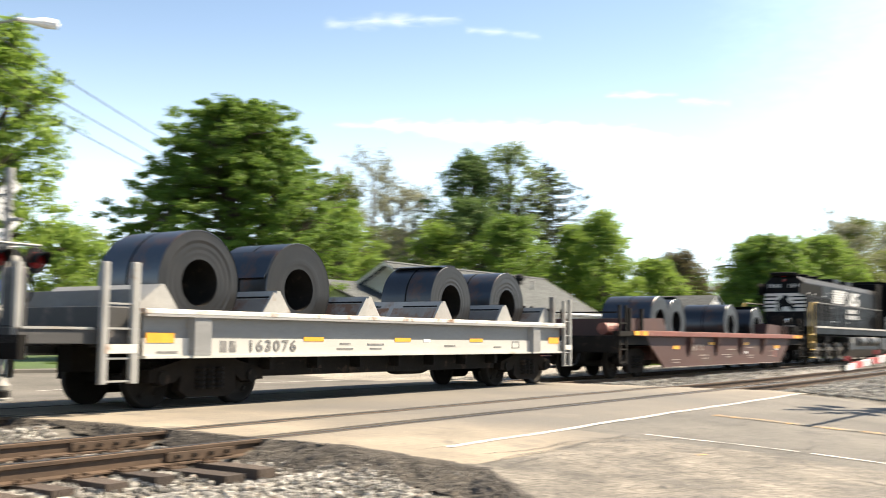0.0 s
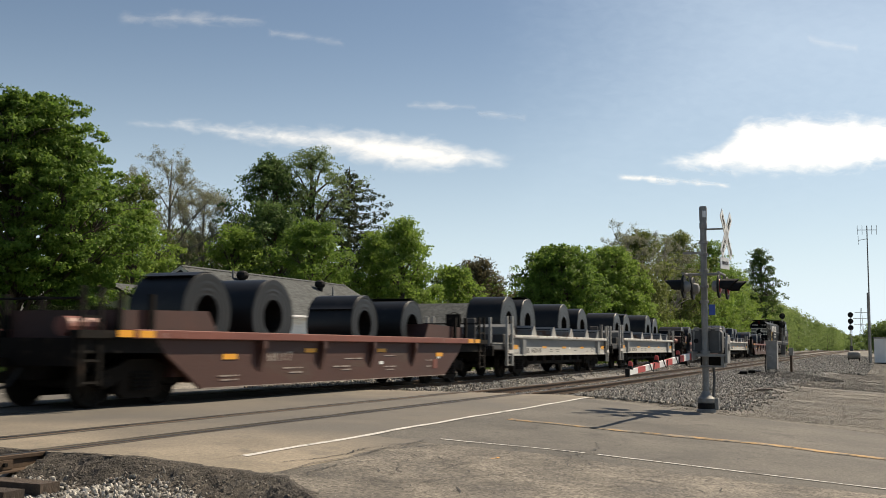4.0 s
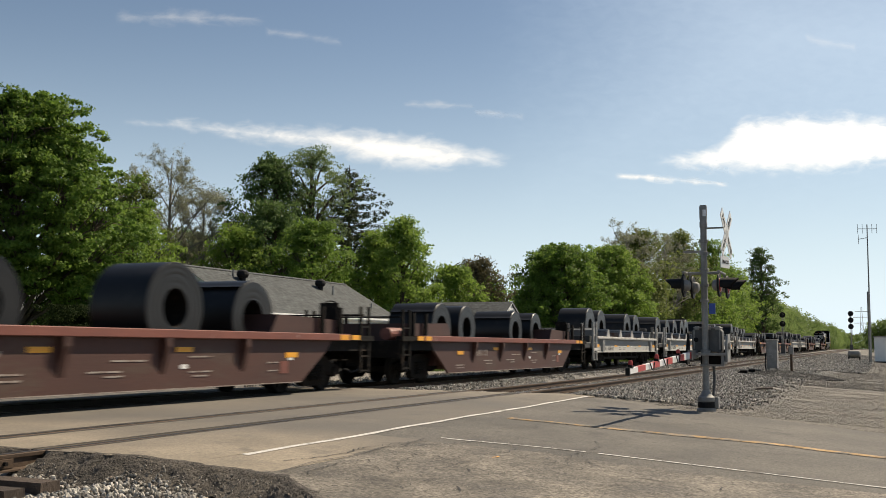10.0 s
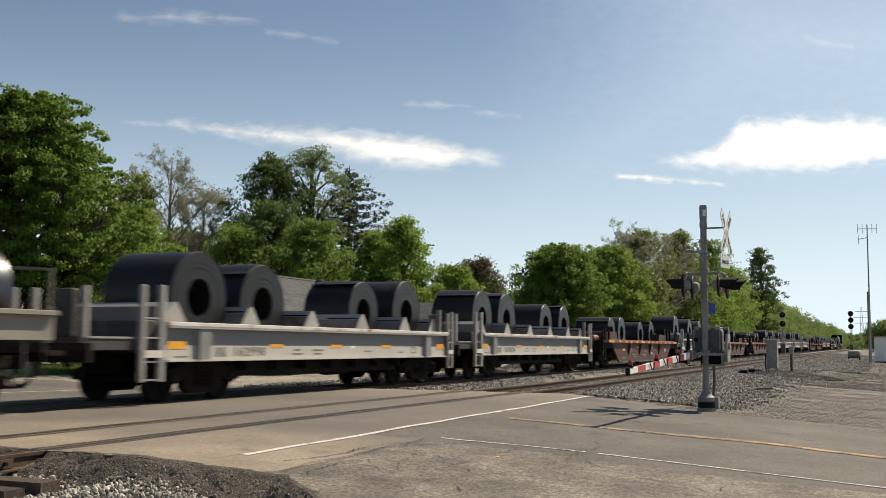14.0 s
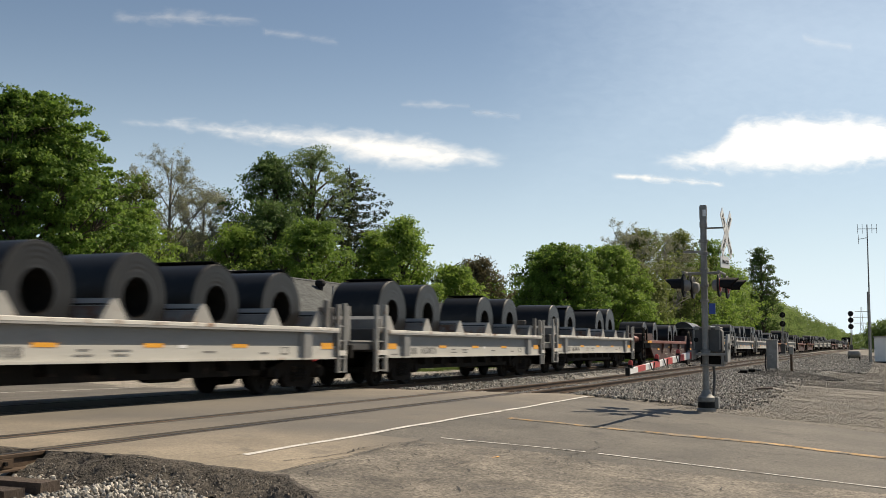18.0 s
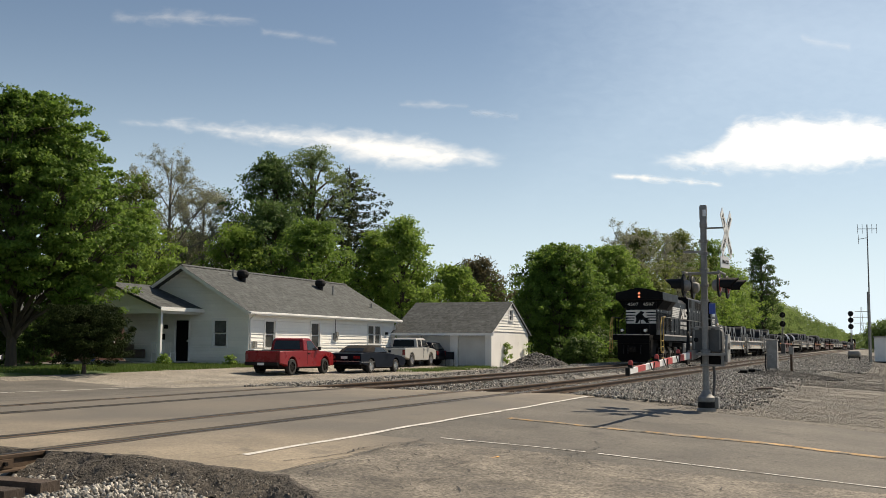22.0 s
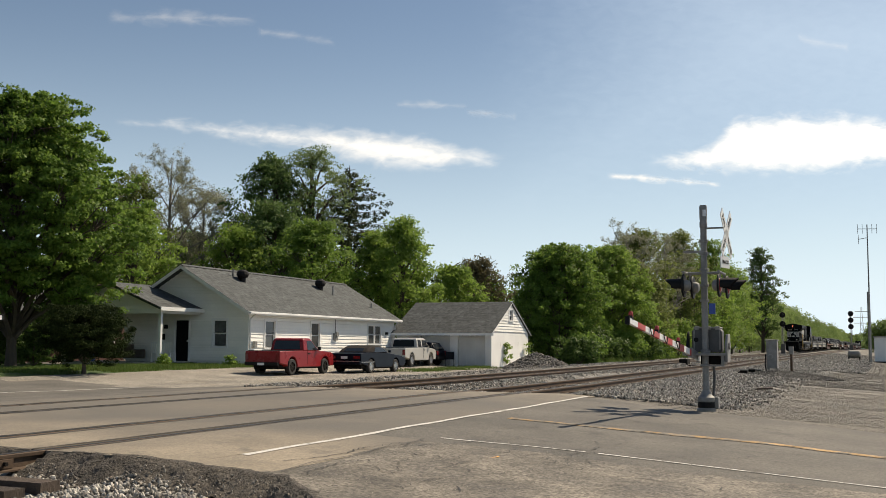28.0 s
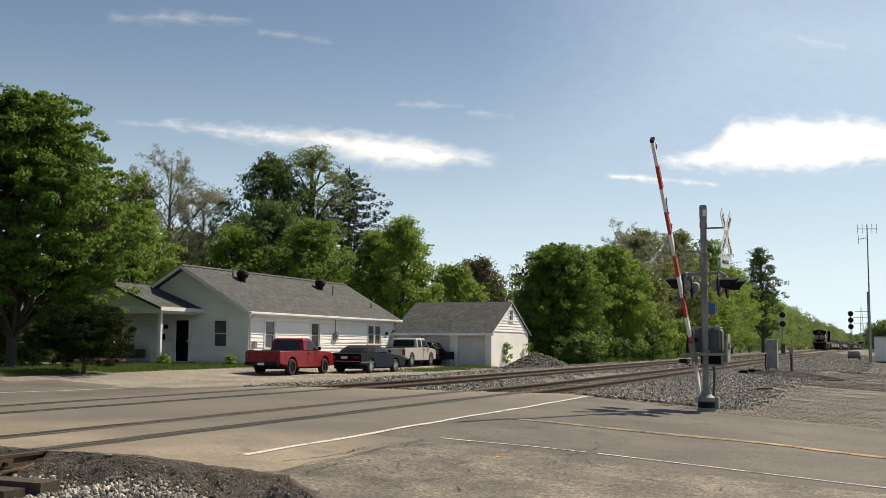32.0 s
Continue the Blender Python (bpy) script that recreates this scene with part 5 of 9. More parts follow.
    for a, b in ((1.8, 8.1), (15.9, 22.0)):
        part("bolster", Geo().box(X(a), X(b), -0.72, 0.72, 0.92, 1.40), BLACK_STEEL, car)
        for s in (-1, 1):
            part("sand_pipe", Geo().tube([(X(a + 0.6), s * 1.30, 1.36), (X(a + 0.9), s * 1.28, 0.9), (X(a + 1.1), s * 1.22, 0.42)], 0.03, 6), BOGIE, car)
            part("frame_box", Geo().box(X(a + 2.2), X(a + 3.1), s * 1.25 - 0.12, s * 1.25 + 0.12, 1.02, 1.34), BLACK_STEEL, car, bevel=0.02)
            part("air_pipe", Geo().tube([(X(a), s * 1.38, 1.30), (X((a + b) / 2), s * 1.38, 1.27), (X(b), s * 1.38, 1.30)], 0.03, 6), BLACK_STEEL, car)
    loco_bogie(car, X(5.0)), loco_bogie(car, X(18.9))
    for k, px, half in ((-1, 0.8, 0.95), (1, 22.1, 1.22)):
        part("pilot", Geo().prism([(-half, 1.42), (-half, 0.30), (-half + 0.2, 0.10), (half - 0.2, 0.10), (half, 0.30), (half, 1.42)], "x", X(px) - 0.1, X(px) + 0.1), LOCO_DARK, car, bevel=0.02)
        part("coupler", Geo().box(X(px) + min(0, k * 0.75), X(px) + max(0, k * 0.75), -0.16, 0.16, 0.66, 0.98), BLACK_STEEL, car, bevel=0.03)
        part("end_stripe", Geo().box(X(px) + k * 0.105 - 0.008, X(px) + k * 0.105 + 0.008, -half, half, 1.655, 1.715), SILL_WHITE, car, "white edge of the end platform")
        part("cut_lever", Geo().tube([(X(px) + k * 0.14, -half, 1.15), (X(px) + k * 0.16, -0.3, 1.18), (X(px) + k * 0.16, 0.3, 1.18), (X(px) + k * 0.14, half, 1.15)], 0.02, 6), BLACK_STEEL, car)
        for y in (-0.45, 0.3, 0.55):
            part("air_hose", Geo().tube([(X(px) + k * 0.12, y, 1.05), (X(px) + k * 0.24, y, 0.85), (X(px) + k * 0.22, y, 0.55)], 0.025, 6), RUBBER, car)
        for s in (-1, 1):
            part("end_railing", Geo().tube([(X(px), s * 0.9, 1.65), (X(px), s * 0.9, 2.62), (X(px), s * 0.4, 2.62), (X(px), s * 0.4, 1.65)], 0.026, 6), LOCO, car)
            lp = part("ditch_light", Geo().lathe([(0, X(px) + k * 0.02), (0.10, X(px) + k * 0.02), (0.13, X(px) + k * 0.05), (0.13, X(px) - k * 0.10), (0, X(px) - k * 0.12)], "x", 16, (0, s * 0.68, 1.92)), BLACK_PAINT, car, "round ditch light", smooth=True)
            part("lens", Geo().lathe([(0, X(px) + k * 0.045), (0.09, X(px) + k * 0.03)], "x", 14, (0, s * 0.68, 1.92)), CHROME, lp)
        px = 1.1 if k < 0 else px
        for s in (-1, 1):
            st = part("steps", Geo().box(X(px) - 0.02 if k < 0 else X(px) - 0.7, X(px) + 0.7 if k < 0 else X(px) + 0.02, s * 1.30 - 0.22, s * 1.30 + 0.22, 0.32, 0.36), LOCO_DARK, car)
            for z in (0.34, 0.68, 1.0, 1.34):
                part("step_edge", Geo().box(X(px) - k * 0.05 - 0.02 if k > 0 else X(px) + 0.03, X(px) - k * 0.05 + 0.02 if k > 0 else X(px) + 0.62, s * 1.53 - 0.02, s * 1.53 + 0.02, z - 0.025, z + 0.025) if k < 0 else Geo().box(X(px) - 0.62, X(px) - 0.03, s * 1.53 - 0.02, s * 1.53 + 0.02, z - 0.025, z + 0.025), GRAB, st)
            x0, x1 = X(px) - k * 0.05, X(px) - k * 0.72
            part("grab_rail", Geo().tube([(x0, s * 1.5, 0.75), (x0, s * 1.5, 1.8), (x0 - k * 0.1, s * 1.48, 2.3), (x0 - k * 0.45, s * 1.48, 2.72)], 0.035, 6), GRAB, car, "yellow grab rail")
            part("grab_rail", Geo().tube([(x1, s * 1.52, 0.75), (x1, s * 1.52, 1.9), (x1 - k * 0.15, s * 1.52, 2.72), (x1 - k * 0.5, s * 1.52, 2.74)], 0.035, 6), GRAB, car, "yellow grab rail")
    for s in (-1, 1):
        hr = part("handrail", Geo().tube([(X(1.6), s * 1.5, 2.74), (X(10.2), s * 1.5, 2.74), (X(14.4), s * 1.5, 2.74)], 0.020, 6), GREY_MID, car, "worn grey side handrail")
        for i in range(9):
            part("stanchion", Geo().tube([(X(2.4 + i * 1.36), s * 1.5, 1.7), (X(2.4 + i * 1.36), s * 1.5, 2.74)], 0.02, 6), LOCO, hr)
    return car


# ---- making up the train, from the locomotive at its head to the one at its tail ----
# each: kind, the middle of the car along the train (metres), road number, coils as (place along the car, radius);
# the grey cars have five cradles, named by their number
CONSIST = [
    ("red", 422.8, "168110", [(-4.6, 0.80), (-2.9, 0.78), (2.2, 0.76), (5.0, 0.74)]),
    ("grey", 403.95, "163076", [(0, 0.87), (1, 0.86), (3, 0.80), (4, 0.80)]),
    ("red", 385.56, "168284", [(-4.6, 0.76), (-2.35, 0.78), (2.45, 0.72), (4.95, 0.72)]),
    ("grey", 366.8, "162954", [(0, 0.86), (1, 0.86), (3, 0.90), (4, 0.84)]),
    ("grey", 350.45, "163110", [(0, 0.92), (1, 0.93), (3, 0.92), (4, 0.86)]),
    ("red", 332.0, "168107", [(-4.6, 0.84), (-2.35, 0.84), (2.45, 0.78), (4.95, 0.76)]),
    ("red", 311.9, "168093", [(-4.8, 0.72), (-2.6, 0.74), (-0.3, 0.72), (2.0, 0.74), (4.4, 0.74)]),
    ("grey", 293.4, "162956", [(0, 0.96), (1, 0.84), (2, 0.84), (3, 0.76), (4, 0.80)]),
    ("grey", 277.3, "163008", [(0, 0.88), (1, 0.84), (3, 0.86), (4, 0.82)]),
    ("grey", 261.2, "162915", [(0, 0.86), (1, 0.80), (2, 0.82), (3, 0.84), (4, 0.90)]),
    ("grey", 245.2, "163042", [(0, 0.88), (1, 0.86), (3, 0.84), (4, 0.84)]),
    ("red", 227.45, "168103", [(-4.6, 0.76), (-2.35, 0.76), (2.45, 0.74), (4.95, 0.74)]),
    ("red", 207.3, "168287", [(-4.6, 0.84), (-2.35, 0.8), (2.45, 0.9), (4.95, 0.78)]),
    ("grey", 189.07, "163050", [(0, 0.98), (2, 0.92), (4, 0.90)]),
    ("red", 171.1, "168095", [(-4.6, 0.8), (-2.35, 0.84), (2.45, 0.76), (4.95, 0.78)]),
    ("grey", 153.15, "163024", [(0, 0.94), (1, 0.94), (3, 0.84), (4, 0.84)]),
    ("grey", 137.25, "162990", [(0, 0.92), (1, 0.88), (3, 0.84), (4, 0.92)]),
    ("tan", 120.45, "", [(-6.0, 0.86), (-4.2, 0.86), (4.65, 0.83), (6.5, 0.82)]),
    ("red", 102.33, "168112", [(-4.6, 0.78), (-2.35, 0.78), (2.45, 0.74), (4.95, 0.76)]),
    ("grey", 84.2, "163016", [(0, 0.84), (1, 0.86), (3, 0.84), (4, 0.92)]),
    ("grey", 69.0, "163021", [(0, 0.90), (1, 0.92), (3, 0.84), (4, 0.86)]),
    ("grey", 53.35, "162988", [(0, 0.84), (1, 0.84), (2, 0.84), (3, 0.82), (4, 0.82)]),
]
COILS = {}


def coil_copy(r, w, seed, bright=False):
    """A coil of that size: the first of each size and lap is built, the others share its meshes."""
    key = (r, w, seed % 3, bright)
    if key not in COILS:
        COILS[key] = coil(r, 0.385, w, bright, seed % 3 != 2, seed)
        return COILS[key]
    return copy_thing(COILS[key], Matrix())


MAKE = {"red": red_coil_car, "grey": grey_coil_car}
rng = random.Random(5)
for n, (kind, u, number, load) in enumerate(CONSIST):
    car = gondola_car() if kind == "tan" else MAKE[kind](number)
    TRAIN.append((car, pose(u, SP, 0)))
    for i, (x, r) in enumerate(load):
        if kind == "tan":
            c = coil_copy(r, 1.75, n * 5 + i, True)
            TRAIN.append((c, pose(u + x, SP, 1.05, 0, 0, 90)))
        else:
            c = coil_copy(r, rng.choice((1.35, 1.5, 1.65)), n * 5 + i, n < 2)
            if kind == "grey":
                x = -4.72 + 2.45 * x
            TRAIN.append((c, pose(u + x, SP + rng.uniform(-0.06, 0.06), 1.10 if kind == "grey" else 0.90)))
TRAIN.append((locomotive("4507", True), pose(32.43, SP, 0)))
TRAIN.append((locomotive("1848", False), pose(444.2, SP, 0)))


# ---- crossing signals ----
def flasher(parent, x, y, z, turn, hooded=1):
    """A round signal lamp with its black backing disc and long hood, facing along -x before it is turned."""
    m = pose(x, y, z, 0, 0, turn)
    f = part("flasher", Geo().lathe([(0, 0.02), (0.235, 0.02), (0.25, 0.0), (0.235, -0.02), (0, -0.02)], "x", 24), BLACK_PAINT, parent, "black round backing disc", at=m)
    part("housing", Geo().lathe([(0.12, 0.02), (0.125, 0.05), (0.10, 0.12), (0.05, 0.145), (0, 0.145)], "x", 18), GALV, f, "grey lamp housing", smooth=True)
    part("lens", Geo().lathe([(0, -0.06), (0.08, -0.055), (0.15, -0.03), (0.155, -0.02)], "x", 18), LENS_RED, f, "red lens", smooth=True)
    h, n = Geo(), 14
    for i in range(n + 1):
        a = math.pi * (-0.12 + 1.24 * i / n)
        for r, xx in ((0.15, -0.02), (0.145, -0.40 + 0.16 * (1 - math.sin(max(0, min(math.pi, a)))))):
            h.v.append((xx, r * math.cos(a), r * math.sin(a)))
    h.f = [(2 * i, 2 * i + 1, 2 * i + 3, 2 * i + 2) for i in range(n)]
    hd = part("hood", h, BLACK_PAINT, f)
    sol = hd.modifiers.new("thick", "SOLIDIFY")
    sol.thickness = 0.006
    return f


def crossing_signal(base, turn, gate_side=True):
    """Mast with crossbuck, two pairs of lamps, junction base and gate machine."""
    t = thing("crossing_signal", "grey crossing signal mast with flashing lights and white crossbuck", "crossing signal", "the two crossing signals", at=base)
    part("mast", Geo().tube([(0, 0, 0.3), (0, 0, 4.05)], 0.068, 16), GALV, t, smooth=True)
    part("bell", Geo().lathe([(0.068, 3.83), (0.080, 3.86), (0.080, 3.96), (0.070, 3.98), (0.078, 4.04), (0.080, 4.28), (0.070, 4.32), (0, 4.32)], "z", 18), GALV, t, "warning bell housing on the mast top", smooth=True)
    for z in (3.55, 3.3, 2.95, 2.62, 2.3):
        part("mast_band", Geo().lathe([(0.08, z - 0.03), (0.095, z - 0.025), (0.095, z + 0.025), (0.08, z + 0.03)], "z", 16), GALV, t)
    foot = part("base", Geo().lathe([(0.20, 0.0), (0.20, 0.05), (0.165, 0.07), (0.165, 0.20), (0.175, 0.21), (0.175, 0.29), (0.10, 0.36), (0.075, 0.44)], "z", 20), GALV, t, "cast mast base", smooth=True)
    part("dark_band", Geo().lathe([(0.169, 0.075), (0.176, 0.085), (0.176, 0.185), (0.169, 0.195)], "z", 20), BLACK_PAINT, foot)
    part("foot_box", Geo().box(0.0, 0.16, -0.25, -0.12, 0.05, 0.30), GALV, foot, bevel=0.02)
    part("bell_opening", Geo().box(-0.086, 0.02, -0.035, 0.035, 4.08, 4.22, Euler((0, 0, radians(25))).to_matrix().to_4x4()), SIGN_WHITE, t)
    part("side_arm", Geo().box(-0.04, 0.04, 0.05, 0.42, 3.31, 3.36), GALV, t)
    # lamps for both directions of the road: a bracket to each side, a short crossarm at its end, two lamps on it
    for s in (-1, 1):
        br = part("lamp_bracket", Geo().tube([(0, s * 0.06, 2.88), (0, s * 0.36, 2.88)], 0.03, 8), GALV, t)
        part("crossarm", Geo().tube([(-0.45, s * 0.36, 2.88), (0.45, s * 0.36, 2.88)], 0.028, 8), GALV, br)
        for x in (-0.38, 0.38):
            part("hanger", Geo().tube([(x, s * 0.36, 2.9), (x, s * 0.36, 2.70)], 0.022, 8), GALV, br)
            flasher(t, x, s * 0.36 + (0.0 if x < 0 else -0.06), 2.60, -90 if s > 0 else 90)
    # crossbuck
    cb = part("crossbuck", Geo().tube([(0, -0.05, 3.83), (0, -0.46, 3.83)], 0.02, 6), GALV, t)
    front = Matrix.Translation((0, -0.47, 3.70)) @ Euler((0, 0, radians(-5))).to_matrix().to_4x4()
    for a in (45, -45):
        m = front @ Euler((0, radians(a), 0)).to_matrix().to_4x4()
        bl = part("blade", Geo().box(-0.61, 0.61, -0.008, 0.008, -0.115, 0.115, m), SIGN_WHITE, cb, "white crossbuck blade with dark lettering")
        for half in (-1, 1):
            word = ("RAIL", "ROAD")[half > 0] if a > 0 else ("CROS", "SING")[half > 0]
            for k in (-1, 1):
                mm = m @ Matrix.Translation((half * 0.36 * -k, k * 0.012, 0)) @ Euler((radians(90), 0, 0 if k < 0 else math.pi)).to_matrix().to_4x4()
                part("lettering", text_geo(word, 0.17, mm, 0.002, 0.9), BLACK_PAINT, bl)
    tm = Matrix.Translation((0, -0.43, 3.10)) @ Euler((0, 0, radians(-14))).to_matrix().to_4x4()
    ts = part("track_count_sign", Geo().box(-0.23, 0.23, -0.008, 0.008, -0.12, 0.12, tm), SIGN_WHITE, t, "small white sign below the crossbuck")
    for k in (-1, 1):
        part("lettering", text_geo("TRACKS", 0.11, tm @ Matrix.Translation((0, k * 0.012, 0)) @ Euler((radians(90), 0, 0 if k < 0 else math.pi)).to_matrix().to_4x4(), 0.002, 0.85), BLACK_PAINT, ts)
    part("blue_plate", Geo().box(-0.015, 0.0, -0.16, -0.03, 2.02, 2.24, Matrix.Translation((0, -0.06, 0))), BLUE_SIGN, t, "small blue notice plate")
    if gate_side:
        gm = part("gate_machine", Geo().prism([(-0.31, 1.22), (-0.33, 1.28), (-0.33, 1.66), (-0.27, 1.73), (0.23, 1.73), (0.29, 1.66), (0.29, 1.28), (0.27, 1.22)], "x", 0.09, 0.40), WEATHERED, t, "weathered grey-brown gate machine case", bevel=0.02)
        part("lid", Geo().box(0.07, 0.43, -0.30, 0.26, 1.72, 1.75), GALV, gm, bevel=0.012)
        for y in (-0.24, -0.06, 0.18):
            part("lid_latch", Geo().box(0.05, 0.09, y - 0.045, y + 0.045, 1.69, 1.765), GALV, gm, bevel=0.008)
        part("cover_rim", Geo().box(0.078, 0.09, -0.30, -0.27, 1.28, 1.68).box(0.078, 0.09, 0.23, 0.26, 1.28, 1.68), GALV, gm)
        part("terminal", Geo().lathe([(0, 0.06), (0.05, 0.065), (0.05, 0.085), (0, 0.09)], "x", 10, (0, 0.20, 1.48)), BLACK_PAINT, gm)
        part("side_plate", Geo().prism([(-0.14, 1.02), (-0.14, 1.40), (-0.02, 1.60), (0.30, 1.60), (0.30, 1.02)], "y", -0.47, -0.42), GALV, t, "pale grey counterweight plate", bevel=0.012)
        part("side_plate", Geo().prism([(-0.14, 1.14), (-0.14, 1.30), (0.02, 1.62), (0.10, 1.66), (0.16, 1.14)], "y", 0.34, 0.38), BLACK_PAINT, t, bevel=0.008)
        part("pivot_boss", Geo().lathe([(0, -0.50), (0.08, -0.50), (0.08, -0.40), (0, -0.39)], "y", 14, (0.04, 0, 1.36)), GALV, t)
        part("channel", Geo().box(-0.16, -0.10, -0.44, 0.45, 1.15, 1.21), GALV, t, "pale grey cross channel", bevel=0.008)
        part("channel", Geo().box(-0.12, -0.06, -0.40, 0.10, 0.93, 0.97), GALV, t, bevel=0.008)
        part("channel", Geo().box(0.38, 0.44, -0.42, 0.42, 1.15, 1.21), WEATHERED, t, bevel=0.008)
        part("gearbox", Geo().box(0.08, 0.34, -0.30, 0.12, 0.97, 1.21), BLACK_STEEL, t, bevel=0.02)
        part("end_bracket", Geo().box(-0.12, 0.30, -0.40, -0.33, 0.97, 1.16), GALV, t, bevel=0.01)
        part("clamp", Geo().lathe([(0.07, 1.20), (0.10, 1.21), (0.10, 1.27), (0.07, 1.28)], "z", 14), GALV, t)
        part("cable", Geo().tube([(0.12, -0.14, 1.0), (0.12, -0.16, 0.7), (0.10, -0.13, 0.3)], 0.028, 7), WEATHERED, t, smooth=True)
    t.matrix_basis = base @ pose(0, 0, 0, 0, 0, turn)
    return t


crossing_signal(pose(21.96, -5.32, land(21.96, -5.32)), 0)
far_base = pose(11.05, 8.6, land(11.05, 8.6))
crossing_signal(far_base, 180, True)
GATE_AT = pose(21.80, -5.1, 0.958, 0, 0, -2.25)


def gate_arm(at, length, label):
    """Striped tapering arm with three red lamps; it points along -x."""
    g = thing("gate_arm", label, "gate arm", "the two gate arms", at=at)
    n = 10
    for i in range(n):
        a, b = -length * i / n, -length * (i + 1) / n
        ha, hb = 0.066 - 0.022 * i / n, 0.066 - 0.022 * (i + 1) / n
        part("stripe", Geo().prism([(a, -ha), (a, ha), (b, hb), (b, -hb)], "y", -0.03, 0.03), SIGN_WHITE if i % 2 else GATE_RED, g, "white stripe" if i % 2 else "red stripe")
    part("tip", Geo().box(-length - 0.05, -length, -0.035, 0.035, -0.065, 0.065), BLACK_PAINT, g)
    part("tail_plate", Geo().prism([(0.15, -0.10), (0.15, 0.05), (0.75, 0.07), (1.02, -0.10), (0.70, -0.08)], "y", -0.02, 0.02), SIGN_WHITE, g, "pale pointed tail plate of the arm")
    part("root", Geo().prism([(0.25, -0.07), (0.25, 0.07), (-0.35, 0.1), (-0.35, -0.1)], "y", -0.045, 0.045), GALV, g)
    for k in (0.28, 0.62, 0.97):
        lamp = part("arm_lamp", Geo().lathe([(0.0, 0.08), (0.038, 0.08), (0.042, 0.10), (0.038, 0.15), (0.025, 0.175), (0, 0.18)], "z", 12, (-length * k, 0, 0)), GATE_RED, g, "red arm lamp", smooth=True)
        part("lamp_foot", Geo().box(-length * k - 0.05, -length * k + 0.05, -0.035, 0.035, 0.04, 0.10), BLACK_PAINT, lamp)
    for k in range(3):
        x = -length * (0.35 + 0.2 * k)
        w = Geo().tube([(x, -0.04, 0.07), (x + 0.10, -0.05, -0.05), (x + 0.22, -0.05, -0.08), (x + 0.34, -0.04, 0.05)], 0.010, 5)
        part("lamp_wire", w, BLACK_PAINT, g)
    return g


GATE = gate_arm(GATE_AT, 5.1, "red and white striped crossing gate arm")
FAR_AT = pose(11.2, 8.4, 1.05, 0, 0, 180)
GATE2 = gate_arm(FAR_AT, 5.1, "red and white striped crossing gate arm beyond the railway")


# ---- lineside things ----
def signal_post(x, y, h, label, r=0.43, n=3):
    z = land(x, y)
    t = thing("railway_signal", label, "railway signal", "the two railway signals", at=pose(x, y, z))
    part("post", Geo().tube([(0, 0, 0), (0, 0, h)], 0.07, 10), GALV, t)
    part("foundation", Geo().box(-0.3, 0.3, -0.3, 0.3, -0.2, 0.15), CONCRETE, t)
    part("control_case", Geo().box(-0.2, 0.2, -0.25, 0.25, 0.15, 1.3), WEATHERED, t, bevel=0.03)
    for i in range(n):
        zz = h - 0.35 - i * 1.05
        hd = part("signal_head", Geo().lathe([(0, 0.03), (r - 0.03, 0.03), (r, 0.0), (r - 0.03, -0.03), (0, -0.03)], "x", 22, (-0.12, 0, zz)), BLACK_PAINT, t, "round black signal head")
        part("visor", Geo().lathe([(0.14, -0.45), (0.15, -0.12)], "x", 14, (0, 0, zz + 0.02), arc=(-0.05, 0.55)), BLACK_PAINT, hd)
        part("lens", Geo().lathe([(0, -0.16), (0.1, -0.15)], "x", 12, (0, 0, zz)), GLASS, hd)
    lad = part("ladder", Geo().box(0.28, 0.32, -0.2, -0.17, 0.1, h - 0.2).box(0.28, 0.32, 0.17, 0.2, 0.1, h - 0.2), GALV, t)
    for k in range(int(h / 0.35)):
        part("rung", Geo().box(0.29, 0.31, -0.18, 0.18, 0.3 + k * 0.35, 0.32 + k * 0.35), GALV, lad)
    return t


signal_post(126.6, 2.2, 5.0, "railway signal with two round black heads on a post", 0.34, 2)
signal_post(178.9, -3.8, 6.7, "railway signal with three round black heads on a post")

cab = thing("relay_cabinet", "grey steel relay cabinet on legs beside the track", "cabinet", at=pose(48.2, -4.12, land(48.2, -4.12)))
part("body", Geo().box(-0.3, 0.3, -0.24, 0.22, 0.28, 1.50), GALV, cab, bevel=0.02)
part("roof", Geo().box(-0.34, 0.34, -0.27, 0.25, 1.50, 1.56), GALV, cab, bevel=0.015)
part("door", Geo().box(-0.315, -0.30, -0.20, 0.18, 0.36, 1.44), GALV, cab, bevel=0.006)
for a in (-0.22, 0.22):
    for b in (-0.18, 0.16):
        part("leg", Geo().box(a - 0.03, a + 0.03, b - 0.03, b + 0.03, -0.15, 0.28), GALV, cab)
part("meter", Geo().lathe([(0, -0.36), (0.09, -0.36), (0.1, -0.30)], "x", 14, (0, 0.05, 0.8)), GALV, cab)
part("conduit", Geo().tube([(-0.32, 0.25, 0.9), (-0.36, 0.27, 0.45), (-0.34, 0.2, -0.05)], 0.025, 6), BLACK_PAINT, cab)
post = thing("junction_post", "rusty wooden post with a small grey box", "post", at=pose(49.1, -4.86, land(49.1, -4.86)))
part("post", Geo().box(-0.05, 0.05, -0.05, 0.05, -0.1, 1.15), RAIL, post)
part("box", Geo().box(-0.10, 0.10, -0.10, 0.10, 0.95, 1.30), GALV, post, bevel=0.015)
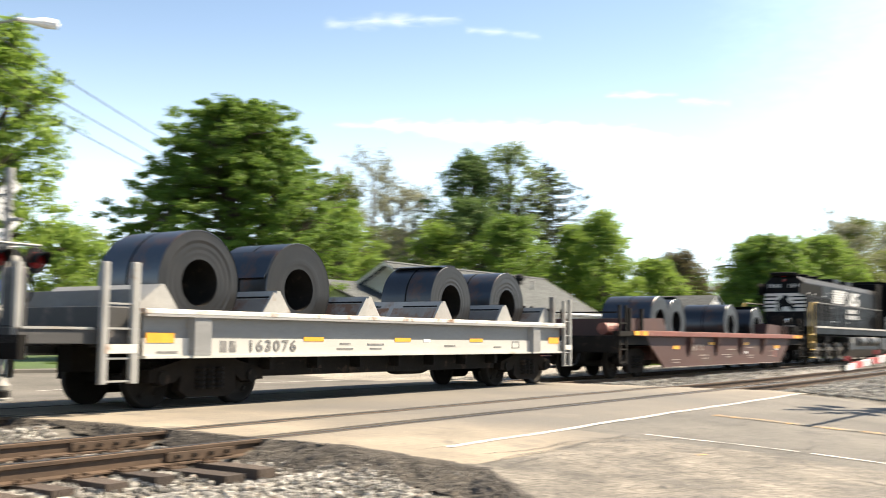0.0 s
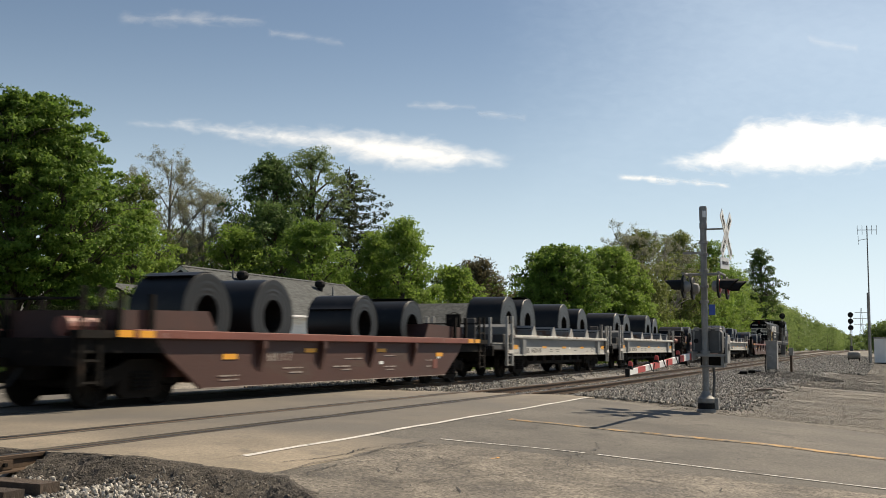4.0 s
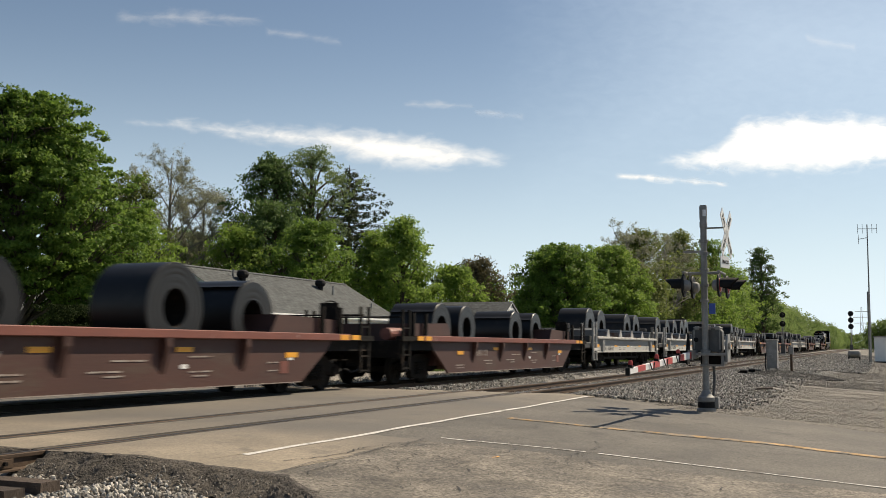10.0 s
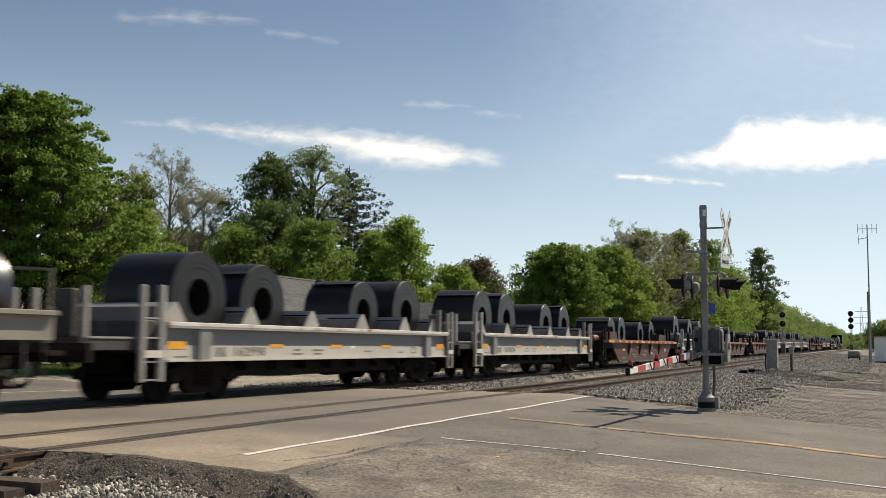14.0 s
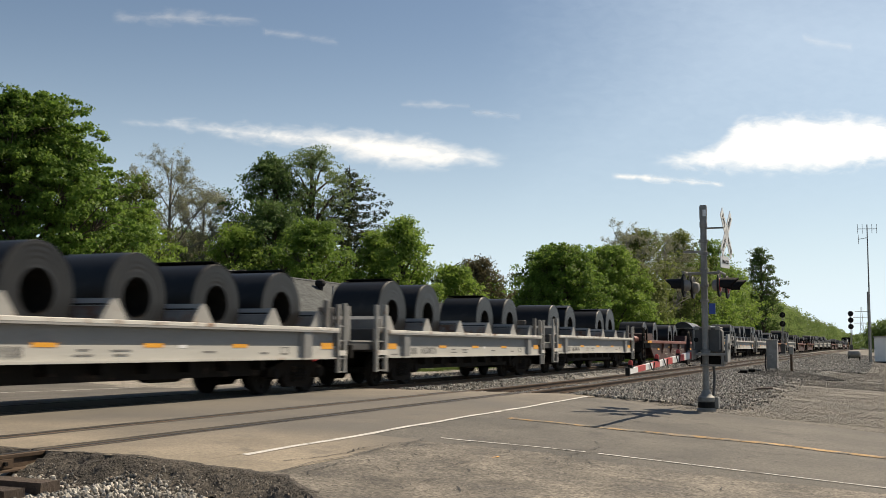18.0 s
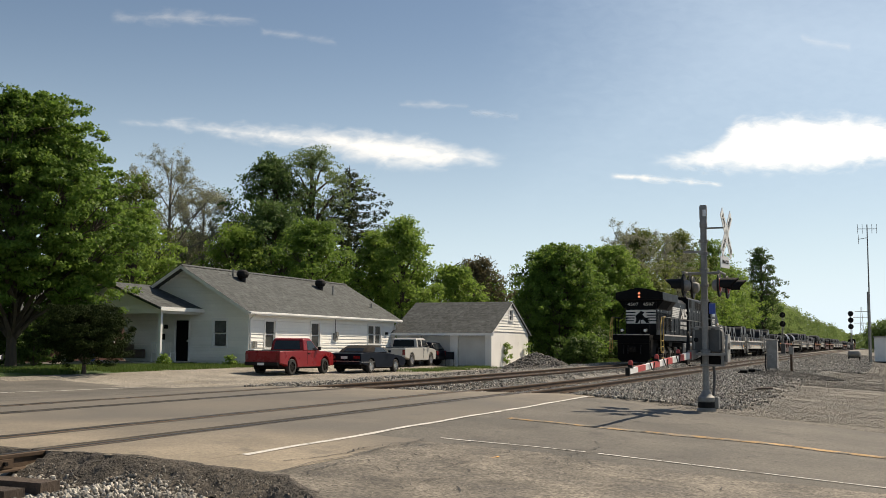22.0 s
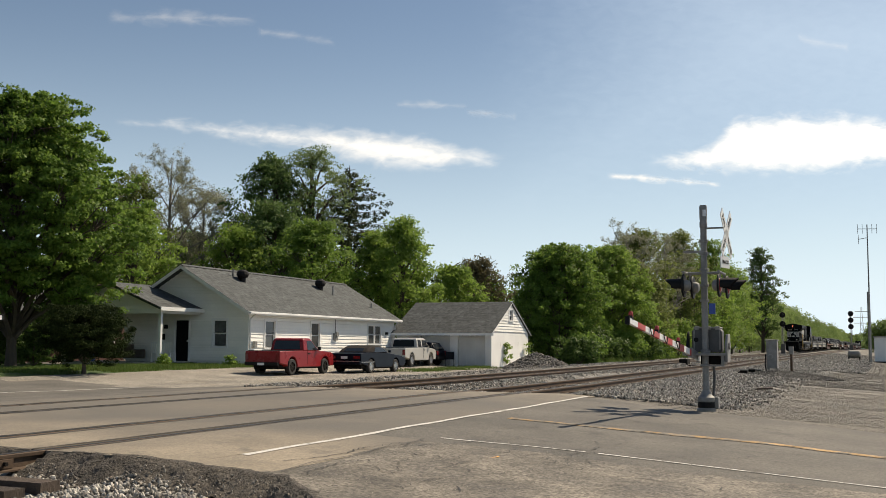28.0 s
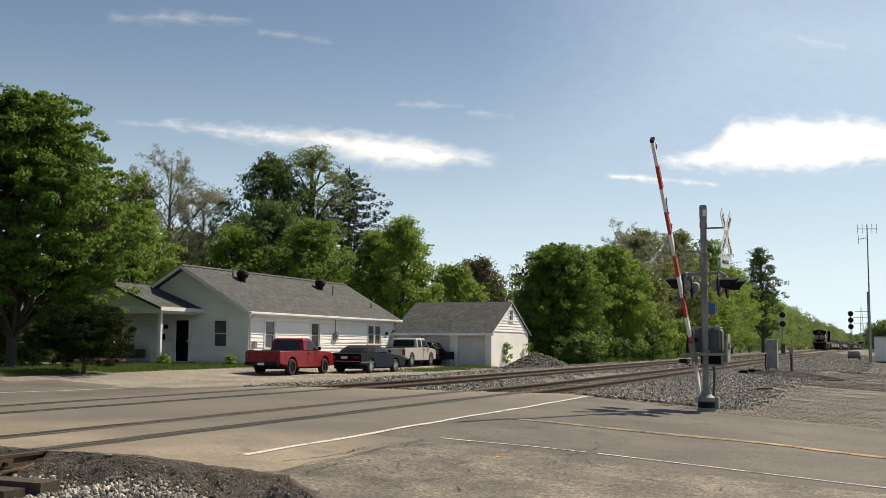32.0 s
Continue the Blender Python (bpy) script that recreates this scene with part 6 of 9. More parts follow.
for i, (x, y) in enumerate(((45.6, -3.2), (46.3, -3.45), (47.1, -3.6))):
    b = thing("trackside_box", "low grey cable box beside the track", "cable box", "low boxes by the track", at=pose(x, y, land(x, y)))
    part("body", Geo().box(-0.20, 0.20, -0.16, 0.16, -0.05, 0.17 + 0.05 * (i % 2)), BLACK_STEEL, b, bevel=0.03)
    part("lid", Geo().box(-0.17, 0.21, -0.17, 0.17, 0.17 + 0.05 * (i % 2), 0.21 + 0.05 * (i % 2)), WEATHERED, b, bevel=0.015)
    part("cable", Geo().tube([(0.1, 0.16, 0.1), (0.25, 0.4, 0.03), (0.2, 0.8, 0.0)], 0.022, 6), BLACK_PAINT, b)

ant = thing("antenna_mast", "tall thin grey radio antenna mast", "antenna", at=pose(100.0, -7.6, land(100, -7.6)))
part("pole", Geo().tube([(0, 0, -0.2), (0, 0, 5.6), (0, 0, 12.45)], 0.085, 8, 0.045), GALV, ant)
part("second_pole", Geo().tube([(-1.0, 0.08, -0.2), (-1.0, 0.08, 6.3)], 0.1, 8), GALV, ant)
part("cross_bar", Geo().tube([(-0.25, 0.8, 12.05), (0.25, -0.8, 12.05)], 0.03, 6).tube([(-0.2, 0.75, 11.1), (0, 0, 11.25)], 0.03, 6), GALV, ant)
for k, (a, z) in enumerate(((0.8, 12.05), (0.4, 12.05), (-0.4, 12.05), (-0.8, 12.05), (0.75, 11.1))):
    part("dipole", Geo().tube([(-0.3 * a, a, z - 0.42), (-0.3 * a, a, z + 0.42)], 0.022, 5), GALV, ant)

hut = thing("equipment_hut", "white metal equipment hut beside the railway", "hut", at=pose(106.2, -9.45, land(106, -9.45)))
part("body", Geo().box(-1.6, 1.6, -1.6, 1.6, 0.1, 2.35), TRIM_WHITE, hut, bevel=0.02)
part("roof", Geo().box(-1.7, 1.7, -1.7, 1.7, 2.35, 2.47), GALV, hut, bevel=0.02)
part("door", Geo().box(-1.63, -1.60, -0.5, 0.5, 0.15, 2.1), GALV, hut)
part("skid", Geo().box(-1.5, 1.5, -1.5, 1.5, -0.1, 0.1), BLACK_STEEL, hut)
tk = thing("propane_tank", "small grey tank on legs beside the track", "tank", at=pose(108.8, -5.97, land(108.8, -5.97)))
part("vessel", Geo().lathe([(0, -0.62), (0.28, -0.56), (0.38, -0.42), (0.38, 0.42), (0.28, 0.56), (0, 0.62)], "y", 18, (0, 0, 0.55)), GALV, tk, smooth=True)
for a in (-0.5, 0.5):
    part("leg", Geo().box(-0.45, 0.45, a - 0.06, a + 0.06, -0.1, 0.3), BLACK_STEEL, tk)
sw = thing("switch_stand", "dark track switch stand between the rails", "switch stand", at=pose(62.5, 2.3, rise(62.5) - 0.2))
part("base", Geo().box(-0.9, 0.9, -0.5, 0.5, 0, 0.16), BLACK_STEEL, sw)
part("lever_box", Geo().box(-0.45, 0.45, -0.25, 0.25, 0.16, 0.5), BLACK_STEEL, sw, bevel=0.03)
part("lever", Geo().tube([(0.2, 0, 0.45), (0.7, 0.1, 0.62)], 0.03, 6), BLACK_STEEL, sw)
old = thing("old_tie", "loose weathered railway tie lying on the gravel", "railway tie", at=pose(33.1, -5.15, land(33.1, -5.15) + 0.02, 0, 0, 56))
part("timber", Geo().box(-0.06, 0.06, -0.62, 0.62, 0, 0.06), TIE, old, bevel=0.015)

# gravel heap by the garage
hp = Geo()
hr = random.Random(8)
for i in range(900):
    a, q = hr.uniform(0, 2 * math.pi), math.sqrt(hr.random())
    z = max(0, 0.75 * (1 - q ** 1.3)) + hr.uniform(-0.05, 0.05)
    s = hr.uniform(0.06, 0.13)
    x, y = 55.0 + q * 2.6 * math.cos(a), 9.2 + q * 1.7 * math.sin(a)
    z += land(x, y)
    d = [Vector((hr.uniform(0.6, 1) * s * c[0], hr.uniform(0.6, 1) * s * c[1], hr.uniform(0.5, 0.9) * s * c[2])) + Vector((x, y, z)) for c in ((1, 0, 0), (-1, 0, 0), (0, 1, 0), (0, -1, 0), (0, 0, 1), (0, 0, -1))]
    hp.add(d, [(0, 2, 4), (2, 1, 4), (1, 3, 4), (3, 0, 4), (2, 0, 5), (1, 2, 5), (3, 1, 5), (0, 3, 5)])
hp.lathe([(1.9, land(55.6, 9.3) - 0.1), (1.2, land(55.6, 9.3) + 0.30), (0.5, land(55.6, 9.3) + 0.58), (0.0, land(55.6, 9.3) + 0.66)], "z", 20, (55.6, 9.3, 0))
tagged(part("gravel_heap", hp, BALLAST), "heap of grey ballast gravel beside the garage", "gravel heap", kind="stuff")

# street lamp on a wooden pole, with wires
ul = thing("street_lamp", "street lamp with a pale cobra head on a wooden pole", "street lamp", at=pose(18.0, 22.8, land(18.0, 22.8)))
part("pole", Geo().tube([(0, 0, -0.3), (0, 0, 12.2)], 0.16, 10, 0.11), BARK, ul)
part("arm", Geo().tube([(0, 0, 10.3), (0.2, -1.0, 10.95), (0.7, -2.3, 11.1)], 0.04, 6), GALV, ul)
part("lamp_head", Geo().lathe([(0, 0), (0.07, 0.06), (0.10, 0.5), (0.19, 0.9), (0.17, 1.25), (0, 1.36)], "x", 12), SIGN_WHITE, ul, "pale cobra lamp head", at=pose(0.65, -2.2, 11.1, 0, -3, -18))
for k, (z, dz) in enumerate(((11.6, 0.25), (10.6, 0.25), (9.8, 0.3))):
    pts = [Vector((18.0, 22.8, z)).lerp(Vector((61, 47, z - 0.9)), i / 14) - Vector((0, 0, dz * 4 * (i / 14) * (1 - i / 14))) for i in range(15)]
    tagged(part("overhead_wire", Geo().tube(pts, 0.02, 5), BLACK_PAINT), "thin dark overhead wire strung between poles", "wire", "overhead wires")

# mound of ballast round the relay cabinet's foot
mg = Geo()
for k in range(9):
    for i in range(24):
        x, y = 46.8 + 0.29 * k * math.cos(i * math.pi / 12), -4.95 + 0.29 * k * math.sin(i * math.pi / 12)
        mg.v.append((x, y, land(x, y) + 0.24 * (1 - k / 8) - 0.05 * (k == 8) + 0.02))
mg.f = [(k * 24 + i, (k + 1) * 24 + i, (k + 1) * 24 + (i + 1) % 24, k * 24 + (i + 1) % 24) for k in range(8) for i in range(24)]
tagged(part("ballast_mound", mg, DARK_BED, smooth=True), "low mound of dark ballast round the cabinet", "ballast", kind="structure")
# folding chair beside the garage door
ch = thing("folding_chair", "dark folding camp chair beside the garage door", "chair", at=pose(57.2, 15.35, land(57.2, 15.35), 0, 0, 200))
part("seat", Geo().box(-0.25, 0.25, -0.24, 0.24, 0.40, 0.43), NAVY, ch, "dark fabric seat")
part("backrest", Geo().box(-0.25, -0.22, -0.24, 0.24, 0.43, 0.85), NAVY, ch, "dark fabric back")
for a in (-0.24, 0.24):
    part("leg", Geo().tube([(-0.26, a, 0), (0.26, a, 0.42)], 0.013, 6), BLACK_STEEL, ch)
    part("leg", Geo().tube([(0.26, a, 0), (-0.26, a, 0.42), (-0.25, a, 0.87)], 0.013, 6), BLACK_STEEL, ch)
    part("armrest", Geo().box(-0.24, 0.24, a - 0.03, a + 0.03, 0.60, 0.62), BLACK_STEEL, ch)
# weathered board fence under the trees beyond the tracks
fn = thing("board_fence", "weathered grey board fence under the trees", "fence", at=pose(76.0, 9.4, land(76.0, 9.4)))
fr = random.Random(3)
for i in range(44):
    x = i * 0.31
    part("board", Geo().box(x, x + 0.27, -0.012, 0.012, 0.02, 1.25 + fr.uniform(-0.06, 0.06)), TIE, fn)
for z in (0.35, 1.0):
    part("rail", Geo().box(0, 44 * 0.31, 0.012, 0.06, z - 0.04, z + 0.04), TIE, fn)
for i in range(6):
    part("post", Geo().box(i * 2.7 - 0.05, i * 2.7 + 0.05, 0.06, 0.16, -0.2, 1.3), TIE, fn)
# faint transmission towers far beyond
for x, y, h in ((900, 8, 34), (760, -30, 30)):
    py = thing("transmission_tower", "grey lattice transmission tower in the distance", "pylon", "distant towers", at=pose(x, y, land(x, y)))
    for a, b in ((-1, -1), (1, -1), (1, 1), (-1, 1)):
        part("leg", Geo().tube([(a * 2.6, b * 2.6, -0.5), (a * 0.7, b * 0.7, h * 0.7), (a * 0.3, b * 0.3, h)], 0.16, 5), GALV, py)
    for z, w in ((0.62, 5.5), (0.76, 6.5), (0.9, 5.0)):
        part("crossarm", Geo().box(-0.2, 0.2, -w, w, h * z - 0.2, h * z + 0.2), GALV, py)
    for k in range(5):
        q, r_ = 2.5 - 0.42 * k, 2.5 - 0.42 * (k + 1)
        part("brace", Geo().tube([(-q, -q, h * 0.13 * k), (-r_, r_, h * 0.13 * (k + 1))], 0.1, 4), GALV, py)
        part("brace", Geo().tube([(-q, q, h * 0.13 * k), (-r_, -r_, h * 0.13 * (k + 1))], 0.1, 4), GALV, py)
# sofa and a blue bin on the porch
so = thing("porch_sofa", "worn brown sofa in the shade of the porch", "sofa", at=pose(40.9, 26.2, 0.22, 0, 0, 90))
part("seat", Geo().box(-0.9, 0.9, -0.4, 0.3, 0.15, 0.42), BARK, so, bevel=0.04)
part("backrest", Geo().box(-0.9, 0.9, 0.2, 0.4, 0.42, 0.85), BARK, so, bevel=0.05)
for a in (-1, 1):
    part("armrest", Geo().box(a * 0.98 - 0.1, a * 0.98 + 0.1, -0.4, 0.4, 0.15, 0.6), BARK, so, bevel=0.04)
bb = thing("blue_bin", "small blue plastic bin on the porch", "bin", at=pose(39.6, 27.0, 0.22))
part("body", Geo().lathe([(0.0, 0.0), (0.17, 0.0), (0.22, 0.5), (0.20, 0.5), (0.16, 0.05), (0, 0.05)], "z", 14), BLUE_SIGN, bb)
part("rim", Geo().lathe([(0.21, 0.48), (0.24, 0.48), (0.24, 0.52), (0.21, 0.52)], "z", 14, closed=True), BLUE_SIGN, bb)


def speed_sign(x, y):
    z = land(x, y)
    t = thing("speed_sign", "white speed limit sign on a steel post by the road", "road sign", at=pose(x, y, z))
    part("post", Geo().box(-0.03, 0.03, -0.02, 0.02, -0.3, 2.82), GALV, t)
    plate = part("plate", Geo().box(-0.305, 0.305, -0.034, -0.028, 2.03, 2.79), SIGN_WHITE, t, bevel=0.004)
    for word, size, h in (("SPEED", 0.15, 2.66), ("LIMIT", 0.15, 2.48), ("35", 0.36, 2.22)):
        part("word", text_geo(word, size, Matrix.Translation((0, -0.037, h)) @ Euler((radians(90), 0, 0)).to_matrix().to_4x4(), 0.003, 1.1, 0.01), BLACK_PAINT, plate, "black lettering")
    part("marker_plate", Geo().box(-0.24, 0.24, -0.034, -0.028, 1.52, 1.95), SIGN_GREEN, t, "small green plate below the sign", bevel=0.004)


speed_sign(27.0, 20.2)


# ---- houses ----
def minus(a, b, holes):
    """The stretches of a..b that the holes leave."""
    out, x = [], a
    for h0, h1 in sorted(holes):
        if h1 <= x or h0 >= b:
            continue
        if h0 > x:
            out.append((x, h0))
        x = max(x, h1)
    if x < b:
        out.append((x, b))
    return out


def wall_piece(geo_at, name, material, parent, a, b, z0, z1, holes, depth, off, board=None, clip=None):
    """A wall in one plane: a..b along it, z0..z1 up, with holes (a0, a1, z0, z1). geo_at(u0, u1, d0, d1, z0, z1) lays a box.
    board: the height of lapped boards, each a part; clip(z): the wall's ends at a height, for a gable."""
    cuts = sorted({z0, z1, *[h[2] for h in holes], *[h[3] for h in holes]} | (set() if board is None else {z0 + board * i for i in range(1, int((z1 - z0) / board) + 1)}))
    cuts = [z for z in cuts if z0 <= z <= z1]
    for lo, hi in zip(cuts[:-1], cuts[1:]):
        if hi - lo < 0.004:
            continue
        mid = (lo + hi) / 2
        e0, e1 = (a, b) if clip is None else clip(hi)
        e0, e1 = max(a, e0), min(b, e1)
        if e1 - e0 < 0.05:
            continue
        for p, q in minus(e0, e1, [(h[0], h[1]) for h in holes if h[2] < mid < h[3]]):
            part(name, geo_at(p, q, off, off + depth, lo, hi, board), material, parent)


def facing(axis, at, out):
    """Lays boxes on a wall: axis 'x' runs along x at y = at, 'y' along y at x = at; out is the outward sign. Boards lean out at the foot."""
    def lay(p, q, d0, d1, lo, hi, board=None):
        g = Geo()
        n0, n1 = at + out * d0, at + out * d1
        t0, t1 = (n1 + out * 0.016, n1 - out * 0.012) if board else (n1, n1)
        foot = lo + 0.012 if board and hi - lo > 0.05 else lo
        pr = [(n0, foot), (t0, foot), (t1, hi), (n0, hi)]
        if axis == "x":
            return g.prism(pr, "x", p, q)
        return g.add([(x, y, z) for y in (p, q) for x, z in pr], [(0, 1, 2, 3), (7, 6, 5, 4), (0, 4, 5, 1), (1, 5, 6, 2), (2, 6, 7, 3), (3, 7, 4, 0)])
    return lay


def window(parent, axis, at, out, a, b, z0, z1, sashes=1):
    """A double-hung window: outer frame, sill, two panes with their sashes."""
    lay = facing(axis, at, out)
    w = part("window", lay(a - 0.09, b + 0.09, 0.03, 0.06, z1, z1 + 0.10), TRIM_WHITE, parent, "white-framed sash window")
    part("window_sill", lay(a - 0.12, b + 0.12, 0.03, 0.10, z0 - 0.08, z0), TRIM_WHITE, w)
    for p in (a - 0.09, b):
        part("window_jamb", lay(p, p + 0.09, 0.03, 0.06, z0, z1), TRIM_WHITE, w)
    n = sashes
    for k in range(n):
        p, q = a + (b - a) * k / n, a + (b - a) * (k + 1) / n
        mid = (z0 + z1) / 2
        if k:
            part("mullion", lay(p - 0.05, p + 0.05, 0.0, 0.055, z0, z1), TRIM_WHITE, w)
        for lo, hi, d in ((z0, mid, -0.03), (mid, z1, -0.01)):
            part("pane", lay(p + 0.05, q - 0.05, d - 0.02, d - 0.012, lo + 0.04, hi - 0.04), PANE, w, "dark window pane")
            part("sash", lay(p, q, d - 0.015, d + 0.015, hi - 0.045, hi + 0.0), TRIM_WHITE, w)
            part("sash", lay(p, p + 0.05, d - 0.015, d + 0.012, lo, hi - 0.045), TRIM_WHITE, w)
            part("sash", lay(q - 0.05, q, d - 0.015, d + 0.012, lo, hi - 0.045), TRIM_WHITE, w)
        part("blind", lay(p + 0.05, q - 0.05, -0.075, -0.07, mid + 0.05, z1), SIDING, w, "white roller blind")
    return w


def roof_slope(parent, axis, ends, eave, ridge, courses=18, name="roof_slope"):
    """A pitched roof slab with shingle courses; eave and ridge are (across, z); the ends run along the axis."""
    (ya, za), (yb, zb) = eave, ridge
    s = Vector((yb - ya, zb - za)).normalized()
    nrm = Vector((-s.y, s.x)) if s.x > 0 else Vector((s.y, -s.x))
    def lay(p0, p1, t0, t1, e0, e1):
        pr = [p0 + nrm * t0, p1 + nrm * t0, p1 + nrm * t1, p0 + nrm * t1 * 1.0]
        g = Geo()
        if axis == "x":
            return g.prism([tuple(v) for v in pr], "x", e0, e1)
        vs = [(v.x, y, v.y) for y in (e0, e1) for v in pr]
        return g.add(vs, [(0, 1, 2, 3), (7, 6, 5, 4), (0, 4, 5, 1), (1, 5, 6, 2), (2, 6, 7, 3), (3, 7, 4, 0)])
    A, B = Vector((ya, za)), Vector((yb, zb))
    deck = part(name, lay(A, B, -0.12, 0.0, *ends), SHINGLE, parent, "grey shingled roof slope")
    rr = random.Random(int(abs(ya * 10)))
    for i in range(courses):
        p, q = A.lerp(B, i / courses), A.lerp(B, min(1, (i + 1.15) / courses))
        # each course: its lower edge stands proud of the one below
        pr = [p + nrm * 0.002, q + nrm * 0.002, q + nrm * 0.005, p + nrm * 0.009]
        x, n = ends[0] - 0.06, 0
        stop = ends[1] + 0.06
        while x < stop - 0.01 and n < 9:
            x2 = stop if n == 8 else min(stop, x + (stop - ends[0]) / 6 * rr.uniform(0.6, 1.3))
            g = Geo()
            if axis == "x":
                g.prism([tuple(v) for v in pr], "x", x, x2)
            else:
                g.add([(v.x, y, v.y) for y in (x, x2) for v in pr], [(0, 1, 2, 3), (7, 6, 5, 4), (0, 4, 5, 1), (1, 5, 6, 2), (2, 6, 7, 3), (3, 7, 4, 0)])
            part("shingle_strip", g, SHINGLE, deck)
            x, n = x2, n + 1
    return deck


def main_house():
    z0 = 0.02
    h = thing("house", "white-sided single-storey house with grey shingle roof and porch", "house")
    X0, X1, Y0, Y1, EV, RY, RZ = 41.92, 57.9, 19.49, 27.0, 2.80, 23.25, 4.95
    long_holes = [(43.35, 44.25, 0.95, 2.28), (47.8, 48.7, 0.95, 2.28), (54.4, 56.1, 1.2, 2.28)]
    gab_holes = [(20.72, 21.50, 1.0, 2.28), (22.95, 23.8, 0.25, 2.28)]
    lw, gw = facing("x", Y0, -1), facing("y", X0, -1)
    wall_piece(lw, "wall", BLOCK, h, X0, X1, z0 - 0.3, EV, long_holes, 0.16, -0.16)
    wall_piece(lw, "siding_board", SIDING, h, X0, X1, z0 + 0.25, EV, long_holes, 0.024, 0.0, 0.165)
    slope = (RZ - EV) / (RY - Y0)
    clip = lambda z: (Y0, Y1) if z < EV else (Y0 + (z - EV) / slope, Y1 - (z - EV) / slope)
    wall_piece(gw, "wall", BLOCK, h, Y0 + 0.16, Y1 - 0.16, z0 - 0.3, EV, gab_holes, 0.16, -0.16)
    wall_piece(gw, "siding_board", SIDING, h, Y0, Y1, z0 + 0.25, RZ - 0.1, gab_holes, 0.024, 0.0, 0.165, clip)
    part("gable_wall", Geo().prism([(Y0, EV), (Y1, EV), (RY, RZ - 0.05)], "x", X0 + 0.03, X0 + 0.15), BLOCK, h)
    part("gable_wall", Geo().prism([(Y0, EV), (Y1, EV), (RY, RZ - 0.05)], "x", X1 - 0.15, X1), SIDING, h)
    part("wall", Geo().box(X1 - 0.16, X1, Y0 + 0.16, Y1, z0 - 0.3, EV), SIDING, h)
    part("wall", Geo().box(X0 + 0.16, X1 - 0.16, Y1 - 0.16, Y1, z0 - 0.3, EV), SIDING, h)
    part("foundation", Geo().box(X0 - 0.02, X1, Y0 - 0.03, Y0, z0 - 0.3, z0 + 0.25), CONCRETE, h)
    for a, b, c, d in long_holes:
        window(h, "x", Y0, -1, a, b, c, d, 2 if b - a > 1.2 else 1)
    window(h, "y", X0, -1, *gab_holes[0])
    dr = part("front_door", gw(22.97, 23.78, -0.10, -0.05, 0.25, 2.26), LOCO, h, "dark front door")
    part("door_handle", gw(23.05, 23.10, -0.05, 0.0, 1.2, 1.3), CHROME, dr)
    part("door_frame", gw(22.87, 22.97, 0.0, 0.05, 0.2, 2.36), TRIM_WHITE, dr)
    part("door_frame", gw(23.78, 23.88, 0.0, 0.05, 0.2, 2.36), TRIM_WHITE, dr)
    part("corner_trim", Geo().box(X0 - 0.045, X0 + 0.10, Y0 - 0.045, Y0 - 0.002, z0 + 0.2, EV), TRIM_WHITE, h)
    part("corner_trim", Geo().box(X1 - 0.1, X1 + 0.02, Y0 - 0.045, Y0 - 0.002, z0 + 0.2, EV), TRIM_WHITE, h)
    oh = 0.32
    ez = EV + 0.06 - oh * slope
    roof_slope(h, "x", (X0 - 0.45, X1 + 0.45), (Y0 - oh, ez), (RY, RZ + 0.06), 22)
    roof_slope(h, "x", (X0 - 0.45, X1 + 0.45), (Y1 + oh, ez), (RY, RZ + 0.06), 22)
    part("ridge_cap", Geo().prism([(RY - 0.16, RZ + 0.02), (RY, RZ + 0.11), (RY + 0.16, RZ + 0.02)], "x", X0 - 0.46, X1 + 0.46), SHINGLE, h)
    part("fascia", Geo().box(X0 - 0.45, X1 + 0.45, Y0 - oh - 0.03, Y0 - oh, ez - 0.17, ez - 0.0), TRIM_WHITE, h)
    part("gutter", Geo().box(X0 - 0.45, X1 + 0.45, Y0 - oh - 0.13, Y0 - oh - 0.03, ez - 0.11, ez - 0.01), TRIM_WHITE, h, bevel=0.015)
    part("soffit", Geo().box(X0 - 0.4, X1 + 0.4, Y0 - oh, Y0, ez - 0.16, ez - 0.13), TRIM_WHITE, h)
    for s, ye in ((-1, Y0 - oh), (1, Y1 + oh)):
        part("rake_board", Geo().prism([(ye, ez - 0.18), (ye, ez - 0.01), (RY, RZ + 0.05), (RY, RZ - 0.12)], "x", X0 - 0.49, X0 - 0.452), TRIM_WHITE, h)
    part("downspout", Geo().tube([(X0 + 0.02, Y0 - oh - 0.08, ez - 0.1), (X0 + 0.02, Y0 - 0.1, ez - 0.35), (X0 + 0.02, Y0 - 0.1, z0 + 0.1)], 0.045, 6), TRIM_WHITE, h)
    part("downspout", Geo().tube([(X1, Y0 - oh - 0.08, ez - 0.1), (X1, Y0 - 0.1, ez - 0.35), (X1, Y0 - 0.1, z0 + 0.1)], 0.045, 6), TRIM_WHITE, h)
    for x in (45.3, 53.4):
        y = 22.2
        zr = RZ - (RY - y) * slope
        v = part("roof_vent", Geo().lathe([(0.17, zr - 0.1), (0.17, zr + 0.22), (0.27, zr + 0.25), (0.33, zr + 0.40), (0.29, zr + 0.56), (0.14, zr + 0.66), (0, zr + 0.67)], "z", 14, (x, y, 0)), BLACK_PAINT, h, "black turbine roof vent")
        part("flashing", Geo().box(x - 0.3, x + 0.3, y - 0.3, y + 0.1, zr - 0.22, zr - 0.16), BLACK_PAINT, v)
    for x, y, zz in ((45.0, 22.6, 0.45), (53.9, 21.6, 0.6), (56.6, 20.4, 0.35)):
        zr = RZ - (RY - y) * slope
        part("vent_pipe", Geo().tube([(x, y, zr - 0.1), (x, y, zr + zz)], 0.05, 8), GALV, h)
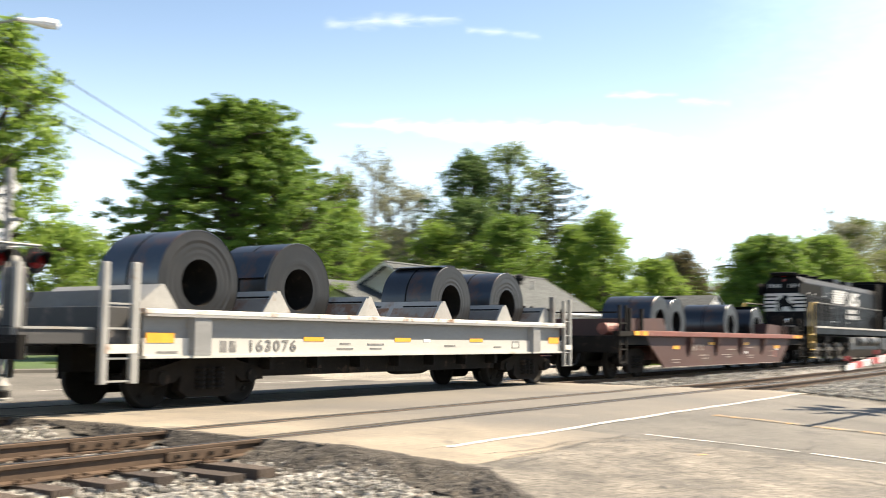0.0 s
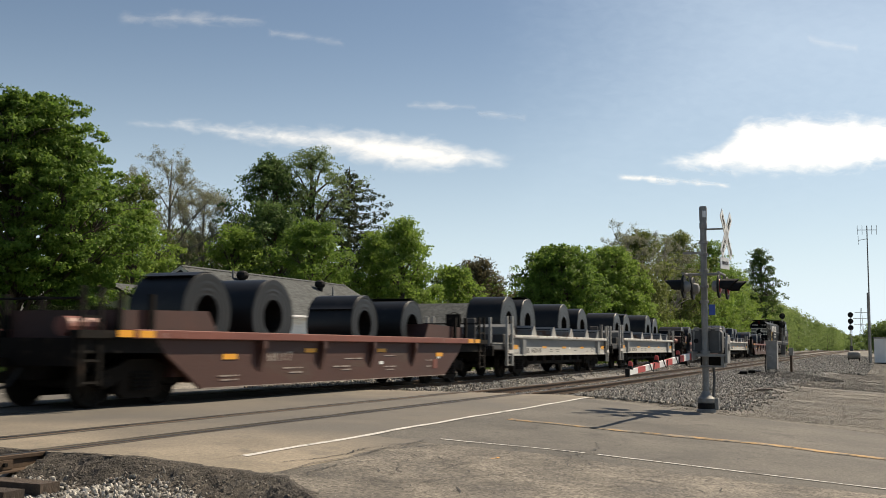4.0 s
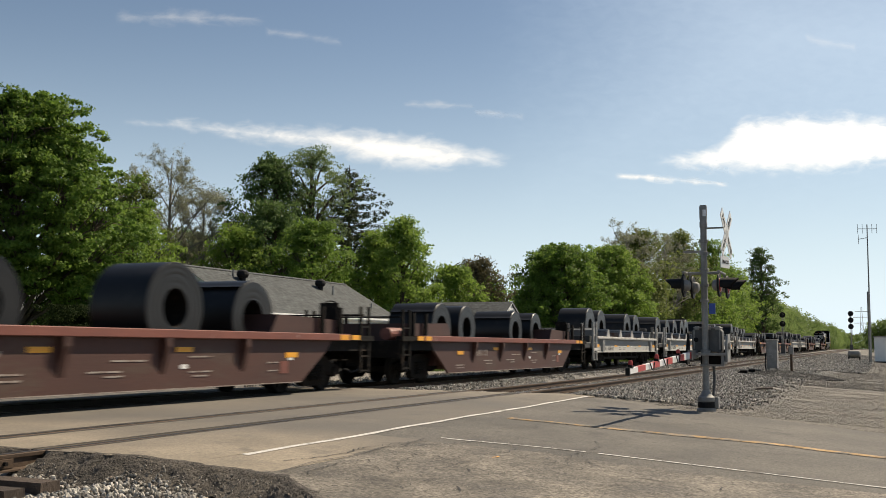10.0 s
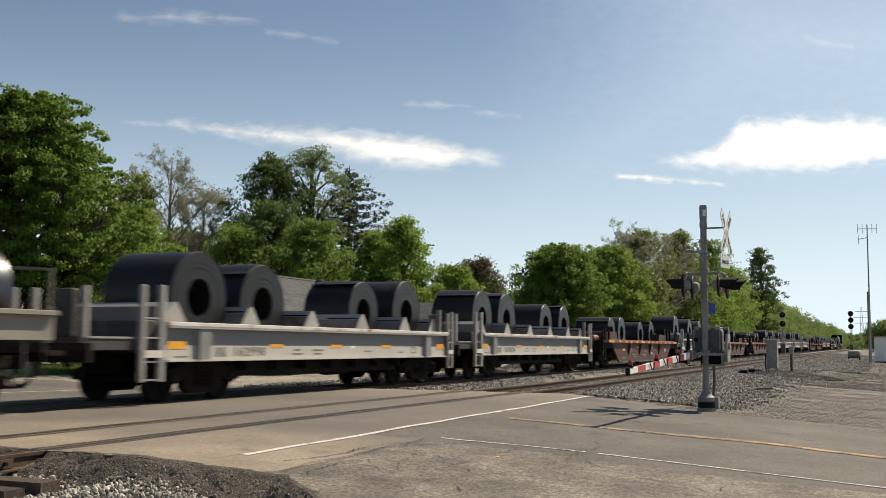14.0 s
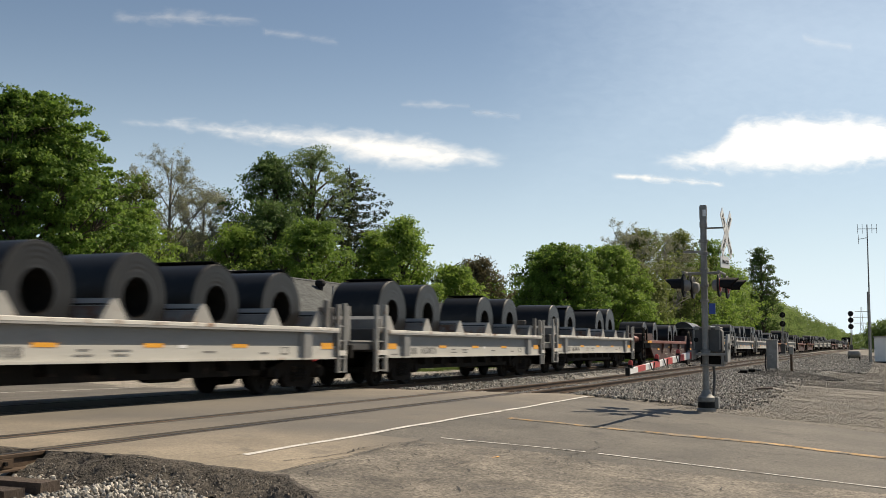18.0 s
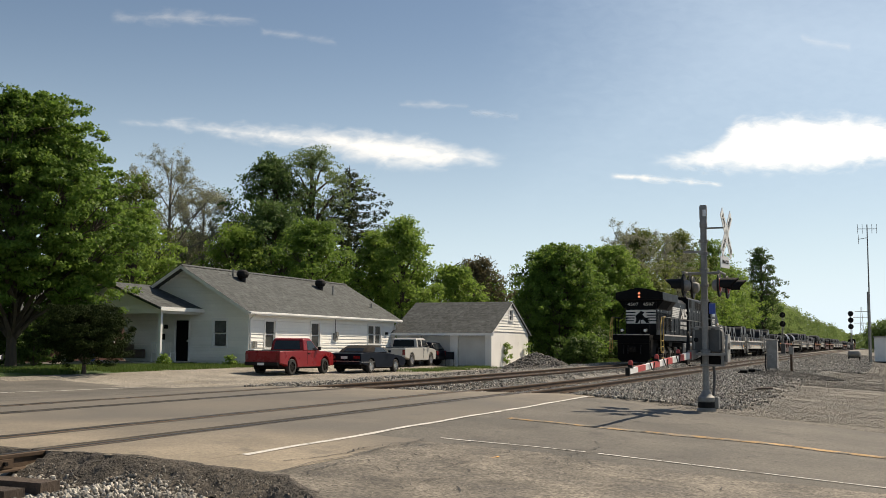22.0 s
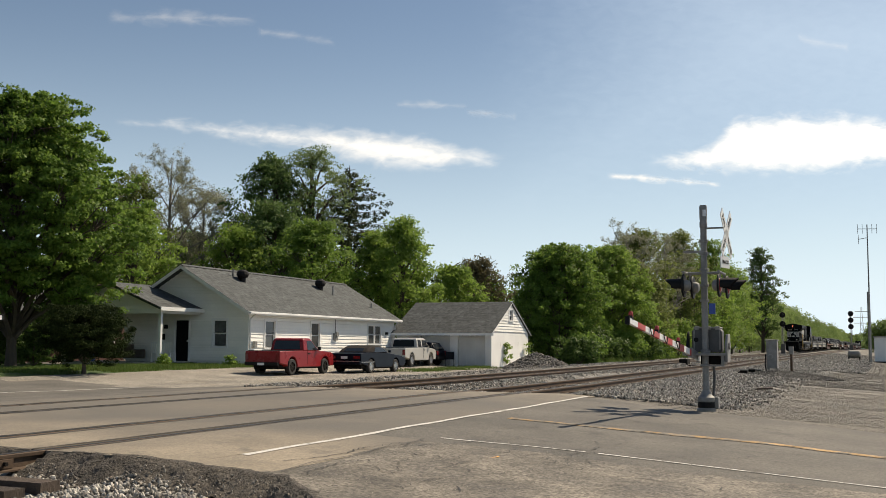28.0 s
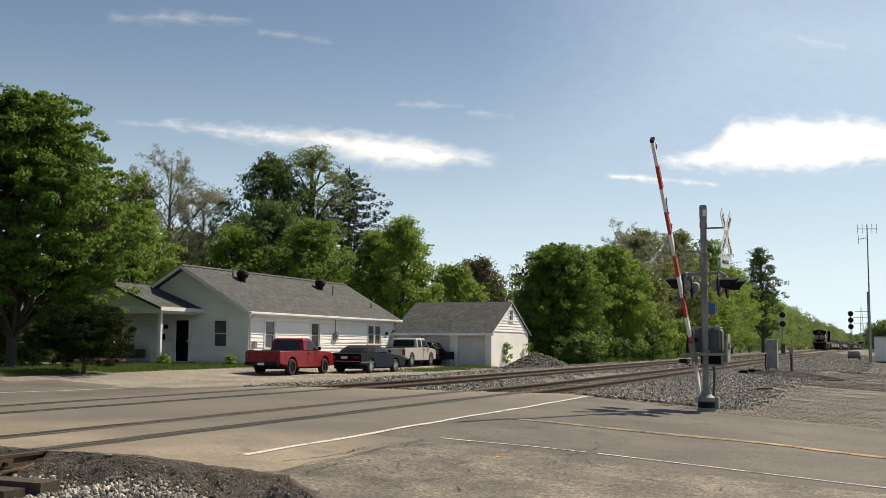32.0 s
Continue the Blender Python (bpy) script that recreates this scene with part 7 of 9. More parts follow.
    part("meter", Geo().box(50.2, 50.6, Y0 - 0.14, Y0 - 0.03, 1.35, 1.75).lathe([(0, -0.08), (0.13, -0.08), (0.14, 0)], "y", 14, (50.4, Y0 - 0.14, 1.7)), GALV, h)
    part("conduit", Geo().tube([(50.4, Y0 - 0.06, 1.75), (50.4, Y0 - 0.06, EV - 0.2)], 0.025, 6), GALV, h)
    part("wall_vent", Geo().box(56.7, 56.95, Y0 - 0.12, Y0 - 0.03, 1.75, 1.9), BLACK_PAINT, h)
    part("utility_box", Geo().box(42.25, 42.5, Y0 - 0.16, Y0 - 0.045, 0.95, 1.25), GALV, h, bevel=0.02)
    # porch before the gable end
    PX, PY0, PY1, PE = 38.9, 22.3, 28.4, 2.80
    part("porch_floor", Geo().box(PX, X0 - 0.03, PY0 + 0.2, PY1 - 0.2, z0 - 0.3, z0 + 0.2), CONCRETE, h)
    pr_y = (PY0 + PY1) / 2
    pz = 4.05
    roof_slope(h, "x", (PX - 0.3, X0 + 0.3), (PY0 - 0.2, PE), (pr_y, pz), 12, "porch_roof")
    roof_slope(h, "x", (PX - 0.3, X0 + 0.3), (PY1 + 0.2, PE), (pr_y, pz), 12, "porch_roof")
    ps = (pz - PE) / (pr_y - PY0 + 0.2)
    pg = facing("y", PX, -1)
    wall_piece(pg, "siding_board", SIDING, h, PY0, PY1, PE - 0.08, pz - 0.1, [], 0.022, 0.0, 0.17, lambda z: (PY0 - 0.1 + max(0, z - PE) / ps, PY1 + 0.1 - max(0, z - PE) / ps))
    part("porch_gable", Geo().prism([(PY0, PE - 0.05), (PY1, PE - 0.05), (pr_y, pz - 0.1)], "x", PX + 0.01, PX + 0.1), BLOCK, h)
    part("porch_beam", Geo().box(PX, PX + 0.15, PY0, PY1, PE - 0.28, PE - 0.05), TRIM_WHITE, h)
    part("porch_beam", Geo().box(PX + 0.15, X0 - 0.03, PY0, PY0 + 0.15, PE - 0.28, PE - 0.05), TRIM_WHITE, h)
    part("porch_fascia", Geo().box(PX - 0.3, X0, PY0 - 0.24, PY0 - 0.2, PE - 0.16, PE + 0.02), TRIM_WHITE, h)
    for y in (PY0 + 0.1, PY1 - 0.2):
        part("porch_post", Geo().box(PX + 0.02, PX + 0.17, y - 0.07, y + 0.08, z0 + 0.2, PE - 0.28), TRIM_WHITE, h, bevel=0.015)
    part("mailbox", Geo().box(X0 - 0.16, X0 - 0.03, 24.4, 24.75, 1.3, 1.6), BLACK_PAINT, h)
    part("porch_light", Geo().box(X0 - 0.14, X0 - 0.03, 24.25, 24.4, 1.85, 2.05), BLACK_PAINT, h)
    return h


main_house()


def porch_bench():
    b = thing("porch_bench", "white slatted wooden bench on the porch", "bench", at=pose(40.4, 23.3, 0.22, 0, 0, 90))
    part("seat", Geo().box(-0.6, 0.6, -0.22, 0.22, 0.42, 0.46), TRIM_WHITE, b)
    for x in (-0.55, 0.55):
        for y in (-0.2, 0.2):
            part("leg", Geo().box(x - 0.03, x + 0.03, y - 0.03, y + 0.03, 0, 0.42), TRIM_WHITE, b)
    back = part("backrest", Geo().box(-0.6, 0.6, 0.19, 0.22, 0.9, 0.96), TRIM_WHITE, b)
    for i in range(10):
        part("slat", Geo().box(-0.55 + i * 0.12, -0.50 + i * 0.12, 0.195, 0.215, 0.46, 0.9), TRIM_WHITE, back)


porch_bench()


def garage():
    g = thing("garage", "white block garage with grey gable roof and two doors", "garage")
    X0, X1, Y0, Y1, EV, RX_, RZ = 57.8, 64.7, 12.9, 19.2, 1.98, 61.27, 3.85
    z0 = -0.2
    doors = [(13.3, 15.1, z0, 1.75), (15.6, 17.6, z0, 1.75)]
    sw_, gw = facing("y", X0, -1), facing("x", Y0, -1)
    hole = [(60.82, 61.55, 2.68, 3.42)]
    wall_piece(sw_, "wall", BLOCK, g, Y0, Y1, z0 - 0.2, EV, doors, 0.2, -0.2)
    wall_piece(gw, "wall", BLOCK, g, X0 + 0.2, X1 - 0.2, z0 - 0.2, EV, [], 0.2, -0.2)
    slope = (RZ - EV) / (RX_ - X0)
    clip = lambda z: (X0 + (z - EV) / slope, X1 - (z - EV) / slope)
    wall_piece(gw, "siding_board", SIDING, g, X0, X1, EV, RZ - 0.05, hole, 0.024, 0.0, 0.17, clip)
    wall_piece(gw, "gable_wall", BLOCK, g, X0, X1, EV, RZ - 0.05, hole, 0.1, -0.12, 0.34, clip)
    part("wall", Geo().box(X1 - 0.2, X1, Y0, Y1, z0 - 0.2, EV), BLOCK, g)
    part("wall", Geo().box(X0 + 0.2, X1 - 0.2, Y1 - 0.2, Y1, z0 - 0.2, EV), BLOCK, g)
    window(g, "x", Y0, -1, 60.88, 61.49, 2.72, 3.38)
    for a, b, c, d in doors:
        dr = part("garage_door", sw_(a + 0.03, b - 0.03, -0.19, -0.15, c, d - 0.05), DOOR_GREY, g, "pale grey panelled garage door")
        # black sheet behind the door, drawing the shadow line round its edges
        part("door_gap", sw_(a, b, -0.21, -0.195, c, d), LOCO_DARK, dr)
        for i in range(4):
            for k in range(3):
                w = (b - a) / 3
                hh = (d - c) / 4
                part("panel", sw_(a + k * w + 0.06, a + (k + 1) * w - 0.06, -0.15, -0.138, c + i * hh + 0.05, c + (i + 1) * hh - 0.06), DOOR_GREY, dr)
        part("door_trim", sw_(a - 0.1, b + 0.1, 0.0, 0.03, d, d + 0.1), TRIM_WHITE, dr)
    ez = EV - 0.3 * slope + 0.05
    roof_slope(g, "y", (Y0 - 0.10, Y1 + 0.25), (X0 - 0.3, ez), (RX_, RZ + 0.05), 18)
    roof_slope(g, "y", (Y0 - 0.10, Y1 + 0.25), (X1 + 0.3, ez), (RX_, RZ + 0.05), 18)
    for s, xe in ((-1, X0 - 0.3), (1, X1 + 0.3)):
        part("rake_board", Geo().add([(x, y, z) for y in (Y0 - 0.13, Y0 - 0.102) for x, z in ((xe, ez - 0.09), (xe, ez - 0.01), (RX_, RZ + 0.03), (RX_, RZ - 0.05))], [(0, 1, 2, 3), (7, 6, 5, 4), (0, 4, 5, 1), (1, 5, 6, 2), (2, 6, 7, 3), (3, 7, 4, 0)]), TRIM_WHITE, g)
    part("fascia", Geo().box(X0 - 0.33, X0 - 0.3, Y0 - 0.25, Y1 + 0.25, ez - 0.15, ez), TRIM_WHITE, g)
    part("lean_to_wall", Geo().box(X1, X1 + 1.3, Y0 + 0.6, Y1, z0 - 0.2, 1.6), BLOCK, g)
    part("lean_to_roof", Geo().add([(x, y, z) for y in (Y0 + 0.4, Y1) for x, z in ((X1, 1.75), (X1 + 1.5, 1.5), (X1 + 1.5, 1.57), (X1, 1.83))], [(0, 1, 2, 3), (7, 6, 5, 4), (0, 4, 5, 1), (1, 5, 6, 2), (2, 6, 7, 3), (3, 7, 4, 0)]), SHINGLE, g)
    return g


garage()


def plain_house(x, y, w, d, h, rz, walls, label, turn=0):
    """A neighbour's house, mostly hidden by trees."""
    t = thing("house", label, "house", at=pose(x, y, land(x, y), 0, 0, turn))
    part("wall", Geo().box(-w / 2, w / 2, -d / 2, d / 2, -0.3, h), walls, t)
    for s in (-1, 1):
        part("roof", Geo().add([(a, b, c) for a in (-w / 2 - 0.4, w / 2 + 0.4) for b, c in ((s * (d / 2 + 0.4), h - 0.15), (0, rz), (0, rz + 0.15), (s * (d / 2 + 0.4), h))], [(0, 1, 2, 3), (7, 6, 5, 4), (0, 4, 5, 1), (1, 5, 6, 2), (2, 6, 7, 3), (3, 7, 4, 0)]), SHINGLE, t)
        part("gable", Geo().prism([(-d / 2, h), (d / 2, h), (0, rz)], "x", s * w / 2 - 0.1, s * w / 2), walls, t)
    for k in (-0.28, 0.12, 0.34):
        wn_ = part("window", Geo().box(k * w - 0.5, k * w + 0.5, -d / 2 - 0.05, -d / 2 - 0.003, 0.9, 2.1), TRIM_WHITE, t)
        part("pane", Geo().box(k * w - 0.42, k * w + 0.42, -d / 2 - 0.06, -d / 2 - 0.052, 0.98, 2.02), GLASS, wn_)
    return t


plain_house(44.5, 36.5, 9, 7, 2.7, 4.9, RED_CAR, "low house with brown roof half hidden behind trees")
plain_house(24, 46, 12, 9, 3.0, 5.4, RED_CAR, "brown brick house in the shade of trees")


# ---- parked vehicles: x runs from tail to nose, the wheels stand on z = 0 ----
def wheel(parent, x, y, r, w, rim, s):
    t = part("wheel", Geo().lathe([(r * 0.62, -w / 2), (r * 0.92, -w / 2), (r, -w / 2 + 0.04), (r, w / 2 - 0.04), (r * 0.92, w / 2), (r * 0.62, w / 2)], "y", 22, (x, y, r)), RUBBER, parent, "black tyre", smooth=True)
    f = s * w / 2
    part("rim", Geo().lathe([(r * 0.62, y + f), (r * 0.58, y + f - s * 0.04), (r * 0.2, y + f - s * 0.02), (0, y + f)], "y", 18, (x, 0, r)), rim, t, "wheel rim", smooth=True)
    for k in range(5):
        a = 2 * math.pi * k / 5
        m = Matrix.Translation((x + r * 0.38 * math.cos(a), y + f - s * 0.03, r + r * 0.38 * math.sin(a))) @ Euler((0, -a, 0)).to_matrix().to_4x4()
        part("spoke", Geo().box(-r * 0.2, r * 0.2, -0.015, 0.015, -r * 0.09, r * 0.09, m), rim, t)
    return t


def shell(name, prof, half, taper, material, parent, label="", bevel=0.065):
    """A body from a side outline, its upper points drawn in by taper(z)."""
    n = len(prof)
    g = Geo()
    for s in (-1, 1):
        g.v += [(x, s * half * taper(z), z) for x, z in prof]
    g.f = [tuple(range(n)), tuple(range(n, 2 * n))[::-1]] + [(i, (i + 1) % n, n + (i + 1) % n, n + i) for i in range(n)]
    return part(name, g, material, parent, label, bevel=bevel, smooth=True)


def arch(cx, r, n=7, z=0.0):
    return [(cx - r * math.cos(math.pi * i / (n - 1)), z + r * math.sin(math.pi * i / (n - 1))) for i in range(n)]


def pickup(at, paint, label, L=4.75, wb=2.9, ext=0.0, rim=BLACK_STEEL):
    t = thing("pickup_truck", label, "pickup truck", "parked vehicles", at=at)
    hw, r = 0.85, 0.34
    ax0, ax1 = 1.05, 1.05 + wb
    bed, cab1 = 1.95 - ext * 0.2, 3.35 + ext
    tp = lambda z: 1.0 if z < 0.95 else 1.0 - 0.22 * (z - 0.95)
    low = [(0.05, 0.42)] + [(0.05, 0.45)]
    prof = [(0.0, 0.5), (0.0, 1.0), (bed, 1.03), (bed + 0.05, 1.02), (cab1, 1.02), (L - 0.25, 0.96), (L - 0.02, 0.86), (L, 0.5), (L - 0.08, 0.36), (ax1 + 0.44, 0.34)]
    prof += [(x, z) for x, z in arch(ax1, 0.42, 7, 0.36)][::-1] + [(ax1 - 0.44, 0.32), (ax0 + 0.44, 0.32)] + [(x, z) for x, z in arch(ax0, 0.42, 7, 0.36)][::-1] + [(ax0 - 0.46, 0.42)]
    body = shell("body", prof, hw, tp, paint, t)
    part("bed_floor", Geo().box(0.08, bed - 0.08, -hw + 0.1, hw - 0.1, 1.0, 1.032), BLACK_PAINT, body)
    cabp = [(bed + 0.02, 1.0), (bed + 0.10, 1.50), (bed + 0.22, 1.56), (cab1 - 0.72, 1.57), (cab1 - 0.6, 1.54), (cab1 + 0.12, 1.0)]
    cb = shell("cab", cabp, hw, tp, paint, t)
    for s in (-1, 1):
        k = hw * 0.90
        part("side_window", Geo().add([(x, s * (hw * tp(z) + 0.006 - d), z) for d in (0, 0.01) for x, z in ((cab1 - 1.0 - ext * 0.3, 1.06), (cab1 - 0.98 - ext * 0.3, 1.46), (cab1 - 0.60, 1.46), (cab1 - 0.08, 1.06))], [(0, 1, 2, 3), (7, 6, 5, 4), (0, 4, 5, 1), (1, 5, 6, 2), (2, 6, 7, 3), (3, 7, 4, 0)]), GLASS, cb, "dark side window")
        if ext:
            part("side_window", Geo().add([(x, s * (hw * tp(z) + 0.006 - d), z) for d in (0, 0.01) for x, z in ((bed + 0.2, 1.06), (bed + 0.25, 1.46), (cab1 - 1.16 - ext * 0.3, 1.46), (cab1 - 1.14 - ext * 0.3, 1.06))], [(0, 1, 2, 3), (7, 6, 5, 4), (0, 4, 5, 1), (1, 5, 6, 2), (2, 6, 7, 3), (3, 7, 4, 0)]), GLASS, cb, "dark side window")
        part("door_gap", Geo().box(cab1 - 1.06, cab1 - 1.045, s * (hw + 0.002) - 0.004, s * (hw + 0.002) + 0.004, 0.42, 1.0), BLACK_PAINT, body)
        part("door_handle", Geo().box(cab1 - 0.98, cab1 - 0.82, s * (hw + 0.012) - 0.012, s * (hw + 0.012) + 0.012, 0.88, 0.92), BLACK_PAINT, body)
        part("mirror", Geo().box(cab1 - 0.22, cab1 - 0.1, s * (hw + 0.10) - 0.07, s * (hw + 0.10) + 0.07, 1.05, 1.2), BLACK_PAINT, cb, bevel=0.02)
        part("tail_lamp", Geo().box(-0.012, 0.04, s * (hw - 0.1) - 0.08, s * (hw - 0.1) + 0.08, 0.62, 0.92), TAIL, body, "red tail lamp")
        part("headlamp", Geo().box(L - 0.10, L + 0.005, s * (hw - 0.22) - 0.16, s * (hw - 0.22) + 0.16, 0.66, 0.80), CHROME, body, "clear headlamp")
        for a in (ax0, ax1):
            wheel(t, a, s * (hw - 0.11), r, 0.22, rim, s)
    part("rear_window", Geo().add([(bed + 0.07 + 0.165 * (z - 1.0) - 0.05 - d, y, z) for d in (0, 0.01) for y, z in ((-0.66, 1.08), (0.66, 1.08), (0.60, 1.46), (-0.60, 1.46))], [(0, 1, 2, 3), (7, 6, 5, 4), (0, 4, 5, 1), (1, 5, 6, 2), (2, 6, 7, 3), (3, 7, 4, 0)]), GLASS, cb, "dark rear window")
    part("windscreen", Geo().add([(cab1 + 0.13 - 1.32 * (z - 1.0) + d, y, z) for d in (0, 0.01) for y, z in ((-0.7, 1.06), (0.7, 1.06), (0.62, 1.48), (-0.62, 1.48))], [(0, 1, 2, 3), (7, 6, 5, 4), (0, 4, 5, 1), (1, 5, 6, 2), (2, 6, 7, 3), (3, 7, 4, 0)]), GLASS, cb, "windscreen")
    part("rear_bumper", Geo().box(-0.12, 0.02, -hw + 0.05, hw - 0.05, 0.40, 0.54), BLACK_PAINT if rim is BLACK_STEEL else CHROME, t, bevel=0.02)
    part("tailgate", Geo().box(-0.015, 0.0, -hw + 0.2, hw - 0.2, 0.56, 0.98), paint, body, bevel=0.005)
    part("plate", Geo().box(-0.13, -0.118, -0.16, 0.16, 0.42, 0.52), SIGN_WHITE, t)
    part("front_bumper", Geo().box(L - 0.06, L + 0.08, -hw + 0.04, hw - 0.04, 0.36, 0.54), paint, t, bevel=0.03)
    part("underbody", Geo().box(0.3, L - 0.3, -0.6, 0.6, 0.25, 0.45), BLACK_STEEL, t)
    return t


def coupe(at):
    """Dark low convertible with its soft top up."""
    t = thing("convertible_car", "dark blue convertible car with black soft top", "car", "parked vehicles", at=at)
    hw, r, L, ax0, ax1 = 0.88, 0.32, 4.75, 1.05, 3.65
    tp = lambda z: 1.0 if z < 0.75 else 1.0 - 0.35 * (z - 0.75)
    prof = [(0.06, 0.45), (0.0, 0.62), (0.05, 0.90), (0.5, 0.95), (1.9, 0.95), (3.0, 0.92), (4.3, 0.78), (L - 0.05, 0.66), (L, 0.45), (L - 0.15, 0.3), (ax1 + 0.4, 0.28)]
    prof += arch(ax1, 0.39, 7, 0.32)[::-1] + [(ax1 - 0.41, 0.26), (ax0 + 0.41, 0.26)] + arch(ax0, 0.39, 7, 0.32)[::-1] + [(ax0 - 0.42, 0.34)]
    b = shell("body", prof, hw, tp, NAVY, t)
    top = shell("soft_top", [(0.75, 0.94), (1.05, 1.14), (1.5, 1.27), (2.2, 1.28), (2.45, 1.24), (3.05, 0.93)], 0.76, lambda z: 1.0 - 0.35 * max(0, z - 0.95), SOFT_TOP, t, "black fabric soft top", 0.07)
    for s in (-1, 1):
        part("side_window", Geo().add([(x, s * (0.76 * (1.0 - 0.35 * (z - 0.95)) + 0.008 - d), z) for d in (0, 0.01) for x, z in ((1.55, 0.97), (1.75, 1.2), (2.4, 1.2), (2.9, 0.97))], [(0, 1, 2, 3), (7, 6, 5, 4), (0, 4, 5, 1), (1, 5, 6, 2), (2, 6, 7, 3), (3, 7, 4, 0)]), GLASS, top, "side window")
        part("tail_lamp", Geo().box(-0.01, 0.05, s * 0.64 - 0.17, s * 0.64 + 0.17, 0.66, 0.80), TAIL, b, "dark red tail lamp")
        part("mirror", Geo().box(2.75, 2.88, s * 0.93 - 0.06, s * 0.93 + 0.06, 0.95, 1.06), NAVY, b, bevel=0.02)
        part("chrome_strip", Geo().box(0.02, 1.3, s * (hw + 0.003) - 0.006, s * (hw + 0.003) + 0.006, 0.50, 0.53), CHROME, b)
        for a in (ax0, ax1):
            wheel(t, a, s * (hw - 0.12), r, 0.22, CHROME, s)
    part("rear_window", Geo().add([(0.80 + 1.45 * (z - 0.95) - 0.03 - d, y, z) for d in (0, 0.01) for y, z in ((-0.5, 1.0), (0.5, 1.0), (0.45, 1.16), (-0.45, 1.16))], [(0, 1, 2, 3), (7, 6, 5, 4), (0, 4, 5, 1), (1, 5, 6, 2), (2, 6, 7, 3), (3, 7, 4, 0)]), GLASS, top, "rear window")
    part("rear_bumper", Geo().box(-0.10, 0.1, -hw + 0.02, hw - 0.02, 0.40, 0.56), NAVY, t, bevel=0.03)
    part("chrome_bar", Geo().box(-0.11, -0.09, -hw + 0.05, hw - 0.05, 0.54, 0.57), CHROME, t)
    part("plate", Geo().box(-0.02, -0.008, -0.17, 0.17, 0.66, 0.78), SIGN_WHITE, t)
    part("underbody", Geo().box(0.3, L - 0.3, -0.7, 0.7, 0.2, 0.4), BLACK_STEEL, t)
    return t


pickup(pose(36.65, 15.2, land(37.5, 15.2) + 0.01, 0, 0, 1.5), RED_TRUCK, "red pickup truck parked on the gravel drive")
coupe(pose(41.75, 14.1, land(43, 14.1) + 0.01, 0, 0, 0))
pickup(pose(51.0, 16.25, land(52, 16.5) + 0.01, 0, 0, 4), TAN_PAINT, "pale tan extended-cab pickup truck parked by the house", 5.0, 3.1, 0.55, CHROME)


def hatchback(at):
    """Small dark car, tail towards the road."""
    t = thing("hatchback_car", "small dark grey hatchback car parked before the garage", "car", "parked vehicles", at=at)
    hw, L, ax0, ax1 = 0.78, 3.5, 0.6, 2.85
    tp = lambda z: 1.0 if z < 0.8 else 1.0 - 0.30 * (z - 0.8)
    prof = [(0.05, 0.38), (0.0, 0.60), (0.06, 0.88), (0.9, 0.93), (2.4, 0.92), (3.3, 0.78), (L, 0.60), (L - 0.04, 0.36), (ax1 + 0.38, 0.28)]
    prof += arch(ax1, 0.36, 7, 0.29)[::-1] + [(ax1 - 0.38, 0.26), (ax0 + 0.38, 0.26)] + arch(ax0, 0.36, 7, 0.29)[::-1] + [(ax0 - 0.38, 0.30)]
    b = shell("body", prof, hw, tp, NAVY, t)
    cabin = shell("cabin", [(0.10, 0.90), (0.42, 1.34), (0.8, 1.40), (1.6, 1.39), (2.4, 0.92)], 0.72, lambda z: 1.0 - 0.34 * max(0, z - 0.9), NAVY, t, "", 0.05)
    part("rear_window", Geo().add([(0.12 + 0.72 * (z - 0.92) - 0.02 - d, y, z) for d in (0, 0.01) for y, z in ((-0.58, 0.97), (0.58, 0.97), (0.50, 1.28), (-0.50, 1.28))], [(0, 1, 2, 3), (7, 6, 5, 4), (0, 4, 5, 1), (1, 5, 6, 2), (2, 6, 7, 3), (3, 7, 4, 0)]), GLASS, cabin, "rear window")
    for s in (-1, 1):
        part("side_window", Geo().add([(x, s * (0.72 * (1.0 - 0.34 * (z - 0.9)) + 0.008 - d), z) for d in (0, 0.01) for x, z in ((0.5, 0.96), (0.7, 1.28), (1.55, 1.28), (2.1, 0.96))], [(0, 1, 2, 3), (7, 6, 5, 4), (0, 4, 5, 1), (1, 5, 6, 2), (2, 6, 7, 3), (3, 7, 4, 0)]), GLASS, cabin, "side window")
        part("tail_lamp", Geo().box(-0.01, 0.05, s * 0.62 - 0.1, s * 0.62 + 0.1, 0.62, 0.84), TAIL, b, "dark red tail lamp")
        for a in (ax0, ax1):
            wheel(t, a, s * (hw - 0.11), 0.29, 0.19, BLACK_STEEL, s)
    part("rear_bumper", Geo().box(-0.07, 0.08, -hw + 0.03, hw - 0.03, 0.34, 0.52), SOFT_TOP, t, bevel=0.03)
    return t


hatchback(pose(56.9, 15.75, land(56.9, 16) + 0.01, 0, 0, 90))


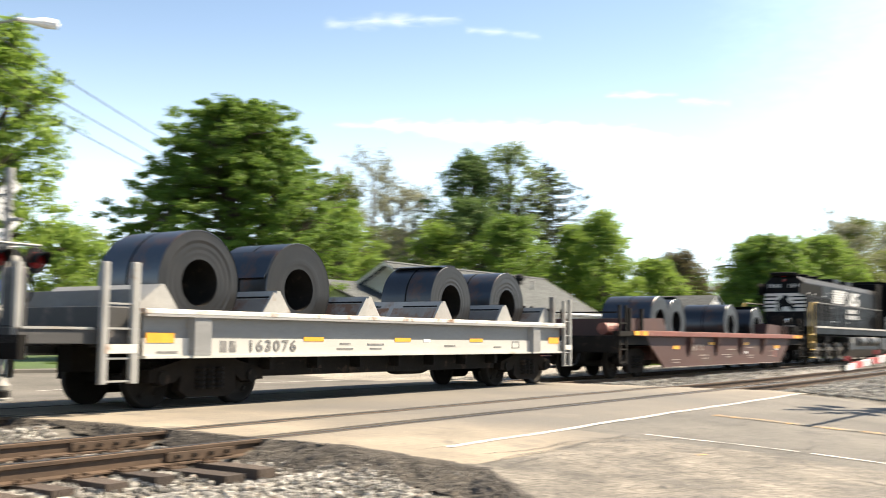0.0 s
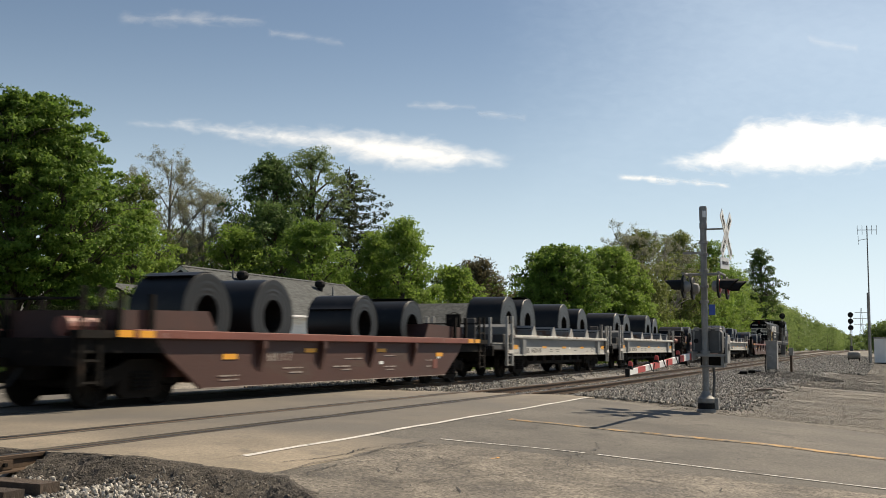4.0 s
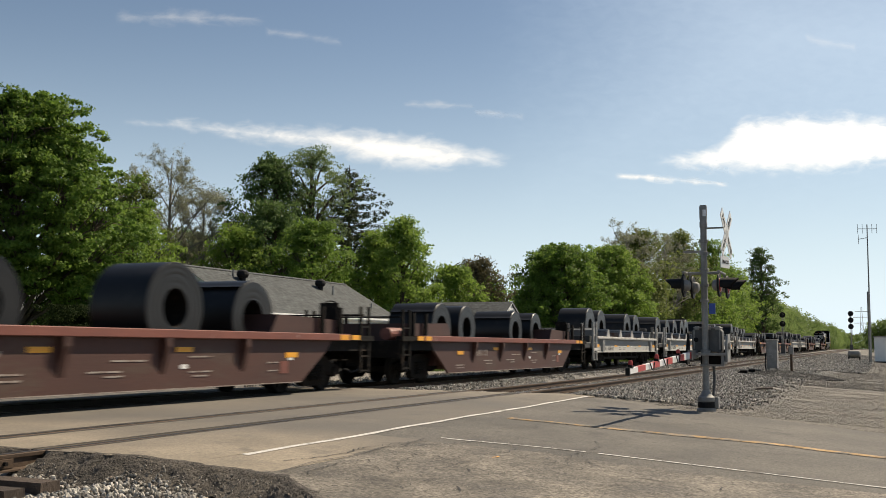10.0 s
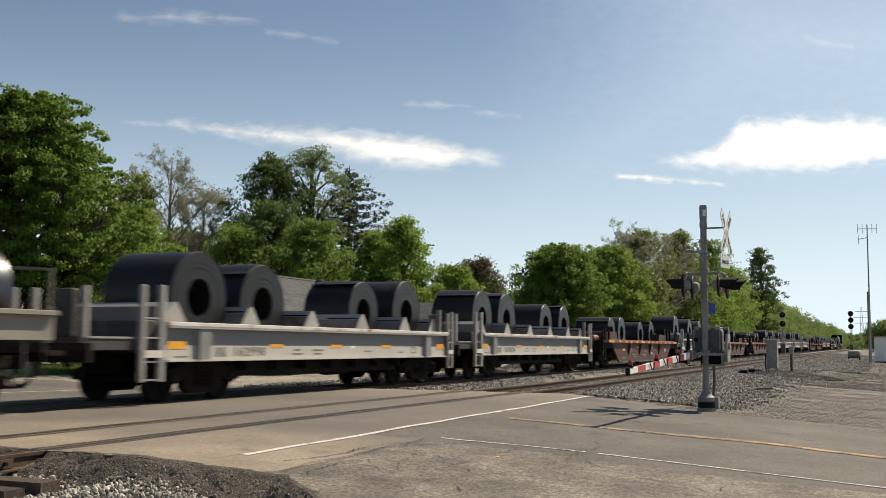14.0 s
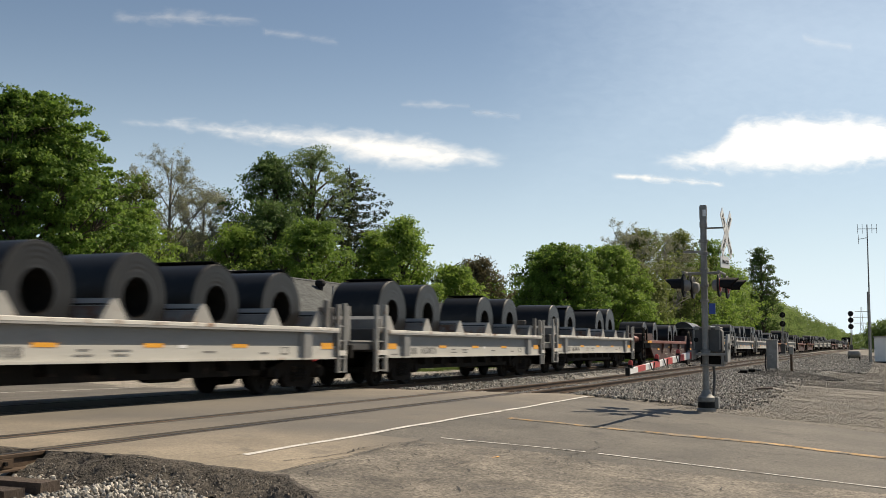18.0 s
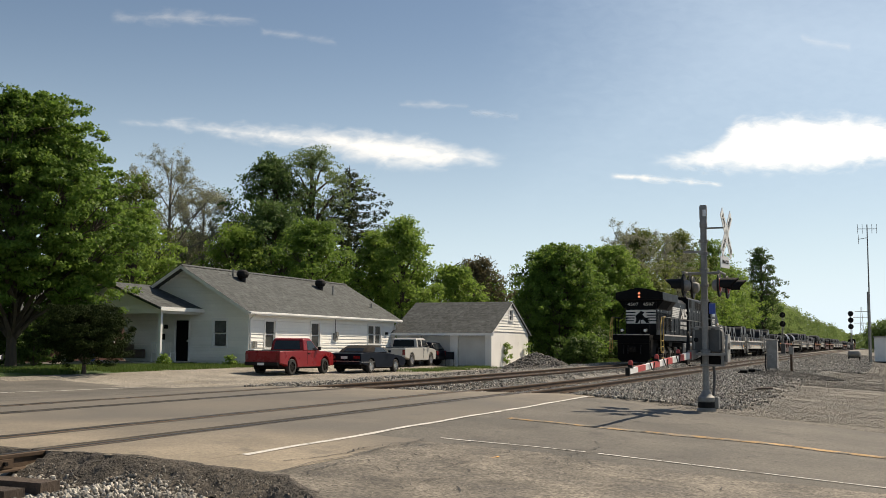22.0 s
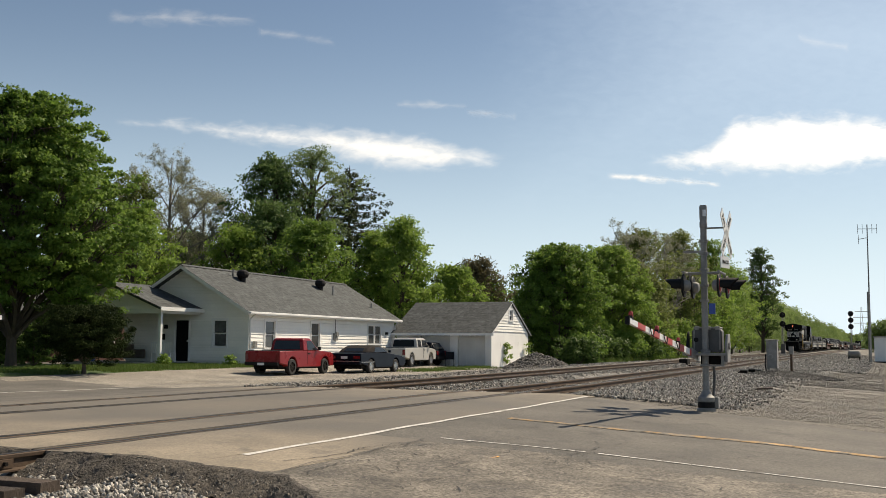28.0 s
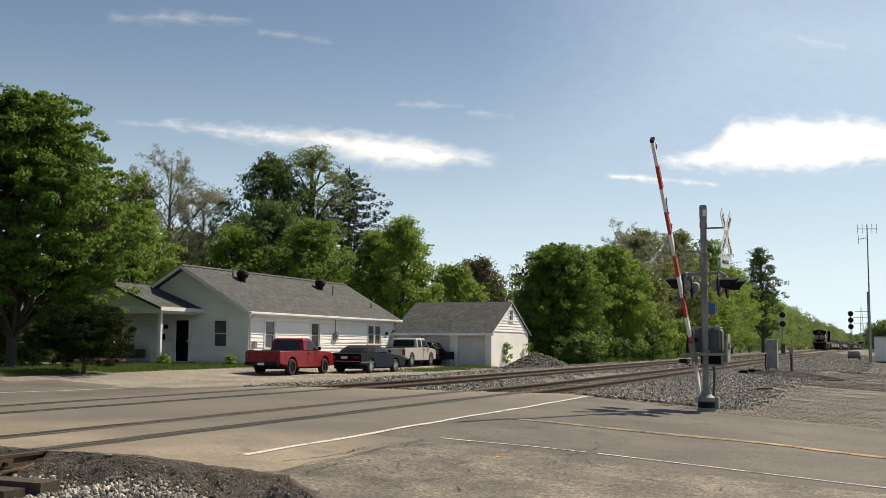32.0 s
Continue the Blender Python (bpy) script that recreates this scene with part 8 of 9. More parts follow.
# ---- trees ----
def leaf_mesh(name, spots, size, material, seed, per=30, spread=0.55, flat=0.7, jitter=0.35, up=0.6):
    """Leaves gathered in loose clumps round the given spots, each leaf a small folded diamond."""
    r = np.random.RandomState(seed)
    c = np.repeat(np.array(spots), per, 0)
    n = len(c)
    off = r.normal(size=(n, 3))
    off /= np.linalg.norm(off, axis=1)[:, None] + 1e-9
    off *= (r.rand(n, 1) ** 0.5) * spread * np.repeat(0.6 + 0.8 * r.rand(len(spots), 1), per, 0)
    off[:, 2] *= flat
    p = c + off
    d = r.normal(size=(n, 3))
    d[:, 2] -= 0.3
    d /= np.linalg.norm(d, axis=1)[:, None]
    mid = np.array(spots).mean(0)
    out = c - mid
    out /= np.linalg.norm(out, axis=1)[:, None] + 1e-9
    nn = 0.55 * r.normal(size=(n, 3)) + 0.8 * off / (np.linalg.norm(off, axis=1)[:, None] + 1e-9) + 0.5 * out + np.array([0, 0, up])
    s = np.cross(d, nn)
    s /= np.linalg.norm(s, axis=1)[:, None] + 1e-9
    L = (size * (1 - jitter + 2 * jitter * r.rand(n, 1)))
    v = np.stack([p - d * L * 0.5, p + s * L * 0.36, p + d * L * 0.5, p - s * L * 0.36], 1).reshape(-1, 3)
    me = bpy.data.meshes.new(name)
    me.vertices.add(len(v))
    me.vertices.foreach_set("co", v.astype(np.float32).ravel())
    me.loops.add(4 * n)
    me.loops.foreach_set("vertex_index", np.arange(4 * n, dtype=np.int32))
    me.polygons.add(n)
    me.polygons.foreach_set("loop_start", np.arange(0, 4 * n, 4, dtype=np.int32))
    me.polygons.foreach_set("loop_total", np.full(n, 4, dtype=np.int32))
    me.materials.append(material)
    me.update()
    return me


def limb(g, a, b, r0, r1, rng, bend=0.12, seg=5):
    a, b = Vector(a), Vector(b)
    L = (b - a).length
    pts = [a.lerp(b, t) + Vector((rng.uniform(-1, 1), rng.uniform(-1, 1), rng.uniform(-0.5, 0.5))) * bend * L * 0.35 * (0 < t < 1) + Vector((0, 0, 0.10 * L * math.sin(math.pi * t))) for t in (0, 0.35, 0.7, 1)]
    g.tube(pts, r0, seg, r1, caps=False)
    return pts


def broadleaf(name, label, x, y, h, w, material, seed, base=0.25, clumps=160, per=34, leaf=0.22, spread=0.75, lobes=9, top=0.5, trunk=None, twigs=True, hollow=0.35, flat=0.6, up=0.7, small=0.84):
    """A tree: tapered trunk, limbs to uneven lobes, and clumps of leaves in the lobes with gaps between."""
    rng = random.Random(seed)
    lobes = int(lobes * 1.5)
    t = thing(name, label, {"bush": "bush", "vine": "creeper"}.get(name, "tree"), at=pose(x, y, land(x, y) - 0.05))
    R = w / 2
    g = Geo()
    tr = trunk or h * 0.022
    lean = Vector((rng.uniform(-0.04, 0.04) * h, rng.uniform(-0.04, 0.04) * h, 0))
    spine = [Vector((0, 0, -0.2)), Vector((0, 0, h * base * 0.6)) + lean * 0.2, Vector((0, 0, h * (base + 0.2))) + lean * 0.6, Vector((0, 0, h * 0.9)) + lean]
    g.tube(spine, tr, 9, tr * 0.25, caps=False)
    centres = []
    for i in range(lobes):
        a = 2.399 * i + rng.uniform(-0.4, 0.4)
        f = (i + 0.5) / lobes
        z = h * (base + 0.10 + (0.86 - base) * f)
        env = math.sin(math.pi * min(1, max(0.05, (f * 0.82 + 0.16)))) ** 0.7 * (1 - 0.45 * max(0, f - top))
        q = R * env * rng.uniform(0.45, 0.72)
        lr = R * rng.uniform(0.30, 0.56) * (0.75 + 0.35 * env) * small
        centres.append((Vector((q * math.cos(a), q * math.sin(a), z)), lr))
    centres.append((Vector((lean.x, lean.y, h - R * 0.36)), R * 0.36))
    spots = []
    each = max(3, clumps // len(centres))
    for c, lr in centres:
        start = Vector((0, 0, max(h * base * 0.8, c.z - lr * 1.5))) + lean * (c.z / h) * 0.5
        pts = limb(g, start, c, tr * 0.42, tr * 0.12, rng)
        for k in range(each):
            d = Vector((rng.gauss(0, 1), rng.gauss(0, 1), rng.gauss(0, 1))).normalized()
            d.z = d.z * 0.8 + 0.12
            p = c + d * lr * (hollow + (1 - hollow) * rng.random() ** 0.6) * (rng.uniform(0.85, 1.12) if k % 7 else rng.uniform(1.1, 1.42))
            if p.z > h:
                p.z = h - rng.uniform(0, 0.3)
            spots.append(tuple(p))
            if twigs and k % 3 == 0:
                g.tube([c.lerp(start, 0.15), (c + p) / 2 + Vector((0, 0, 0.08 * lr)), p], tr * 0.10, 4, tr * 0.03, caps=False)
    part("trunk", g, BARK, t, "bark-covered trunk and limbs")
    part("crown", leaf_mesh("crown", spots, leaf, material, seed, per, spread, flat, 0.35, up), None, t, "leafy crown")
    return t


def twiggy_tree(label, x, y, h, w, seed, material, base=0.35, limbs=11, buds=9):
    """A tree just coming into leaf: limbs that fork into fine twigs, with small buds on the twigs."""
    rng = random.Random(seed)
    t = thing("budding_tree", label, "tree", at=pose(x, y, land(x, y) - 0.05))
    g, spots, R = Geo(), [], w / 2
    tr = h * 0.013
    g.tube([(0, 0, -0.2), (0.1, 0.05, h * base), (-0.05, 0.1, h * 0.66), (0.0, 0.05, h * 0.92)], tr, 7, tr * 0.2, caps=False)

    def bough(a, b, r0, level):
        mid = (a + b) / 2 + Vector((rng.uniform(-1, 1), rng.uniform(-1, 1), 0.4)) * (b - a).length * 0.09
        g.tube([a, mid, b], r0, 4 if level else 5, r0 * 0.45, caps=False)
        if level == 3:
            spots.append(tuple(b))
            spots.append(tuple(mid))
            return
        n = (5, 5, 4)[level]
        L = (b - a).length
        for k in range(n):
            f = 0.35 + 0.65 * (k + rng.random()) / n
            st = a.lerp(b, f) if f > 0.5 else a.lerp(mid, f * 2)
            d = ((b - a).normalized() + Vector((rng.gauss(0, 0.62), rng.gauss(0, 0.62), rng.gauss(0.12, 0.4)))).normalized()
            bough(st, st + d * L * rng.uniform(0.34, 0.56), r0 * 0.5, level + 1)

    for i in range(limbs):
        f = i / (limbs - 1)
        z = h * (base * 0.9 + (0.80 - base) * f)
        a = 2.399 * i + rng.uniform(-0.4, 0.4)
        reach = R * (0.95 - 0.55 * f) * rng.uniform(0.65, 0.95)
        tip = Vector((reach * math.cos(a), reach * math.sin(a), z + h * (0.20 - 0.07 * f) * rng.uniform(0.8, 1.1)))
        tip.z = min(tip.z, h * 0.95)
        bough(Vector((0, 0.05, z)), tip, tr * (0.42 - 0.2 * f), 0)
    part("trunk", g, BARK_GREY, t, "grey trunk, limbs and fine twigs")
    part("crown", leaf_mesh("crown", spots, 0.085, material, seed, buds, 0.24, 0.8), None, t, "small new leaves on the twigs")
    return t


def conifer(x, y, h, w, seed, material=None):
    rng = random.Random(seed)
    t = thing("conifer_tree", "dark green spruce with drooping branches", "tree", at=pose(x, y, land(x, y) - 0.05))
    g = Geo().tube([(0, 0, -0.2), (0.1, 0, h * 0.5), (0, 0, h)], h * 0.018, 8, 0.03, caps=False)
    spots = []
    n = 130
    for i in range(n):
        f = i / n
        z = h * (0.12 + 0.87 * f)
        a = 2.399 * i
        L = w / 2 * (1 - f) ** 0.8 * rng.uniform(0.5, 1.12) + 0.15
        tip = Vector((L * math.cos(a), L * math.sin(a), z + 0.10 * L + 0.14 * L * (rng.random() - 0.4)))
        g.tube([(0, 0, z), tip * 0.5 + Vector((0, 0, z * 0.5 - 0.04 * L)), tip], 0.035, 4, 0.01, caps=False)
        m = max(2, int(L / 0.24))
        for k in range(m):
            q = Vector((0, 0, z)).lerp(tip, (k + 1) / m)
            spots.append((q.x + rng.uniform(-0.1, 0.1), q.y + rng.uniform(-0.1, 0.1), q.z - 0.05 * L - rng.uniform(0, 0.42) * (0.3 + (k + 1) / m)))
    part("trunk", g, BARK, t, "trunk and branches")
    part("crown", leaf_mesh("crown", spots, 0.13, material or L_PINE, seed, 34, 0.22, 0.9, 0.35, 0.2), None, t, "needle foliage")
    return t


# the maples before the house, at the edge of the yard
broadleaf("maple_tree", "large green maple tree in the front yard", 33.2, 25.6, 11.7, 12.3, L_MAPLE, 11, 0.125, 2000, 88, 0.15, 0.40, 28, 0.40, 0.28, True, 0.22, 0.45, 1.1, 0.80)
broadleaf("maple_tree", "tall bright green tree by the road", 28.0, 37.0, 16.5, 8.6, L_FRESH, 12, 0.2, 420, 50, 0.24, 0.7, 16)
broadleaf("street_tree", "bright green tree beside the road", 19.0, 34.5, 15.5, 7.5, L_FRESH, 13, 0.18, 380, 50, 0.24, 0.7, 16)
broadleaf("tree", "low bright green tree behind the yard", 45.0, 55.0, 9.0, 9.0, L_FRESH, 14, 0.1, 220, 40, 0.28, 0.8, 12)
broadleaf("tree", "low bright green tree behind the yard", 32.0, 52.0, 8.0, 9.0, L_OLIVE, 15, 0.1, 200, 40, 0.28, 0.8, 12)
# behind the house
broadleaf("tree", "green tree filling the gap behind the house", 70.0, 45.0, 10.4, 8.0, L_DEEP, 18, 0.1, 380, 44, 0.2, 0.7, 15)
broadleaf("tree", "olive green tree behind the house", 79.0, 50.0, 11.0, 7.5, L_OLIVE, 19, 0.1, 300, 40, 0.2, 0.7, 14)
twiggy_tree("tall grey tree with a crown of fine budding twigs", 63.2, 41.1, 16.2, 11.5, 21, L_BUD, 0.30, 18, 8)
twiggy_tree("tall grey tree with a crown of fine budding twigs", 59.6, 45.0, 14.0, 8.0, 22, L_BUD, 0.30, 14, 7)
twiggy_tree("slender grey tree with a narrow crown of budding twigs", 67.6, 41.2, 14.2, 7.0, 23, L_BUD, 0.30, 14, 8)
broadleaf("tree", "fresh green tree behind the house", 55.5, 38.0, 10.6, 7.0, L_FRESH, 24, 0.1, 300, 50, 0.19, 0.65, 15)
broadleaf("tree", "olive green tree behind the house", 58.5, 40.5, 13.4, 6.0, L_OLIVE, 35, 0.15, 260, 40, 0.18, 0.65, 14)
broadleaf("tree", "fresh green shrubby tree behind the house", 61.5, 34.0, 9.6, 7.2, L_FRESH, 25, 0.08, 320, 50, 0.19, 0.65, 15)
broadleaf("dark_tree", "dense dark green tree behind the house", 68.8, 35.7, 16.2, 8.4, L_DEEP, 26, 0.06, 640, 52, 0.20, 0.62, 22, 0.6)
broadleaf("budding_tree", "tall tree with open crown and pale leaves", 71.5, 33.6, 17.2, 8.2, L_PALE, 27, 0.46, 300, 40, 0.16, 0.55, 13, 0.6, 0.3, True, 0.25)
conifer(75.2, 32.2, 16.0, 20.0, 28)
broadleaf("dark_tree", "dark green tree behind the house", 65.0, 33.0, 11.6, 7.2, L_DEEP, 29, 0.06, 420, 50, 0.19, 0.62, 16)
broadleaf("tree", "leafy green tree behind the house roof", 63.0, 28.6, 9.8, 7.4, L_MID, 30, 0.08, 460, 54, 0.18, 0.6, 17)
broadleaf("tree", "fresh green tree beside the garage", 67.2, 23.4, 10.2, 6.0, L_FRESH, 31, 0.06, 440, 54, 0.18, 0.55, 17)
broadleaf("tree", "fresh green tree beside the garage", 69.5, 26.5, 9.6, 6.0, L_FRESH, 32, 0.08, 380, 50, 0.18, 0.6, 15)
broadleaf("tree", "young pale green tree", 87.8, 28.8, 8.4, 4.4, L_FRESH, 33, 0.25, 130, 34, 0.2, 0.6, 10)
broadleaf("tree", "green tree behind the garage", 74.0, 22.0, 7.2, 6.0, L_FRESH, 34, 0.08, 280, 44, 0.19, 0.6, 13)
broadleaf("tree", "reddish budding tree far behind the garage", 118.0, 37.0, 11.6, 9.5, L_PURPLE, 36, 0.12, 300, 36, 0.24, 0.8, 13)
broadleaf("tree", "dark tree far behind the garage", 124.0, 41.0, 11.6, 9.0, L_DARK, 37, 0.12, 260, 36, 0.26, 0.8, 13)
broadleaf("tree", "small tree in pale blossom", 100.0, 33.0, 6.6, 3.6, L_BLOSSOM, 38, 0.2, 60, 26, 0.26, 0.7, 8)
# along the railway beyond the garage
broadleaf("tree", "broad bright green tree beside the railway", 73.5, 13.3, 8.7, 8.4, L_MID, 41, 0.02, 1000, 60, 0.16, 0.45, 30)
broadleaf("tree", "broad bright green tree beside the railway", 80.0, 11.3, 9.1, 8.2, L_FRESH, 42, 0.02, 1000, 60, 0.16, 0.45, 30)
broadleaf("tree", "green tree beside the railway", 81.0, 15.6, 8.9, 8.0, L_MID, 43, 0.02, 520, 50, 0.2, 0.65, 18)
broadleaf("tree", "dark green tree beside the railway", 76.5, 15.0, 8.9, 7.0, L_DARK, 55, 0.02, 380, 48, 0.2, 0.65, 15)
broadleaf("budding_tree", "tall budding tree beside the railway", 95.1, 12.2, 12.2, 8.6, L_OLIVE, 44, 0.06, 520, 34, 0.2, 0.7, 18, 0.6, 0.25, True, 0.2)
twiggy_tree("leaning tree with bare grey twigs beside the railway", 90.5, 12.2, 12.6, 7.0, 56, L_BUD, 0.30, 15, 5)
broadleaf("budding_tree", "tall budding tree beside the railway", 111.2, 11.4, 13.7, 8.9, L_OLIVE, 45, 0.06, 520, 36, 0.2, 0.7, 18, 0.6, 0.25, True, 0.2)
twiggy_tree("tall tree with bare grey twigs beside the railway", 103.0, 11.2, 13.4, 7.0, 57, L_BUD, 0.30, 15, 5)
broadleaf("tree", "olive brown tree beside the railway", 89.5, 11.0, 8.3, 7.5, L_OLIVE, 46, 0.03, 380, 40, 0.2, 0.7, 15)
broadleaf("tree", "green tree beside the railway", 113.8, 11.3, 10.3, 8.7, L_MID, 47, 0.03, 400, 44, 0.21, 0.7, 15)
broadleaf("tree", "green tree beside the railway", 136.9, 12.0, 14.9, 10.0, L_MID, 48, 0.04, 440, 44, 0.22, 0.75, 16)
broadleaf("tree", "fresh green tree beside the railway", 129.9, 11.6, 10.3, 9.6, L_FRESH, 49, 0.03, 400, 44, 0.22, 0.75, 15)
broadleaf("tree", "fresh green tree beside the railway", 146.5, 12.1, 12.4, 10.4, L_FRESH, 50, 0.03, 400, 44, 0.22, 0.75, 15)
broadleaf("dark_tree", "tall dark green tree beside the railway", 187.4, 10.8, 18.3, 7.7, L_DARK, 51, 0.08, 360, 44, 0.26, 0.7, 17)
broadleaf("tree", "fresh green tree beside the railway", 158.0, 12.4, 12.4, 10.6, L_FRESH, 52, 0.03, 360, 44, 0.24, 0.8, 14)
broadleaf("tree", "low bright shrub along the railway fence", 89.9, 9.9, 3.8, 5.3, L_FRESH, 53, 0.02, 200, 40, 0.18, 0.55, 11)
broadleaf("tree", "low bright shrub along the railway fence", 101.8, 9.9, 3.7, 5.5, L_FRESH, 54, 0.02, 200, 40, 0.18, 0.55, 11)


def wood(name, label, spots, material, seed, leaf=0.3, per=76, n=46, spread=1.25):
    """A far belt of trees as one mass of clumps with an uneven top."""
    rng = random.Random(seed)
    pts = []
    g = Geo()
    for x, y, h, w in spots:
        g.tube([(x, y, land(x, y) - 0.2), (x, y, land(x, y) + h * 0.8)], 0.16, 5, 0.04, caps=False)
        for k in range(n):
            a, q, f = rng.uniform(0, 6.283), math.sqrt(rng.random()), rng.random()
            env = math.sin(math.pi * (0.12 + 0.8 * f)) ** 0.6
            pts.append((x + w / 2 * q * env * math.cos(a), y + w / 2 * q * env * math.sin(a), land(x, y) + h * (0.06 + 0.9 * f)))
    t = part(name, leaf_mesh(name, pts, leaf, material, seed, per, spread, 0.8), None)
    tagged(t, label, "woods", kind="stuff")
    part("trunk", g, BARK, t)
    return t


wr = random.Random(77)
wood("far_woods", "belt of fresh green trees along the distant railway", [(138 + i * 9 + wr.uniform(-2, 2), 13.6 + wr.uniform(-1.5, 3), wr.uniform(10.5, 13.5), 9) for i in range(18)], L_FAR, 61)
wood("far_woods", "belt of green trees behind the railway", [(135 + i * 12 + wr.uniform(-3, 3), 21 + wr.uniform(-2, 4), wr.uniform(12.5, 15.5), 9) for i in range(20)], L_FAR, 62, 0.32)
wood("far_woods", "distant green trees at the end of the line", [(720 + i * 30 + wr.uniform(-9, 9), 30 - i * 4.0 + wr.uniform(-5, 5), wr.uniform(9, 13), 18) for i in range(12)], L_FAR, 63, 0.8, 76, 46, 2.0)
wood("far_woods", "belt of green trees further along the railway", [(300 + i * 13 + wr.uniform(-3, 3), 15 + wr.uniform(-1.5, 3), wr.uniform(9.5, 12.5), 9) for i in range(31)], L_FAR, 67, 0.42, 50)
wood("far_woods", "distant trees beyond the gravel lot", [(225 + i * 6 + wr.uniform(-3, 3), -7.6 - i * 1.6 + wr.uniform(-0.8, 0.8), wr.uniform(5.8, 7.4), 5.5) for i in range(14)], L_FAR, 64, 0.4)
wood("far_woods", "green trees behind the houses", [(58 + i * 5 + wr.uniform(-2, 2), 52 + wr.uniform(-4, 6) - i * 0.9, wr.uniform(8, 11), 8) for i in range(16)], L_MID, 65, 0.34)
wood("far_woods", "green trees beyond the far road", [(8 + i * 5 + wr.uniform(-2, 2), 62 + wr.uniform(-4, 6), wr.uniform(8, 11), 8) for i in range(11)], L_FAR, 66, 0.32)

# shrubs by the house
broadleaf("bush", "dense dark spreading yew bush on the lawn", 29.4, 18.1, 2.5, 4.1, L_YEW, 71, 0.22, 950, 74, 0.06, 0.20, 18, 0.95, 0.10, False, 0.2, 0.6, 0.5, 0.85)
for k, (x, y, h, w) in enumerate(((34.5, 25.6, 1.5, 1.8), (33.4, 27.3, 1.4, 1.9), (35.8, 29.0, 1.5, 1.8))):
    broadleaf("bush", "rounded dark green shrub before the house", x, y, h, w, L_DARK, 72 + k, 0.05, 70, 34, 0.12, 0.28, 7, 0.6, 0.05)
for k, (x, y) in enumerate(((38.3, 21.6), (40.2, 19.3), (64.0, 12.6))):
    broadleaf("bush", "small green plant beside the wall", x, y, 0.55 if k < 2 else 1.5, 0.6, L_FRESH, 80 + k, 0.05, 16, 20, 0.10, 0.2, 4, 0.6, 0.02)
for k, (x, y, h, w) in enumerate(((38.0, 31.0, 2.6, 3.2), (36.2, 29.2, 2.2, 2.6), (42.0, 34.0, 2.8, 3.4), (40.0, 35.0, 3.0, 3.6), (44.0, 33.2, 2.6, 3.0))):
    broadleaf("bush", "dark shaded shrub beside the neighbouring porch", x, y, h, w, L_DARK, 90 + k, 0.03, 150, 40, 0.13, 0.34, 9, 0.6, 0.05)
ur = random.Random(41)
for k in range(9):
    broadleaf("bush", "shaded undergrowth beside the railway", 67.5 + 2.4 * k + ur.uniform(-0.6, 0.6), 10.3 - 0.16 * k + ur.uniform(-0.4, 0.6), ur.uniform(1.6, 2.6), ur.uniform(2.8, 3.8), (L_DARK, L_MID)[k % 3 == 1], 110 + k, 0.02, 120, 36, 0.17, 0.42, 8, 0.6, 0.05)
broadleaf("vine", "green creeper on the garage wall", 60.1, 12.75, 1.5, 0.7, L_FRESH, 130, 0.05, 26, 24, 0.10, 0.16, 5, 0.6, 0.02)


# ---- lawn, drive, kerb ----
def patch(name, outline, material, label, dz, cat, n=26):
    """A patch of ground cover inside a polygon, laid over the land as a fan of rings."""
    c = Vector((sum(p[0] for p in outline) / len(outline), sum(p[1] for p in outline) / len(outline)))
    fine = []
    for a, b in zip(outline, outline[1:] + outline[:1]):
        for i in range(n):
            p = Vector(a).lerp(Vector(b), i / n)
            d = (p - c).normalized()
            fine.append(p + d * jag(p.x + p.y * 1.3, 0.18, 1.1, len(outline)))
    g = Geo()
    rings = 10
    m = len(fine)
    for r in range(1, rings + 1):
        for p in fine:
            q = c.lerp(p, r / rings)
            g.v.append((q.x, q.y, land(q.x, q.y) + dz - (0.06 if r == rings else 0)))
    g.v.append((c.x, c.y, land(c.x, c.y) + dz))
    for r in range(rings - 1):
        for i in range(m):
            j = (i + 1) % m
            g.f.append((r * m + i, r * m + j, (r + 1) * m + j, (r + 1) * m + i))
    g.f += [(i, len(g.v) - 1, (i + 1) % m) for i in range(m)]
    return tagged(part(name, g, material), label, cat, kind="structure")


LAWN_POLY = [(14, 19.2), (22.5, 18.9), (26.5, 18.3), (30.6, 18.2), (34, 18.4), (41.8, 19.3), (41.8, 22.2), (38.8, 22.4), (38.8, 40), (14, 40)]
patch("lawn", LAWN_POLY, LAWN, "green lawn before the house", 0.03, "lawn")
patch("driveway", [(27.5, 7.2), (50, 8.8), (57.6, 12.6), (57.4, 18.6), (42, 19.3), (35, 18.6), (30, 18.3), (25.5, 18.2), (22.8, 16.6), (23.4, 14.0), (26.2, 12.0)], DRIVE, "pale gravel driveway beside the railway", 0.015, "driveway")
kg = Geo()
kpts = [(9.0, 20.2), (16, 18.9), (21.5, 18.2), (23.6, 17.3)]
kf = []
for a, b in zip(kpts[:-1], kpts[1:]):
    kf += [Vector(a).lerp(Vector(b), i / 8) for i in range(8)]
kf.append(Vector(kpts[-1]))
for i, p in enumerate(kf):
    d = (kf[min(i + 1, len(kf) - 1)] - kf[max(i - 1, 0)]).normalized()
    s = Vector((-d.y, d.x))
    z = land(p.x, p.y)
    kg.v += [(p.x, p.y, z - 0.1), (p.x, p.y, z + 0.055), (p.x + s.x * 0.18, p.y + s.y * 0.18, z + 0.065), (p.x + s.x * 1.5, p.y + s.y * 1.5, z + 0.06), (p.x + s.x * 1.5, p.y + s.y * 1.5, z - 0.1)]
for i in range(len(kf) - 1):
    kg.f += [(i * 5 + k, i * 5 + k + 1, i * 5 + 6 + k, i * 5 + 5 + k) for k in range(4)]
